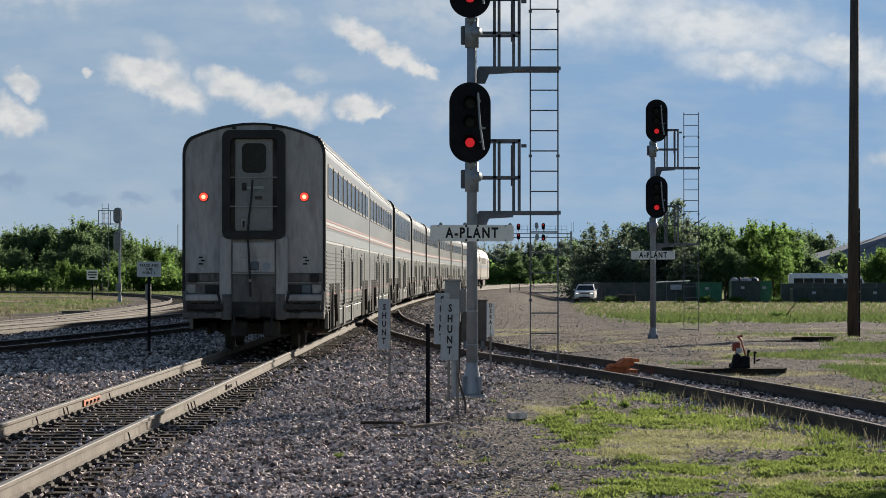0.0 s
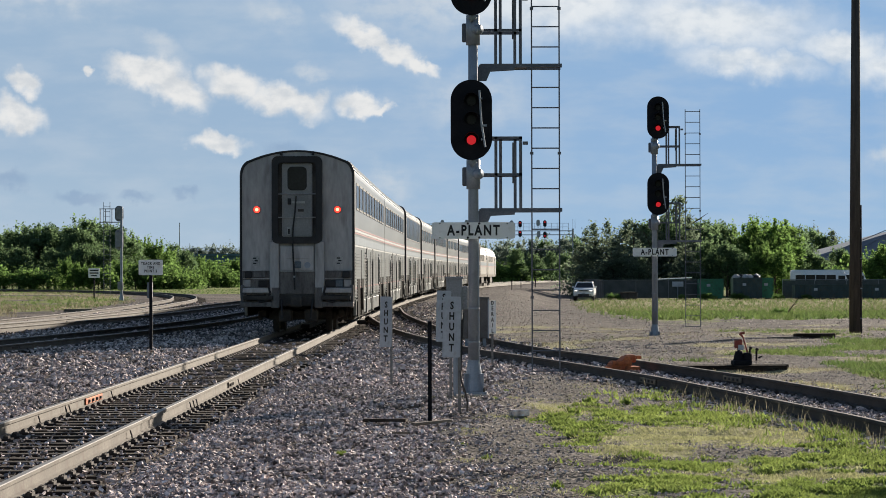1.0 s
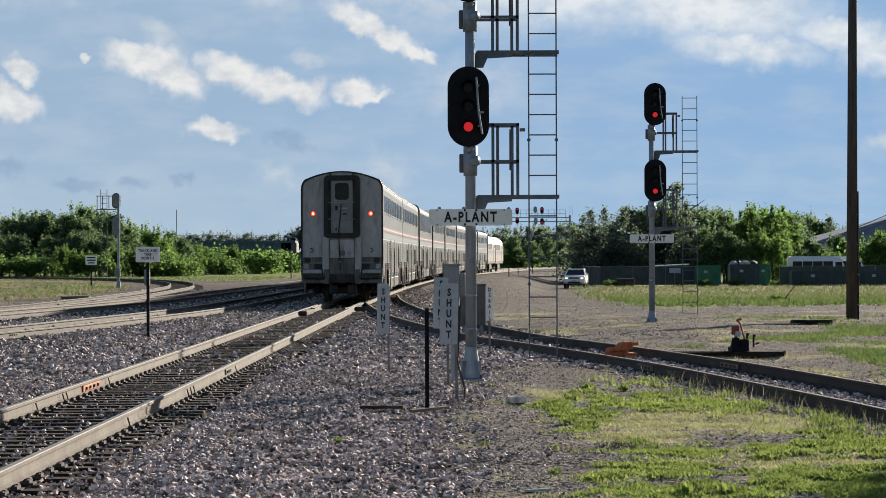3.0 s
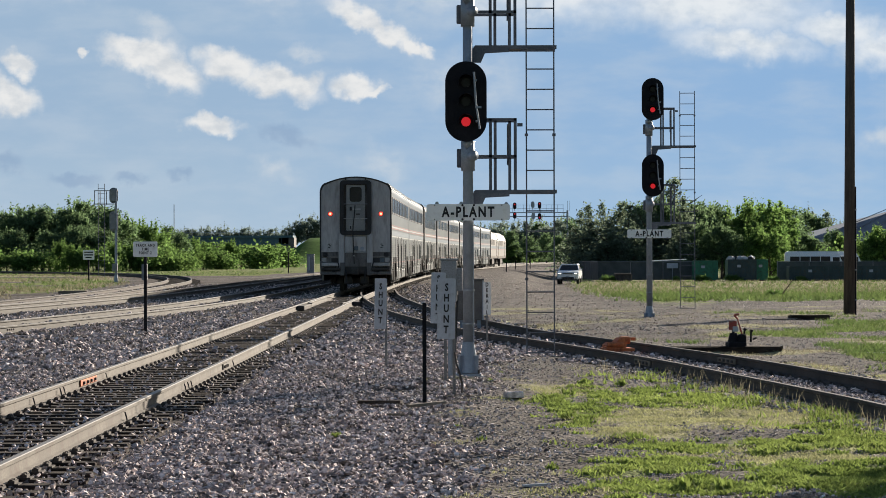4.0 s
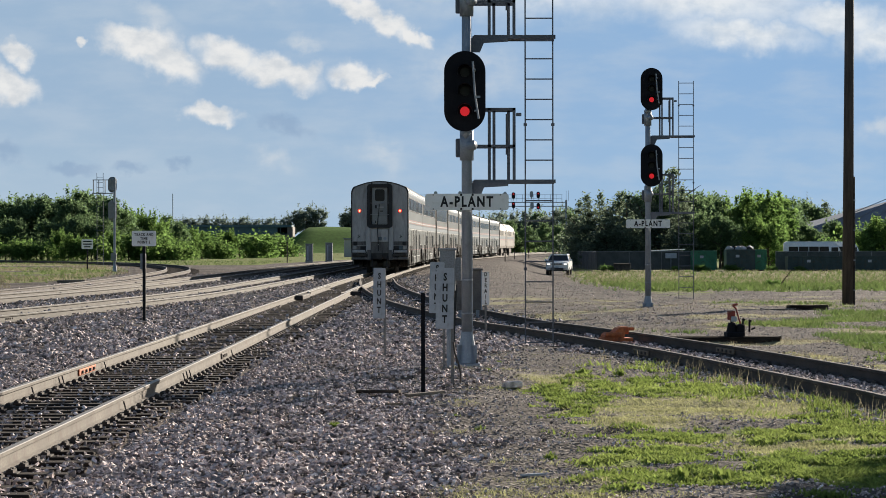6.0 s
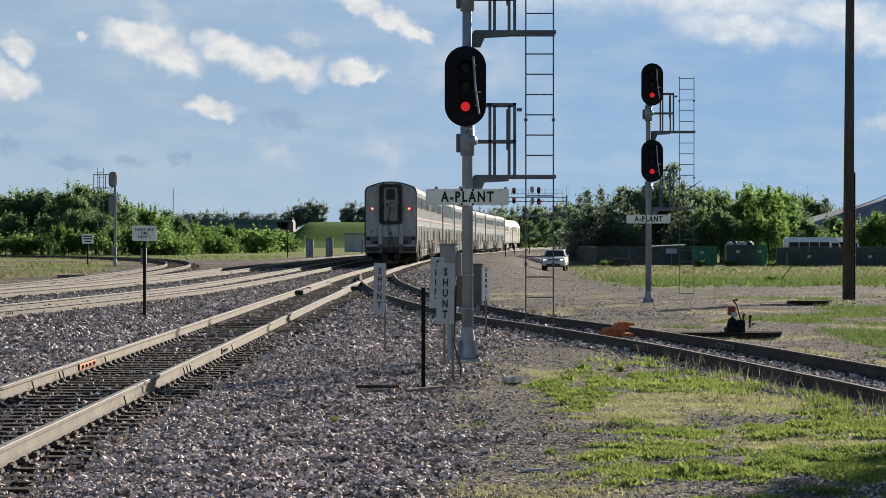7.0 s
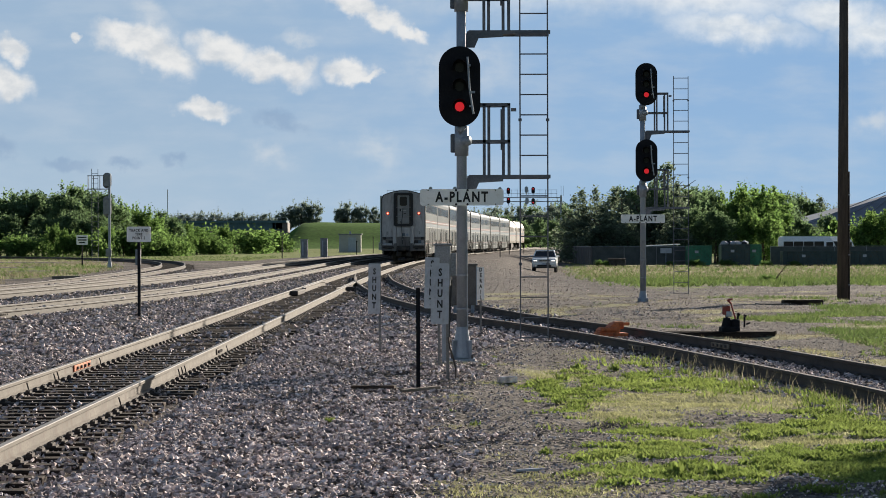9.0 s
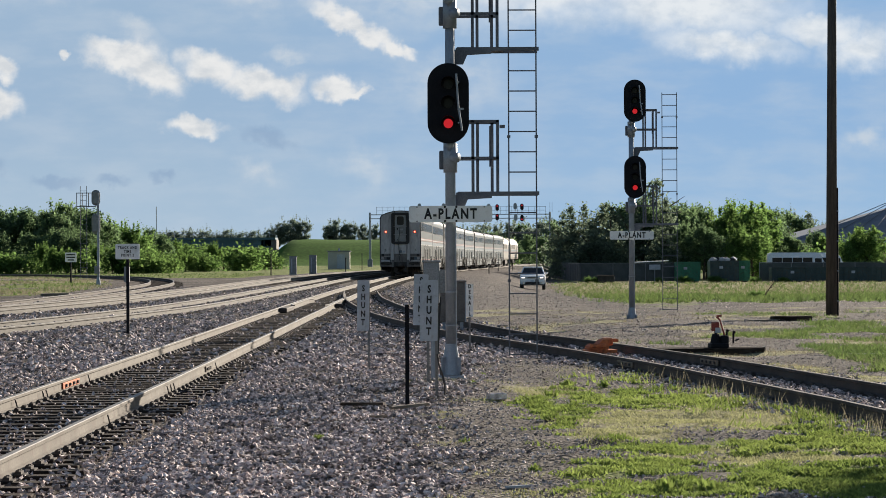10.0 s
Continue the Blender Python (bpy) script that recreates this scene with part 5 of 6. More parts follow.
build_scrap("paper_scrap", pose(0.77, 20.6, gz(0.77, 20.6) + 0.01, 0, 0, 30), (0.22, 0.05, 0.02), SIGN_GREY, "pale paper scrap on gravel", "litter")
build_scrap("wood_scrap", pose(9.4, 70.5, gz(9.4, 70.5) + 0.01, 0, 0, 4), (0.9, 0.25, 0.06), WOOD, "pale board lying on dirt", "board")
build_scrap("old_timber", pose(10.3, 70.8, gz(10.3, 70.8), 0, 0, 3), (1.1, 0.4, 0.16), TIE, "dark old timbers lying on dirt", "timber")
build_scrap("old_timber", pose(-17.0, 118, gz(-17.0, 118), 0, 0, 2), (1.3, 0.5, 0.18), WOOD, "heap of brown old timber beside track", "timber")


# ---- switch stand and derail ----
def build_switch_stand(m):
    top = thing("switch_stand", m, "black low switch stand with a red painted lever target", "switch stand")
    for dy in (-0.28, 0.28):
        part("head_block", B((-0.25, dy, 0.09), (2.6 if dy < 0 else 2.9, 0.24, 0.2), bevel=0.015), TIE, top, "dark timber head block")
    part("base", B((0, 0, 0.25), (0.44, 0.5, 0.13), bevel=0.03), DARKPAINT, top)
    part("housing", R((-0.06, 0, 0.28), (-0.06, 0, 0.56), 0.15, 14, 0.09), DARKPAINT, top)
    part("gear_case", B((0.14, 0, 0.40), (0.2, 0.3, 0.25), bevel=0.05), DARKPAINT, top)
    part("spindle", R((-0.06, 0, 0.5), (-0.06, 0, 0.72), 0.04, 10), DARKPAINT, top)
    part("target", B((-0.08, -0.03, 0.76), (0.20, 0.04, 0.24), bevel=0.02), RED_PAINT, top, "red painted target plate")
    part("pale_plate", B((-0.02, -0.055, 0.66), (0.14, 0.02, 0.14), bevel=0.01), SIGN_GREY, top)
    bm = bmesh.new()
    rod(bm, (0.16, -0.05, 0.45), (0.03, -0.05, 0.95), 0.022, 8)
    rod(bm, (0.03, -0.05, 0.95), (-0.05, -0.05, 1.04), 0.03, 8)
    rod(bm, (-0.05, -0.05, 1.04), (0.07, -0.05, 1.06), 0.03, 8)
    part("lever", bm, RED_PAINT, top, "red hand lever")
    for x, z in ((0.22, 0.62), (0.38, 0.58)):
        bm = bmesh.new()
        rod(bm, (x, 0.05, 0.3), (x, 0.05, z), 0.025, 8)
        rod(bm, (x, 0.05, z), (x + 0.03, 0.05, z + 0.05), 0.04, 8)
        part("foot_latch", bm, DARKPAINT, top)
    part("pedal", B((0.46, 0, 0.40), (0.1, 0.06, 0.04), ry=-25), DARKPAINT, top)


build_switch_stand(pose(5.62, 48.2, gz(5.62, 48.2) - 0.03, 0, 0, 4) @ Matrix.Diagonal((0.78, 0.78, 0.70, 1)))
dr = thing("derail", pose(3.30, 47.2, 0.02, 0, 0, 12) @ Matrix.Diagonal((0.62, 0.66, 1.0, 1)), "bright orange cast derail on the siding rail", "derail")
part("base", B((0, 0, 0.05), (0.9, 0.6, 0.06), bevel=0.01), RUST, dr)
bm = bmesh.new()
prism(bm, [(-0.42, 0.07), (0.2, 0.07), (0.22, 0.26), (0.02, 0.27), (-0.14, 0.17), (-0.30, 0.19), (-0.42, 0.13)], -0.28, 0.22)
bmesh.ops.bevel(bm, geom=list(bm.edges), offset=0.02, segments=2, affect="EDGES")
part("shoe", bm, RUST, dr)
part("stop_block", B((0.24, 0.05, 0.22), (0.3, 0.32, 0.14), bevel=0.04), RUST, dr)
part("hinge", R((-0.4, -0.3, 0.15), (0.1, -0.3, 0.15), 0.04, 10), RUST, dr)
part("arm", B((0.42, 0.1, 0.24), (0.35, 0.1, 0.06), bevel=0.01), RUST, dr)
up = thing("utility_pole", pose(12.3, 76.3, gz(12.3, 76.3) - 0.1, 0, 0.35, 0), "tall dark brown wooden utility pole", "utility pole")
part("pole", R((0, 0, 0), (0, 0, 12.5), 0.175, 16, 0.12), POLE_WOOD, up, "", True)
part("conduit", R((0.19, -0.04, 0.0), (0.165, -0.04, 4.0), 0.025, 8), DARKPAINT, up)
for k in range(4):
    part("staple", B((0.18 - k * 0.003, -0.04, 0.6 + k * 0.9), (0.07, 0.07, 0.03)), GALV, up)


# ---- signal gantry ----
def build_gantry():
    y0 = 452
    g = thing("signal_gantry", pose(0, y0, grade(y0)), "grey signal bridge spanning the tracks with railings", "signal gantry")
    for x in (-9.2, 22.8):
        part("post", R((x, 0, -0.3), (x, 0, 9.6), 0.22, 12, 0.18), GALV, g)
        part("footing", B((x, -0.2, 0.5), (0.9, 0.9, 1.6), bevel=0.05), CASE_GREY, g)
    for z in (8.5, 9.2):
        for dy in (-0.5, 0.5):
            part("chord", B((6.8, dy, z), (32, 0.12, 0.14)), GALV, g)
    for k in range(31):
        part("walkway_post", B((-8 + k, -0.55, 9.9), (0.05, 0.05, 1.4)), GALV, g)
    for z in (9.9, 10.55):
        part("handrail", B((7.0, -0.55, z), (30.2, 0.05, 0.05)), GALV, g)
    for x, z, front in ((-0.4, 10.6, 0), (3.9, 10.6, 0), (11.9, 10.5, 0), (13.4, 10.4, 1), (16.6, 10.6, 0), (17.8, 10.5, 1), (13.4, 8.7, 1), (17.8, 8.5, 2), (12.0, 8.8, 0), (16.7, 8.6, 0)):
        h = part("signal_head", prism(bmesh.new(), rounded(0.62, 1.15, 0.3, seg=6, cx=x, cz=z), -0.9, -0.85), DARKPAINT if front else GALV, g)
        part("hanger", R((x, -0.7, z - 0.9), (x, -0.7, z + 0.2), 0.07, 8), GALV, h)
        if front:
            part("lens", R((x, -0.96, z + (0.25 if front == 1 else -0.2)), (x, -0.9, z + (0.25 if front == 1 else -0.2)), 0.13, 12), SIGNAL_RED, h, "lit red lens")
    for k in range(2):
        part("mast_whip", R((22.8 + k * 0.4, 0, 9.5), (22.8 + k * 0.4, 0, 11.3), 0.03, 6), GALV, g)


build_gantry()


# ---- far structures ----
def build_bridge():
    y0 = 540
    b = thing("road_bridge", pose(0, y0, 0), "teal steel girder road bridge with railing", "bridge")
    part("girder", B((-43.5, 0, 4.1), (23.5, 9, 1.5)), TEAL, b)
    part("flange", B((-43.5, -4.55, 4.9), (23.5, 0.2, 0.18)), TEAL, b)
    part("flange", B((-43.5, -4.55, 3.4), (23.5, 0.2, 0.14)), TEAL, b)
    for k in range(9):
        part("stiffener", B((-54 + k * 2.6, -4.6, 4.1), (0.12, 0.14, 1.4)), TEAL, b)
    part("deck", B((-55.4, 0, 5.1), (49.2, 10, 0.45)), TEAL, b)
    part("pier", B((-47.2, 0, 1.4), (1.0, 7, 4.2)), CONCRETE, b)
    part("abutment", B((-32.2, 0, 2.0), (3.2, 9, 5.8)), CASE_BROWN, b)
    for k in range(24):
        part("rail_post", B((-78 + k * 2, -4.9, 5.9), (0.08, 0.08, 1.3)), GALV, b)
    for z in (6.0, 6.5):
        part("hand_rail", B((-55.4, -4.9, z), (49.2, 0.06, 0.06)), GALV, b)


build_bridge()


def build_embankment():
    bm = bmesh.new()
    rows = []
    nx, ny = 70, 14
    for j in range(ny + 1):
        row = []
        for i in range(nx + 1):
            x = -34 + i * 2.2
            u = j / ny
            y = 500 + u * 120
            rise = 5.3 * smooth_step(0.04, 0.28, u) * smooth_step(-34.5, -27, x) * (1 - 0.6 * smooth_step(-6, 30, x))
            row.append(bm.verts.new((x, y, -0.5 + rise + 0.25 * nz(x, y, 0.15, 71) * (u > 0.1))))
        rows.append(row)
    for a, b in zip(rows, rows[1:]):
        for i in range(nx):
            bm.faces.new((a[i], a[i + 1], b[i + 1], b[i]))
    m = material("embankment_grass", (0.060, 0.128, 0.022), (0.090, 0.175, 0.034), 0.12, 1.4, 0.95, 0, 0.15, 0.1, spec=0.03)
    ob = link_mesh("embankment", bm, m, smooth=True)
    tagged(ob, "smooth green grass embankment beside the road bridge", "embankment", kind="structure")


build_embankment()


def build_shed(x, y, w, d, h, mat, label, roofed=True):
    s = thing("shed", pose(x, y, gz(x, y)), label, "shed")
    part("wall", B((0, 0, h / 2), (w, d, h), bevel=0.03), mat, s)
    part("roof", B((0, 0, h + 0.08), (w + 0.3, d + 0.3, 0.16), bevel=0.04), CASE_GREY, s)
    part("door", B((0.1 * w, -d / 2 - 0.02, h * 0.45), (w * 0.35, 0.05, h * 0.8)), SIGN_GREY, s)
    part("vent", R((0, 0, h), (0, 0, h + 0.5), 0.15, 10), GALV, s)


PALE = material("pale_shed_paint", (0.42, 0.40, 0.36), (0.50, 0.48, 0.44), 1, 20, 0.7, 0, 0.1)
build_shed(-12.2, 375, 3.2, 3.0, 2.6, PALE, "pale beige equipment shed beside the tracks")
for x, y, h in ((-11.9, 235, 1.6), (-10.2, 238, 1.7)):
    c = thing("relay_case", pose(x, y, gz(x, y)), "grey trackside relay case on gravel", "equipment case", "relay cases")
    part("case", B((0, 0, h / 2 + 0.1), (0.66, 0.5, h), bevel=0.03), CASE_GREY, c)
    part("lid", B((0, 0, h + 0.13), (0.74, 0.58, 0.06), bevel=0.015), CASE_GREY, c)
    part("door", B((-0.12, -0.26, h / 2 + 0.1), (0.12, 0.03, h * 0.8)), SIGN_GREY, c)
    part("foot", B((0, 0, 0.05), (0.7, 0.5, 0.2)), CONCRETE, c)
for x, y, h in ((-14.0, 236, 1.9), (-9.0, 300, 1.6), (-8.0, 340, 2.2), (9.0, 300, 1.0), (11.8, 330, 0.9), (6.6, 250, 0.9)):
    p_ = thing("marker_post", pose(x, y, gz(x, y)), "thin dark trackside marker post", "post", "marker posts")
    part("post", R((0, 0, -0.1), (0, 0, h), 0.05, 8), DARKPAINT, p_)
    part("cap", R((0, 0, h - 0.05), (0, 0, h + 0.05), 0.09, 8), DARKPAINT, p_)
ant = thing("radio_mast", pose(-73, 700, 0), "thin distant radio mast", "mast")
part("mast", R((0, 0, 0), (0, 0, 15), 0.12, 6), GALV, ant)
part("base", B((0, 0, 0.3), (1, 1, 0.8)), CONCRETE, ant)


# ---- the lot at the right: fence, containers, vans, hall ----
FY = 250.0


def build_fence():
    f = thing("chain_fence", pose(0, 0, 0), "chain-link fence with solid dark panels standing for its mesh", "fence")
    runs = [((15.6, FY + 60), (15.6, FY)), ((15.6, FY), (25.2, FY)), ((33.5, FY + 2), (62, FY + 2))]
    for (ax, ay), (bx, by) in runs:
        n = max(2, int(math.hypot(bx - ax, by - ay) / 3))
        for k in range(n + 1):
            x, y = ax + (bx - ax) * k / n, ay + (by - ay) * k / n
            part("post", R((x, y, gz(x, y) - 0.1), (x, y, gz(x, y) + 1.95), 0.04, 6), CHAIN, f)
            if k < n:
                x2, y2 = ax + (bx - ax) * (k + 1) / n, ay + (by - ay) * (k + 1) / n
                z1, z2 = gz(x, y), gz(x2, y2)
                part("rail", R((x, y, z1 + 1.9), (x2, y2, z2 + 1.9), 0.03, 6), CHAIN, f)
                bm = bmesh.new()
                L = math.hypot(x2 - x, y2 - y)
                box(bm, ((x + x2) / 2, (y + y2) / 2 + 0.05, (z1 + z2) / 2 + 0.97), (L - 0.06, 0.02, 1.75), rz=math.degrees(math.atan2(y2 - y, x2 - x)))
                # solid panel added in place of the see-through mesh
                part("mesh_panel", bm, MESH_FILL, f)


build_fence()


def build_dumpster(x, y, w, d, h, mat, label, heap=False):
    t = thing("dumpster", pose(x, y, gz(x, y)), label, "dumpster", "waste containers by the fence")
    bm = bmesh.new()
    for c, s in (((0, -d / 2, h / 2), (w, 0.08, h)), ((0, d / 2, h / 2), (w, 0.08, h)), ((-w / 2, 0, h / 2), (0.08, d, h)), ((w / 2, 0, h / 2), (0.08, d, h)), ((0, 0, 0.12), (w, d, 0.1))):
        box(bm, (c[0], c[1], c[2] + 0.1), s)
    part("body", bm, mat, t)
    n = int(w / 0.45)
    for k in range(n + 1):
        part("rib", B((-w / 2 + k * w / n, -d / 2 - 0.06, h / 2 + 0.1), (0.09, 0.08, h)), mat, t)
    part("rim", B((0, -d / 2 - 0.05, h + 0.1), (w + 0.1, 0.14, 0.12), bevel=0.01), mat, t)
    part("skid", B((0, 0, 0.05), (w * 0.9, d * 0.8, 0.1)), UNDER, t)
    part("placard", B((-w * 0.12, -d / 2 - 0.11, h * 0.75), (0.35, 0.02, 0.25)), SIGN_GREY, t)
    if heap:
        r = random.Random(5)
        for k in range(10):
            bm = bmesh.new()
            bmesh.ops.create_icosphere(bm, subdivisions=2, radius=0.4)
            for v in bm.verts:
                v.co *= 1 + 0.5 * nz(v.co.x * 3 + k, v.co.y * 3, 1.0, v.co.z * 3)
                v.co.z *= 0.7
            o = part("bag", bm, BAG if k % 3 else BLACK, t)
            o.matrix_local = pose(r.uniform(-w * 0.4, w * 0.42), r.uniform(-0.4, 0.4), h + 0.15 + r.uniform(0, 0.12))


build_dumpster(26.0, FY - 1, 2.3, 1.9, 1.85, DUMP_GREEN, "bright green ribbed steel waste container")
build_dumpster(29.4, FY - 2, 2.7, 2.4, 1.95, DUMP_DARK, "dark green waste container heaped with bags", True)
build_dumpster(31.4, FY - 1.5, 1.1, 1.9, 1.95, DUMP_GREEN, "narrow green ribbed waste container")
build_dumpster(36.5, FY - 3, 5.2, 2.0, 1.3, DUMP_DARK, "long dark low waste container beside fence")
build_dumpster(42.5, FY - 3, 6.0, 2.0, 1.3, DUMP_DARK, "long dark low waste container beside fence")
cov = thing("carport", pose(22.8, FY + 3, gz(22.8, FY + 3)), "flat pale awning on thin posts by fence", "awning")
part("roof", B((0, 0, 2.05), (3.4, 2.0, 0.08), ry=-2.5), SIGN_WHITE, cov)
for s in (-1, 1):
    part("post", R((s * 1.5, 0, 0), (s * 1.5, 0, 2.02 + 0.06 * s), 0.05, 8), GALV, cov)
sb = thing("notice_board", pose(22.9, FY - 0.2, gz(22.9, FY)), "small pale notice board on fence", "sign")
part("panel", B((0, 0, 1.5), (1.1, 0.05, 0.5)), SIGN_GREY, sb)
part("post", R((0, 0.05, 0), (0, 0.05, 1.5), 0.04, 6), GALV, sb)
eb = thing("skip_box", pose(17.8, FY - 4, gz(17.8, FY - 4)), "low rusty metal box in weeds", "box")
part("body", B((0, 0, 0.35), (1.6, 0.8, 0.7), bevel=0.05), UNDER, eb)
part("rim", B((0, 0, 0.72), (1.7, 0.9, 0.08)), RAIL_DARK, eb)


def build_van(x, y):
    v = thing("shuttle_van", pose(x, y, gz(x, y)), "white shuttle van with dark side windows", "van", "parked shuttle vans")
    bm = bmesh.new()
    prism(bm, [(-3.0, 0.45), (-3.0, 2.75), (-2.8, 2.9), (1.9, 2.9), (2.35, 2.6), (2.75, 1.7), (3.5, 1.45), (3.6, 0.45)], -1.05, 1.05)
    bmesh.ops.bevel(bm, geom=list(bm.edges), offset=0.08, segments=2, affect="EDGES")
    part("body", bm, CAR_WHITE, v, "", True)
    for k in range(4):
        part("window", B((-2.2 + k * 1.05, -1.06, 1.95), (0.98, 0.04, 0.85), bevel=0.015), GLASS, v)
    part("cab_window", B((2.05, -1.06, 1.95), (0.7, 0.04, 0.7), bevel=0.015), GLASS, v)
    part("windscreen", B((2.60, 0, 2.05), (0.05, 1.8, 0.8), ry=-25), GLASS, v)
    for a in (-2, 2.4):
        for s in (-1, 1):
            w = part("wheel", R((a, s * 0.8, 0.38), (a, s * 1.07, 0.38), 0.38, 16), BLACK, v)
            part("rim", R((a, s * 1.06, 0.38), (a, s * 1.09, 0.38), 0.2, 12), CHROME, w)
    return v


van = build_van(38.7, 262)
copy_thing(van, pose(41.6, 268, gz(41.6, 268)))


def build_hall():
    x, y = 66, 330
    h = thing("hall", pose(x, y, -0.6), "low brown hall with broad grey-blue roof", "building")
    part("wall", B((0, 0, 1.9), (38, 24, 3.9)), BRICK, h)
    bm = bmesh.new()
    a = [bm.verts.new(c) for c in ((-21, -13, 3.7), (21, -13, 3.7), (21, 13, 3.7), (-21, 13, 3.7))]
    b = [bm.verts.new(c) for c in ((-3, 0, 8.8), (3, 0, 8.8))]
    for f in ((a[0], a[1], b[1], b[0]), (a[1], a[2], b[1]), (a[2], a[3], b[0], b[1]), (a[3], a[0], b[0])):
        bm.faces.new(f)
    bm.faces.new(a[::-1])
    roof = part("roof", bm, ROOF_BLUE, h)
    for k in range(14):
        part("seam", R((-19.5 + k * 3, -13, 3.78), (-3 + (k - 6.5) * 0.4, -0.3, 8.78), 0.05, 4), ROOF_BLUE, roof)
    for k in range(7):
        wdw = part("window", B((-15 + k * 5, -12.03, 2.0), (1.8, 0.1, 1.4)), GLASS, h)
        part("frame", B((-15 + k * 5, -12.07, 1.25), (2.0, 0.14, 0.1)), WHITE_BAND, wdw)
    part("fascia", B((0, -13, 3.7), (42, 0.2, 0.3)), WHITE_BAND, h)


build_hall()


# ---- trees ----
def leaf_mesh(name, seed, lobes, count, leaf, mat, cone=False):
    """A crown of many small leaf clumps, spread through and over several uneven lobes."""
    r = np.random.RandomState(seed)
    cents, rads = [], []
    for c, s in lobes:
        cents.append(c)
        rads.append(s)
    vol = np.array([s[0] * s[1] * s[2] for s in rads]) ** (2 / 3)
    pick = r.choice(len(lobes), count, p=vol / vol.sum())
    d = r.normal(size=(count, 3))
    d /= np.linalg.norm(d, axis=1)[:, None]
    bumpy = 0.74 + 0.20 * np.sin(d[:, 0] * 5 + pick) * np.cos(d[:, 2] * 6 + pick * 2) + 0.34 * r.normal(size=count)
    rad = np.where(r.rand(count) < 0.55, np.abs(bumpy), r.rand(count) ** 0.5 * 1.05)
    loose = r.rand(count) < 0.38
    span = np.maximum(np.array(rads)[pick], 0.32 * np.std(np.array(cents), axis=0)[None, :])
    P = np.array(cents)[pick] + np.where(loose[:, None], d * (np.minimum(np.abs(r.normal(size=count)), 1.5))[:, None] * span, d * rad[:, None] * np.array(rads)[pick])
    P[:, 2] = np.maximum(P[:, 2], 0.05)
    size = leaf * (0.55 + 0.9 * r.rand(count))
    a = r.normal(size=(count, 3))
    a /= np.linalg.norm(a, axis=1)[:, None]
    b = np.cross(a, d + 0.7 * r.normal(size=(count, 3)))
    b /= np.linalg.norm(b, axis=1)[:, None] + 1e-9
    a *= size[:, None]
    b *= (size * 0.55)[:, None]
    V = np.stack([P - a, P - 0.1 * a - b, P + a, P - 0.1 * a + b], 1).reshape(-1, 3)
    me = bpy.data.meshes.new(name)
    me.from_pydata(V.tolist(), [], [(4 * i, 4 * i + 1, 4 * i + 2, 4 * i + 3) for i in range(count)])
    me.materials.append(mat)
    return me


def trunk_mesh(h, r0, seed, limbs=7):
    rr = random.Random(seed)
    bm = bmesh.new()
    p = Vector((0, 0, -0.2))
    segs = 5
    pts = [p]
    for k in range(segs):
        p = p + Vector((rr.uniform(-0.08, 0.08) * h * 0.2, rr.uniform(-0.08, 0.08) * h * 0.2, h * 0.8 / segs))
        pts.append(p)
    for k in range(segs):
        rod(bm, pts[k], pts[k + 1], r0 * (1 - k / segs * 0.8), 8, r0 * (1 - (k + 1) / segs * 0.8))
    for k in range(limbs):
        a = rr.uniform(0, 6.28)
        s = pts[1 + k % (segs - 1)]
        e = s + Vector((math.cos(a) * h * 0.24, math.sin(a) * h * 0.24, h * rr.uniform(0.1, 0.26)))
        rod(bm, s, e, r0 * 0.4, 6, r0 * 0.08)
    me = bpy.data.meshes.new("trunk")
    bm.to_mesh(me)
    bm.free()
    me.materials.append(BARK)
    return me


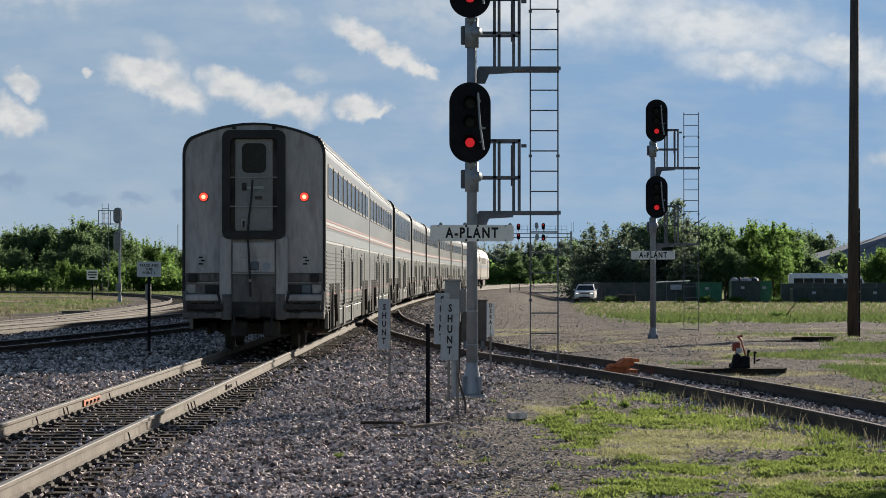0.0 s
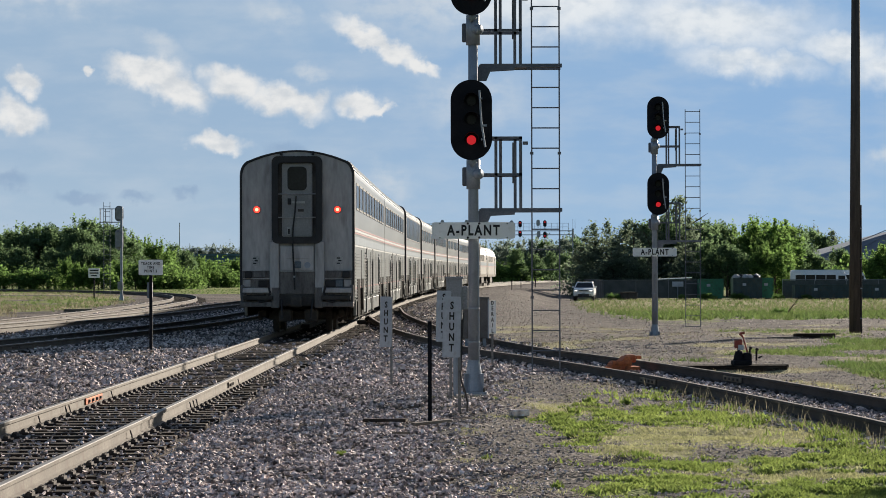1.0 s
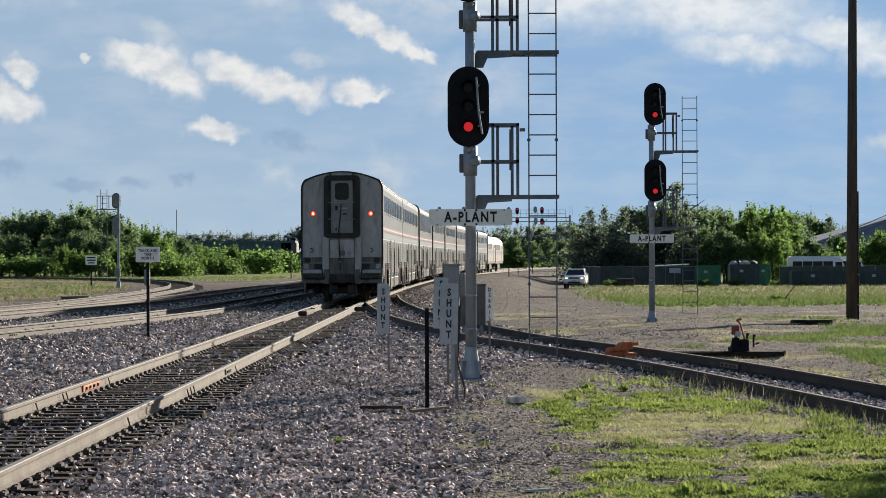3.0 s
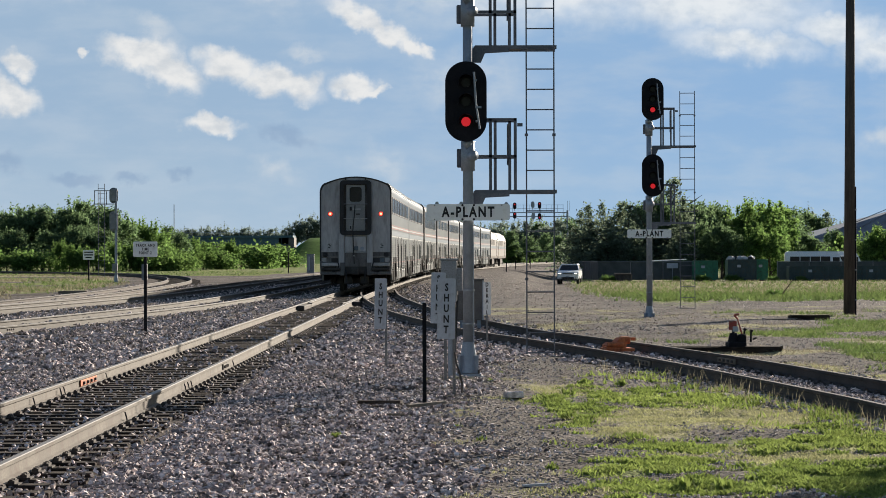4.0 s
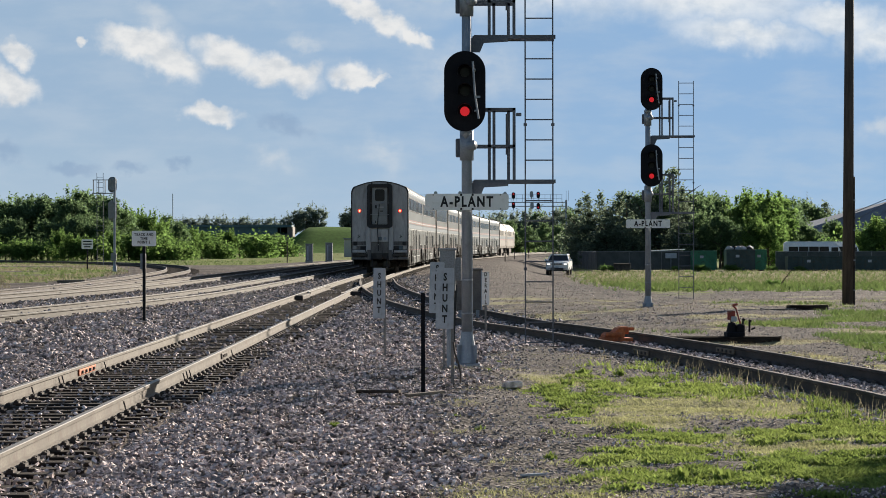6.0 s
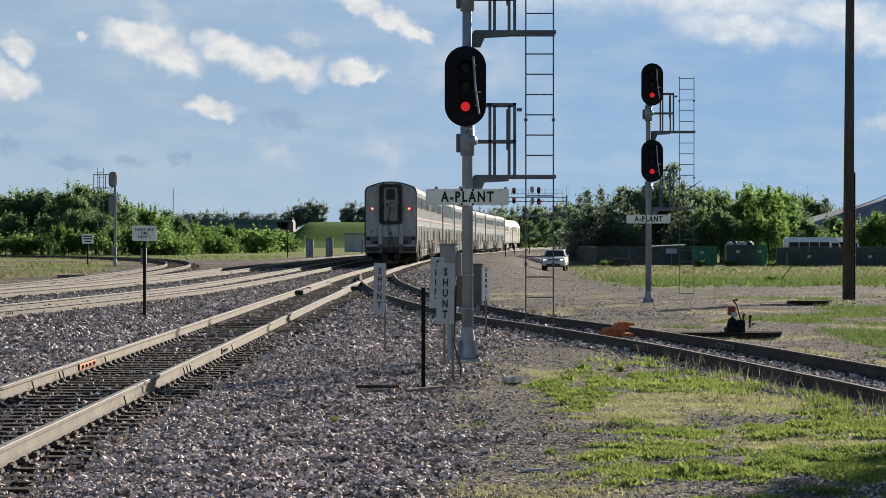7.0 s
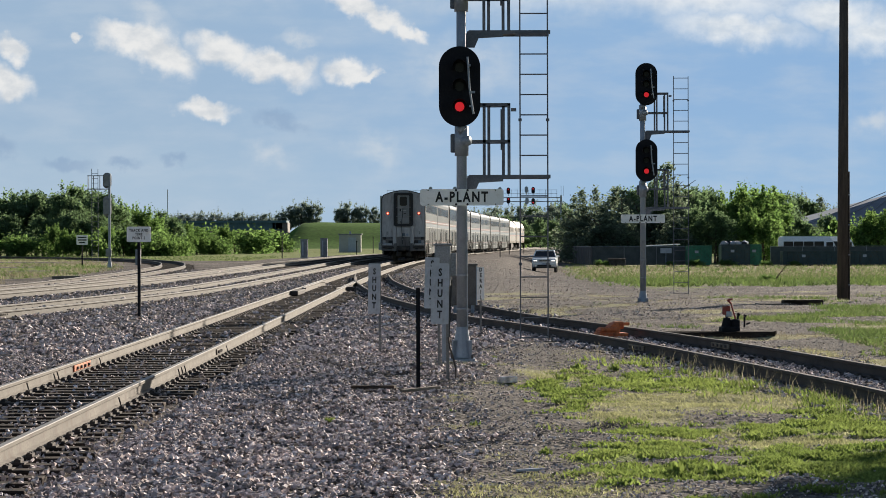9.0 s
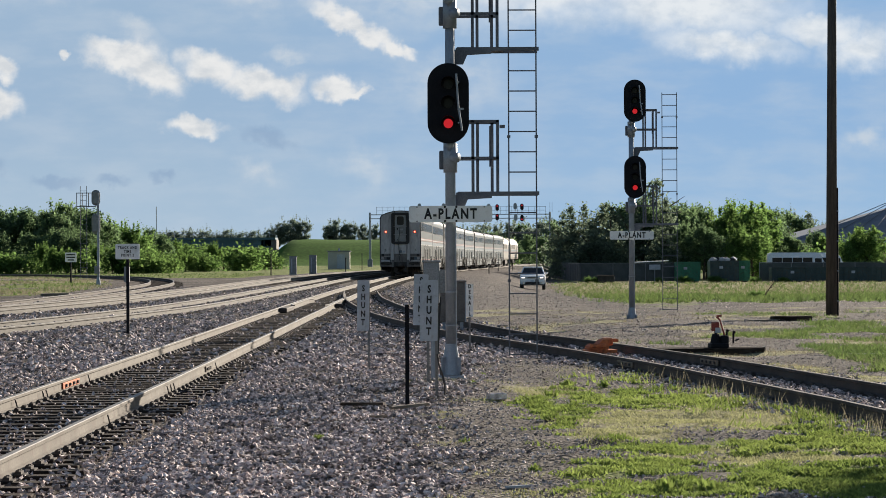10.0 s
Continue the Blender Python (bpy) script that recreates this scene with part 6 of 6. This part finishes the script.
def make_tree(kind, seed):
    rr = random.Random(seed)
    if kind == "conifer":
        lobes = [((rr.uniform(-0.25, 0.25), rr.uniform(-0.25, 0.25), 0.8 + k * 0.85), (2.3 * (1 - k / 9.2) + 0.15, 2.3 * (1 - k / 9.2) + 0.15, 0.55)) for k in range(9)]
        lobes += [((rr.uniform(-1.7, 1.7), rr.uniform(-1, 1), rr.uniform(0.8, 5.2)), (0.9, 0.8, 0.4)) for k in range(8)]
        return leaf_mesh("crown", seed, lobes, 5200, 0.16, LEAF_DARK), trunk_mesh(8.2, 0.18, seed, 5), "dark green conifer with uneven drooping branches"
    if kind == "bush":
        lobes = [((rr.uniform(-1.6, 1.6), rr.uniform(-0.8, 0.8), rr.uniform(0.5, 1.5)), (rr.uniform(0.5, 1.0), 0.8, rr.uniform(0.5, 0.9))) for k in range(8)]
        return leaf_mesh("crown", seed, lobes, 4200, 0.11, LEAF_LIGHT), trunk_mesh(1.8, 0.05, seed, 6), "light green spring bush in rough grass"
    mat = {"spring": LEAF_LIGHT, "far": LEAF_HAZED}.get(kind, LEAF_MID)
    lobes = []
    while len(lobes) < 46:
        a, b, c = rr.uniform(-1, 1), rr.uniform(-1, 1), rr.uniform(-1, 1)
        if a * a + b * b + c * c < 1:
            taper = 1.0 - 0.25 * c
            lobes.append(((2.6 * a * taper, 1.9 * b * taper, 3.9 + 2.75 * c), (rr.uniform(0.3, 0.85), rr.uniform(0.3, 0.8), rr.uniform(0.35, 0.8))))
    for k in range(9):
        lobes.append(((rr.uniform(-2.0, 2.0), rr.uniform(-1, 1), rr.uniform(5.4, 6.9)), (0.16, 0.16, rr.uniform(0.4, 0.8))))
    lobes += [((rr.uniform(-1.9, 1.9), rr.uniform(-1.0, 1.0), rr.uniform(0.8, 2.2)), (1.0, 0.9, 0.8)) for k in range(4)]
    return (leaf_mesh("crown", seed, lobes, 8000, 0.14, mat), trunk_mesh(6.4, 0.2, seed, 8),
            {"spring": "bright spring-green broadleaf tree", "far": "distant broadleaf tree with haze put into its leaf colour"}.get(kind, "mid-green broadleaf tree in full leaf"))


TREES = {}
for kind, seeds in (("conifer", (1, 2, 3)), ("broad", (11, 12, 13)), ("spring", (21, 22)), ("bush", (31, 32, 33)), ("far", (41, 42, 43))):
    for sd in seeds:
        cr, tr, lab = make_tree(kind, sd)
        TREES.setdefault(kind, []).append((cr, tr, lab))
tree_rng = random.Random(17)
NAMES = {"conifer": ("conifer_tree", "tree"), "bush": ("bush", "bush")}


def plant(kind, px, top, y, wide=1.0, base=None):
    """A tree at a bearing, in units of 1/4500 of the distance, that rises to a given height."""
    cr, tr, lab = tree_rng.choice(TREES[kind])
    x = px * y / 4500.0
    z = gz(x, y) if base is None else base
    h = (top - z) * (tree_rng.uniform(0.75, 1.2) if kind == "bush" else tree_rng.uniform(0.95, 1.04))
    wide *= tree_rng.uniform(0.85, 1.2)
    zs = [v.co.z for v in cr.vertices]
    own = 0.75 * max(zs) + 0.25 * float(np.percentile(zs, 98.5))
    s = h / own
    nm, cat = NAMES.get(kind, ("broadleaf_tree", "tree"))
    t = thing(nm, pose(x, y, z, 0, 0, tree_rng.uniform(-35, 35)), lab, cat, kind + " trees" if kind != "bush" else "bushes")
    for n, me in (("crown", cr), ("trunk", tr)):
        o = new(n, me)
        o.parent = t
        o.scale = (s * wide, s * wide, s)
    return t


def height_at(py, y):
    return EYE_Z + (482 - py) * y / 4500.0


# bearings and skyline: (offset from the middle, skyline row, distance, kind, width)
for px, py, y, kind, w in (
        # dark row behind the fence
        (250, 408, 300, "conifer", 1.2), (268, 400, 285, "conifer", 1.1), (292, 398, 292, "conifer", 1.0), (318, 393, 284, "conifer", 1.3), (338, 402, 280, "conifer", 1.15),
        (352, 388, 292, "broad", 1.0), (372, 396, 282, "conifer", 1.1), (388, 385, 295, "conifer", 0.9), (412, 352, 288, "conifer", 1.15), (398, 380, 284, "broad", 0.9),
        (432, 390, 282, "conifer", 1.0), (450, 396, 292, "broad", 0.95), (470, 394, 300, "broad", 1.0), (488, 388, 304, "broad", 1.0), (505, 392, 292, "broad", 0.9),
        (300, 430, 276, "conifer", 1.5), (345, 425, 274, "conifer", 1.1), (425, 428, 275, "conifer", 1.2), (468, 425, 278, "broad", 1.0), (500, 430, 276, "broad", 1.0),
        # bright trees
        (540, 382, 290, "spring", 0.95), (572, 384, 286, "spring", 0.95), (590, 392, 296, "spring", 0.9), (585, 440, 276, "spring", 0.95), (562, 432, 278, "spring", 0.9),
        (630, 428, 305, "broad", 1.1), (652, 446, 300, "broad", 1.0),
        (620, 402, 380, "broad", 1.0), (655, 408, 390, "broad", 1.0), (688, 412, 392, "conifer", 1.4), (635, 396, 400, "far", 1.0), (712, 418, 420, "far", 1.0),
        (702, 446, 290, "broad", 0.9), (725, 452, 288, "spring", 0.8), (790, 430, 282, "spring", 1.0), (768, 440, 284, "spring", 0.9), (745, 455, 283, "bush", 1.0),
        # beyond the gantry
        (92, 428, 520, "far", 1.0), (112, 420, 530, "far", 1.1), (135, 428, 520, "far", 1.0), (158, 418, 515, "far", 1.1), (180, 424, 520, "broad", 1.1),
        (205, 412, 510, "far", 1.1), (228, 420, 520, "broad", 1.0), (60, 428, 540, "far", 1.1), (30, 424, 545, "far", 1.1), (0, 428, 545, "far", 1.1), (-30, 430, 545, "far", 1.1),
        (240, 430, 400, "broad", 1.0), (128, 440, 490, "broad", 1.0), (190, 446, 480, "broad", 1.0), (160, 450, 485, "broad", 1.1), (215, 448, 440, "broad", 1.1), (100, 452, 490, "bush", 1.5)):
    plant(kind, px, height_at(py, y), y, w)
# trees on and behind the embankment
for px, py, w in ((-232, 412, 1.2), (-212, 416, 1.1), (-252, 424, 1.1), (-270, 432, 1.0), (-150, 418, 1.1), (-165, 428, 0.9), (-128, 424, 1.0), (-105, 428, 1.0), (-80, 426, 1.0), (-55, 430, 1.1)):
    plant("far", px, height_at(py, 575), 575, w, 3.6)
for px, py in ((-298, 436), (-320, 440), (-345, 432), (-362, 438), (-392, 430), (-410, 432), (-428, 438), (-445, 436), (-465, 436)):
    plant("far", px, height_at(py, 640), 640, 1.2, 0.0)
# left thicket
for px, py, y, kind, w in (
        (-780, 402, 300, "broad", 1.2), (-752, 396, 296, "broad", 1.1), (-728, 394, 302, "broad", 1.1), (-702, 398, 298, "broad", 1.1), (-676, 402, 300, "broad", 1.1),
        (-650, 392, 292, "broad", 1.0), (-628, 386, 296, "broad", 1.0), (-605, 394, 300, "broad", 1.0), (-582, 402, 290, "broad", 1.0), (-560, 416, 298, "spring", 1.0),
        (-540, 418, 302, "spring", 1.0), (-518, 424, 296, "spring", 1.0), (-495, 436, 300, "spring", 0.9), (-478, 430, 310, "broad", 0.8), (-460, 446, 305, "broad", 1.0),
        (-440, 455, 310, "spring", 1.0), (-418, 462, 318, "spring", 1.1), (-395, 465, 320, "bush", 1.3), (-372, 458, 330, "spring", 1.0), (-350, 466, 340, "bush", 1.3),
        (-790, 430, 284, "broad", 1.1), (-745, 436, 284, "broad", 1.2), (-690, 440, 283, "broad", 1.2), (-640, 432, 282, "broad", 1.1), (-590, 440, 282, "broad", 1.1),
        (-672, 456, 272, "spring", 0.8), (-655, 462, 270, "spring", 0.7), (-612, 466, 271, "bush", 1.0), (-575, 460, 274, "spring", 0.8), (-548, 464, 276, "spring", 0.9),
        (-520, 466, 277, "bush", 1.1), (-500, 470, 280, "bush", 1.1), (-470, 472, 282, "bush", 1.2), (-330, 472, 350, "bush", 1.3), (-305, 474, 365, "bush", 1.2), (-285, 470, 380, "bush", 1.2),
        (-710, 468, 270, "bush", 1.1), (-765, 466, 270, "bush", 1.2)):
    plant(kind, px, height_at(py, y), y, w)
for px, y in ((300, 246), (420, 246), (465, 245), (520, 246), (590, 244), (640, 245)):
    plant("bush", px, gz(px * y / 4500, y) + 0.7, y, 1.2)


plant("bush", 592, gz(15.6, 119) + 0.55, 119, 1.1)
br = thing("dead_branch", pose(16.0, 119, gz(16.0, 119)), "bare dead branch sticking out of weeds", "branch")
part("limb", R((0, 0, 0.1), (0.55, 0, 0.85), 0.035, 6, 0.012), BARK, br)
part("twig", R((0.3, 0, 0.5), (0.6, 0.1, 0.62), 0.015, 5, 0.006), BARK, br)

# a tree beside the camera's place, whose shadow falls across the grass
cr, tr, lab = TREES["broad"][1]
near_tree = thing("broadleaf_tree", pose(15.9, 36.1, gz(15.9, 36.1)), lab, "tree", "broad trees")
for n_, me_ in (("crown", cr), ("trunk", tr)):
    o_ = new(n_, me_)
    o_.parent = near_tree
    o_.scale = (1.45, 1.45, 1.3)


# ---- loose stones and grass ----
def scatter_stones(name, n, xr, yr, keep, size, seed, mat, label):
    r = np.random.RandomState(seed)
    cube = np.array([(-1, -0.5, -0.6), (1, -0.4, -0.5), (0.1, 1, -0.6), (-0.8, -0.5, 0.6), (0.7, -0.7, 0.5), (0, 0.7, 0.7)], float)
    quads = np.array([(0, 2, 1), (3, 4, 5), (0, 1, 4), (0, 4, 3), (1, 2, 5), (1, 5, 4), (2, 0, 3), (2, 3, 5)])
    out = []
    u = r.rand(n)
    Y = 1 / (1 / yr[0] + u * (1 / yr[1] - 1 / yr[0]))
    X = (xr[0] + r.rand(n) * (xr[1] - xr[0]))
    P = []
    for x, y in zip(X, Y):
        if abs(x) > 0.185 * y + 0.6:
            continue
        k = keep(x, y)
        if k is None:
            continue
        P.append((x, y, k))
    P = np.array(P)
    m = len(P)
    s = size[0] + (size[1] - size[0]) * r.rand(m) ** 1.6
    V = cube[None] * (0.55 + 0.45 * r.rand(m, 6, 3)) * (0.6 + 0.6 * r.rand(m, 1, 3)) * s[:, None, None] * 0.5
    q = r.normal(size=(m, 4))
    q /= np.linalg.norm(q, axis=1)[:, None]
    w, x, y, z = q.T
    Rm = np.stack([1 - 2 * (y * y + z * z), 2 * (x * y - z * w), 2 * (x * z + y * w), 2 * (x * y + z * w), 1 - 2 * (x * x + z * z), 2 * (y * z - x * w),
                   2 * (x * z - y * w), 2 * (y * z + x * w), 1 - 2 * (x * x + y * y)], 1).reshape(m, 3, 3)
    V = np.einsum("mij,mkj->mki", Rm, V)
    V[:, :, 2] *= 0.8
    V += P[:, None, :]
    V[:, :, 2] += s[:, None] * (0.05 + 0.30 * r.rand(m, 1))
    F = (quads[None] + 6 * np.arange(m)[:, None, None]).reshape(-1, 3)
    me = bpy.data.meshes.new(name)
    me.vertices.add(6 * m)
    me.vertices.foreach_set("co", V.astype(np.float32).ravel())
    me.loops.add(24 * m)
    me.loops.foreach_set("vertex_index", F.astype(np.int32).ravel())
    me.polygons.add(8 * m)
    me.polygons.foreach_set("loop_start", np.arange(0, 24 * m, 3, dtype=np.int32))
    me.update(calc_edges=True)
    me.polygons.foreach_set("use_smooth", np.zeros(8 * m, dtype=bool))
    me.materials.append(mat)
    tagged(new(name, me), label, "gravel", kind="stuff")


sr = random.Random(8)


def keep_ballast(x, y):
    mx = main_x(y)
    d = abs(x - mx)
    if abs(d - 0.755) < 0.10:
        return None
    b, g, dr_ = zones(x, y)
    if sr.random() > b:
        return None
    if d < 1.42:
        if sr.random() < 0.74:
            return None
        return surface_z(x, y) + sr.choice((-0.01, 0.0, 0.03, 0.045))
    dsd = abs(x - line_x(SIDING, y))
    if dsd < 1.35:
        if abs(dsd - 0.755) < 0.1 or sr.random() < 0.25:
            return None
        return surface_z(x, y) + 0.005
    return surface_z(x, y)


def keep_soil(x, y):
    if abs(x - main_x(y)) < 2 or abs(x - line_x(SIDING, y)) < 1.0:
        return None
    b, g, dr_ = zones(x, y)
    if sr.random() < max(b, g, dr_) * 1.1:
        return None
    return surface_z(x, y)


scatter_stones("ballast_stones", 215000, (-7, 7.5), (17, 48), keep_ballast, (0.032, 0.088), 3, STONE, "loose grey crushed stone ballast")
scatter_stones("track_stones", 70000, (-20, 4), (42, 150), keep_ballast, (0.065, 0.15), 13, STONE, "coarse grey ballast between the far tracks")
scatter_stones("lot_stones", 14000, (0, 18), (58, 210), keep_soil, (0.03, 0.075), 14, STONE, "scattered stones on the dirt lot")
scatter_stones("gravel_stones", 75000, (-1.5, 10), (17, 80), keep_soil, (0.016, 0.046), 4, STONE, "small loose dirt-coloured gravel")


def scatter_blades(name, n, xr, yr, chance, height, width, mat, seed, label, clump=0.0, lean=0.7):
    r = np.random.RandomState(seed)
    co = []
    got = 0
    tries = 0
    cx = cy = 0
    while got < n and tries < n * 8:
        tries += 1
        u = r.rand()
        y = 1 / (1 / yr[0] + u * (1 / yr[1] - 1 / yr[0]))
        x = xr[0] + r.rand() * (xr[1] - xr[0])
        if abs(x) > 0.185 * y + 0.4:
            continue
        if r.rand() > chance(x, y):
            continue
        z = surface_z(x, y) - 0.01
        k = 1 + int(clump * r.rand())
        for _ in range(k):
            px, py = x + r.normal() * 0.04 * (clump > 0), y + r.normal() * 0.04 * (clump > 0)
            h = height[0] + (height[1] - height[0]) * r.rand() ** 1.6
            a = r.rand() * 6.28
            w = width * (0.6 + 0.8 * r.rand())
            lx, ly = r.normal() * h * lean, r.normal() * h * lean
            dx, dy = math.cos(a) * w, math.sin(a) * w
            co += [(px - dx, py - dy, z), (px + dx, py + dy, z), (px + lx * 0.5 + dx * 0.7, py + ly * 0.5 + dy * 0.7, z + h * 0.6),
                   (px + lx * 0.5 - dx * 0.7, py + ly * 0.5 - dy * 0.7, z + h * 0.6), (px + lx, py + ly, z + h)]
            got += 1
    me = bpy.data.meshes.new(name)
    f = []
    for i in range(got):
        f += [(5 * i, 5 * i + 1, 5 * i + 2, 5 * i + 3), (5 * i + 3, 5 * i + 2, 5 * i + 4)]
    me.from_pydata(co, [], f)
    me.materials.append(mat)
    tagged(new(name, me), label, "grass", kind="stuff")


def not_rail(x, y):
    return 0.0 if abs(x - line_x(SIDING, y)) < 0.95 else 1.0


scatter_blades("grass", 95000, (0.6, 7), (17.5, 40), lambda x, y: not_rail(x, y) * zones(x, y)[1] * smooth_step(-0.3, 0.35, nz(x, y, 2.6, 77) + 0.6 * nz(x, y, 7.0, 78)), (0.012, 0.062), 0.012, GRASS, 5, "short bright green grass and weeds", 7)
scatter_blades("dry_grass", 60000, (-0.5, 7), (17.5, 46), lambda x, y: not_rail(x, y) * zones(x, y)[2], (0.010, 0.042), 0.0045, DRY, 6, "short dry straw-coloured grass", 4)
scatter_blades("rough_grass", 14000, (4, 16), (38, 84), lambda x, y: not_rail(x, y) * max(zones(x, y)[1] * 0.8, 0) * (1 if x > line_x(SIDING, y) + 1.4 else 0), (0.04, 0.13), 0.011, MEADOW, 7, "rough green grass beside the siding", 6)
scatter_blades("dry_rough_grass", 9000, (2, 14), (40, 84), lambda x, y: not_rail(x, y) * zones(x, y)[2] * (1 if x > line_x(SIDING, y) + 1.2 else 0), (0.02, 0.08), 0.007, STRAW, 8, "dry straw tufts beside the siding", 5)
scatter_blades("meadow_grass", 22000, (6, 44), (100, 246), lambda x, y: zones(x, y)[1] * (1 - 0.5 * zones(x, y)[2]), (0.08, 0.28), 0.03, MEADOW, 9, "long green grass in front of fence", 5)
scatter_blades("meadow_straw", 9000, (6, 44), (132, 246), lambda x, y: zones(x, y)[2], (0.10, 0.30), 0.020, STRAW, 10, "tall dry grass in front of fence", 5)
scatter_blades("field_straw", 6000, (-44, -15), (95, 262), lambda x, y: zones(x, y)[2] * 0.9, (0.06, 0.22), 0.022, STRAW, 12, "dry field grass beyond the tracks", 5)
scatter_blades("field_grass", 6000, (-44, -15), (95, 266), lambda x, y: zones(x, y)[1] * 0.8, (0.06, 0.2), 0.025, MEADOW, 13, "green field grass beyond the tracks", 5)


scatter_blades("dry_stalks", 520, (1.5, 6), (26, 41), lambda x, y: smooth_step(1.9, 1.1, line_x(SIDING, y) - x) * smooth_step(0.9, 1.0, line_x(SIDING, y) - x), (0.08, 0.30), 0.003, STRAW, 15, "thin dry weed stalks along the siding", 4, 0.25)
scatter_blades("edge_weeds", 3000, (1.0, 6), (27, 40), lambda x, y: not_rail(x, y) * smooth_step(2.6, 1.0, line_x(SIDING, y) - x) * smooth_step(0.05, 0.35, nz(x, y, 1.9, 87)), (0.03, 0.12), 0.010, GRASS, 16, "leafy green weeds along the siding", 8, 0.6)


# weeds between ballast and soil
def build_weed(x, y, s, seed):
    r = np.random.RandomState(seed)
    n = 46
    co, fc = [], []
    for i in range(n):
        a, e = r.rand() * 6.28, 0.5 + r.rand() * 0.9
        L = s * (0.5 + 0.6 * r.rand())
        d = np.array((math.cos(a) * math.cos(e), math.sin(a) * math.cos(e), math.sin(e))) * L
        w = np.array((-math.sin(a), math.cos(a), 0)) * L * 0.16
        o = np.array((r.normal() * s * 0.3, r.normal() * s * 0.3, 0))
        co += [tuple(o), tuple(o + d * 0.5 + w), tuple(o + d), tuple(o + d * 0.5 - w)]
        fc.append((4 * i, 4 * i + 1, 4 * i + 2, 4 * i + 3))
    me = bpy.data.meshes.new("weed")
    me.from_pydata(co, [], fc)
    me.materials.append(GRASS)
    o = new("weed", me)
    o.location = (x, y, surface_z(x, y) - 0.01)
    tagged(o, "small bright green weed growing in gravel", "weed", "weeds in the gravel", "stuff")


for i, (x, y, s) in enumerate(((-1.08, 26.3, 0.13), (0.42, 26.0, 0.13), (0.2, 27.8, 0.10), (1.0, 22.6, 0.16), (1.35, 21.2, 0.14), (2.0, 20.6, 0.22), (2.3, 20.5, 0.24), (2.1, 36.5, 0.26),
                               (2.6, 36.2, 0.22), (3.0, 33.0, 0.24), (1.7, 34.0, 0.25), (1.45, 29.0, 0.2), (3.9, 31.5, 0.22), (0.95, 40.0, 0.12), (4.4, 29.3, 0.2), (0.72, 36.0, 0.12))):
    build_weed(x, y, s * 0.55, i)

# ---- what moves ----
TRAIN_START, TRAIN_SPEED = 54.8, 13.65


def track_point(s):
    """A place on the main line; s nearly equals the stretch along it."""
    return Vector((main_x(s), s, grade(s) + RAIL_Z))


SUV_PATH = [(0.0, 13.75, 245), (1.25, 13.1, 239), (2.5, 12.45, 233), (4.5, 11.3, 224), (5.5, 10.65, 219), (7.5, 9.5, 210), (9.0, 8.9, 202), (10.0, 8.6, 197)]


def motions():
    spots = [(c, i * CAR_LENGTH, 3.5, 22.4, 12.95) for i, c in enumerate(cars)]
    spots += [(c, len(cars) * CAR_LENGTH + i * 21.4, 3.5, 17.5, 10.5) for i, c in enumerate(locos)]
    for c, off, r1, r2, half in spots:
        rows = []
        for k in range(21):
            t = k * 0.5
            rear = TRAIN_START + TRAIN_SPEED * t + off
            a, b = track_point(rear + r1), track_point(rear + r2)
            d = b - a
            mid = (a + b) / 2
            rows.append((t, pose(mid.x, mid.y, mid.z, 0, 0, -math.degrees(math.atan2(d.x, d.y)))))
        walk(c, rows)
    rows = []
    for i, (t, x, y) in enumerate(SUV_PATH):
        a, b = SUV_PATH[max(i - 1, 0)], SUV_PATH[min(i + 1, len(SUV_PATH) - 1)]
        turn = math.degrees(math.atan2(b[1] - a[1], a[2] - b[2]))
        rows.append((t, pose(x, y, surface_z(x, y), 0, 0, turn)))
    walk(suv, rows)


motions()
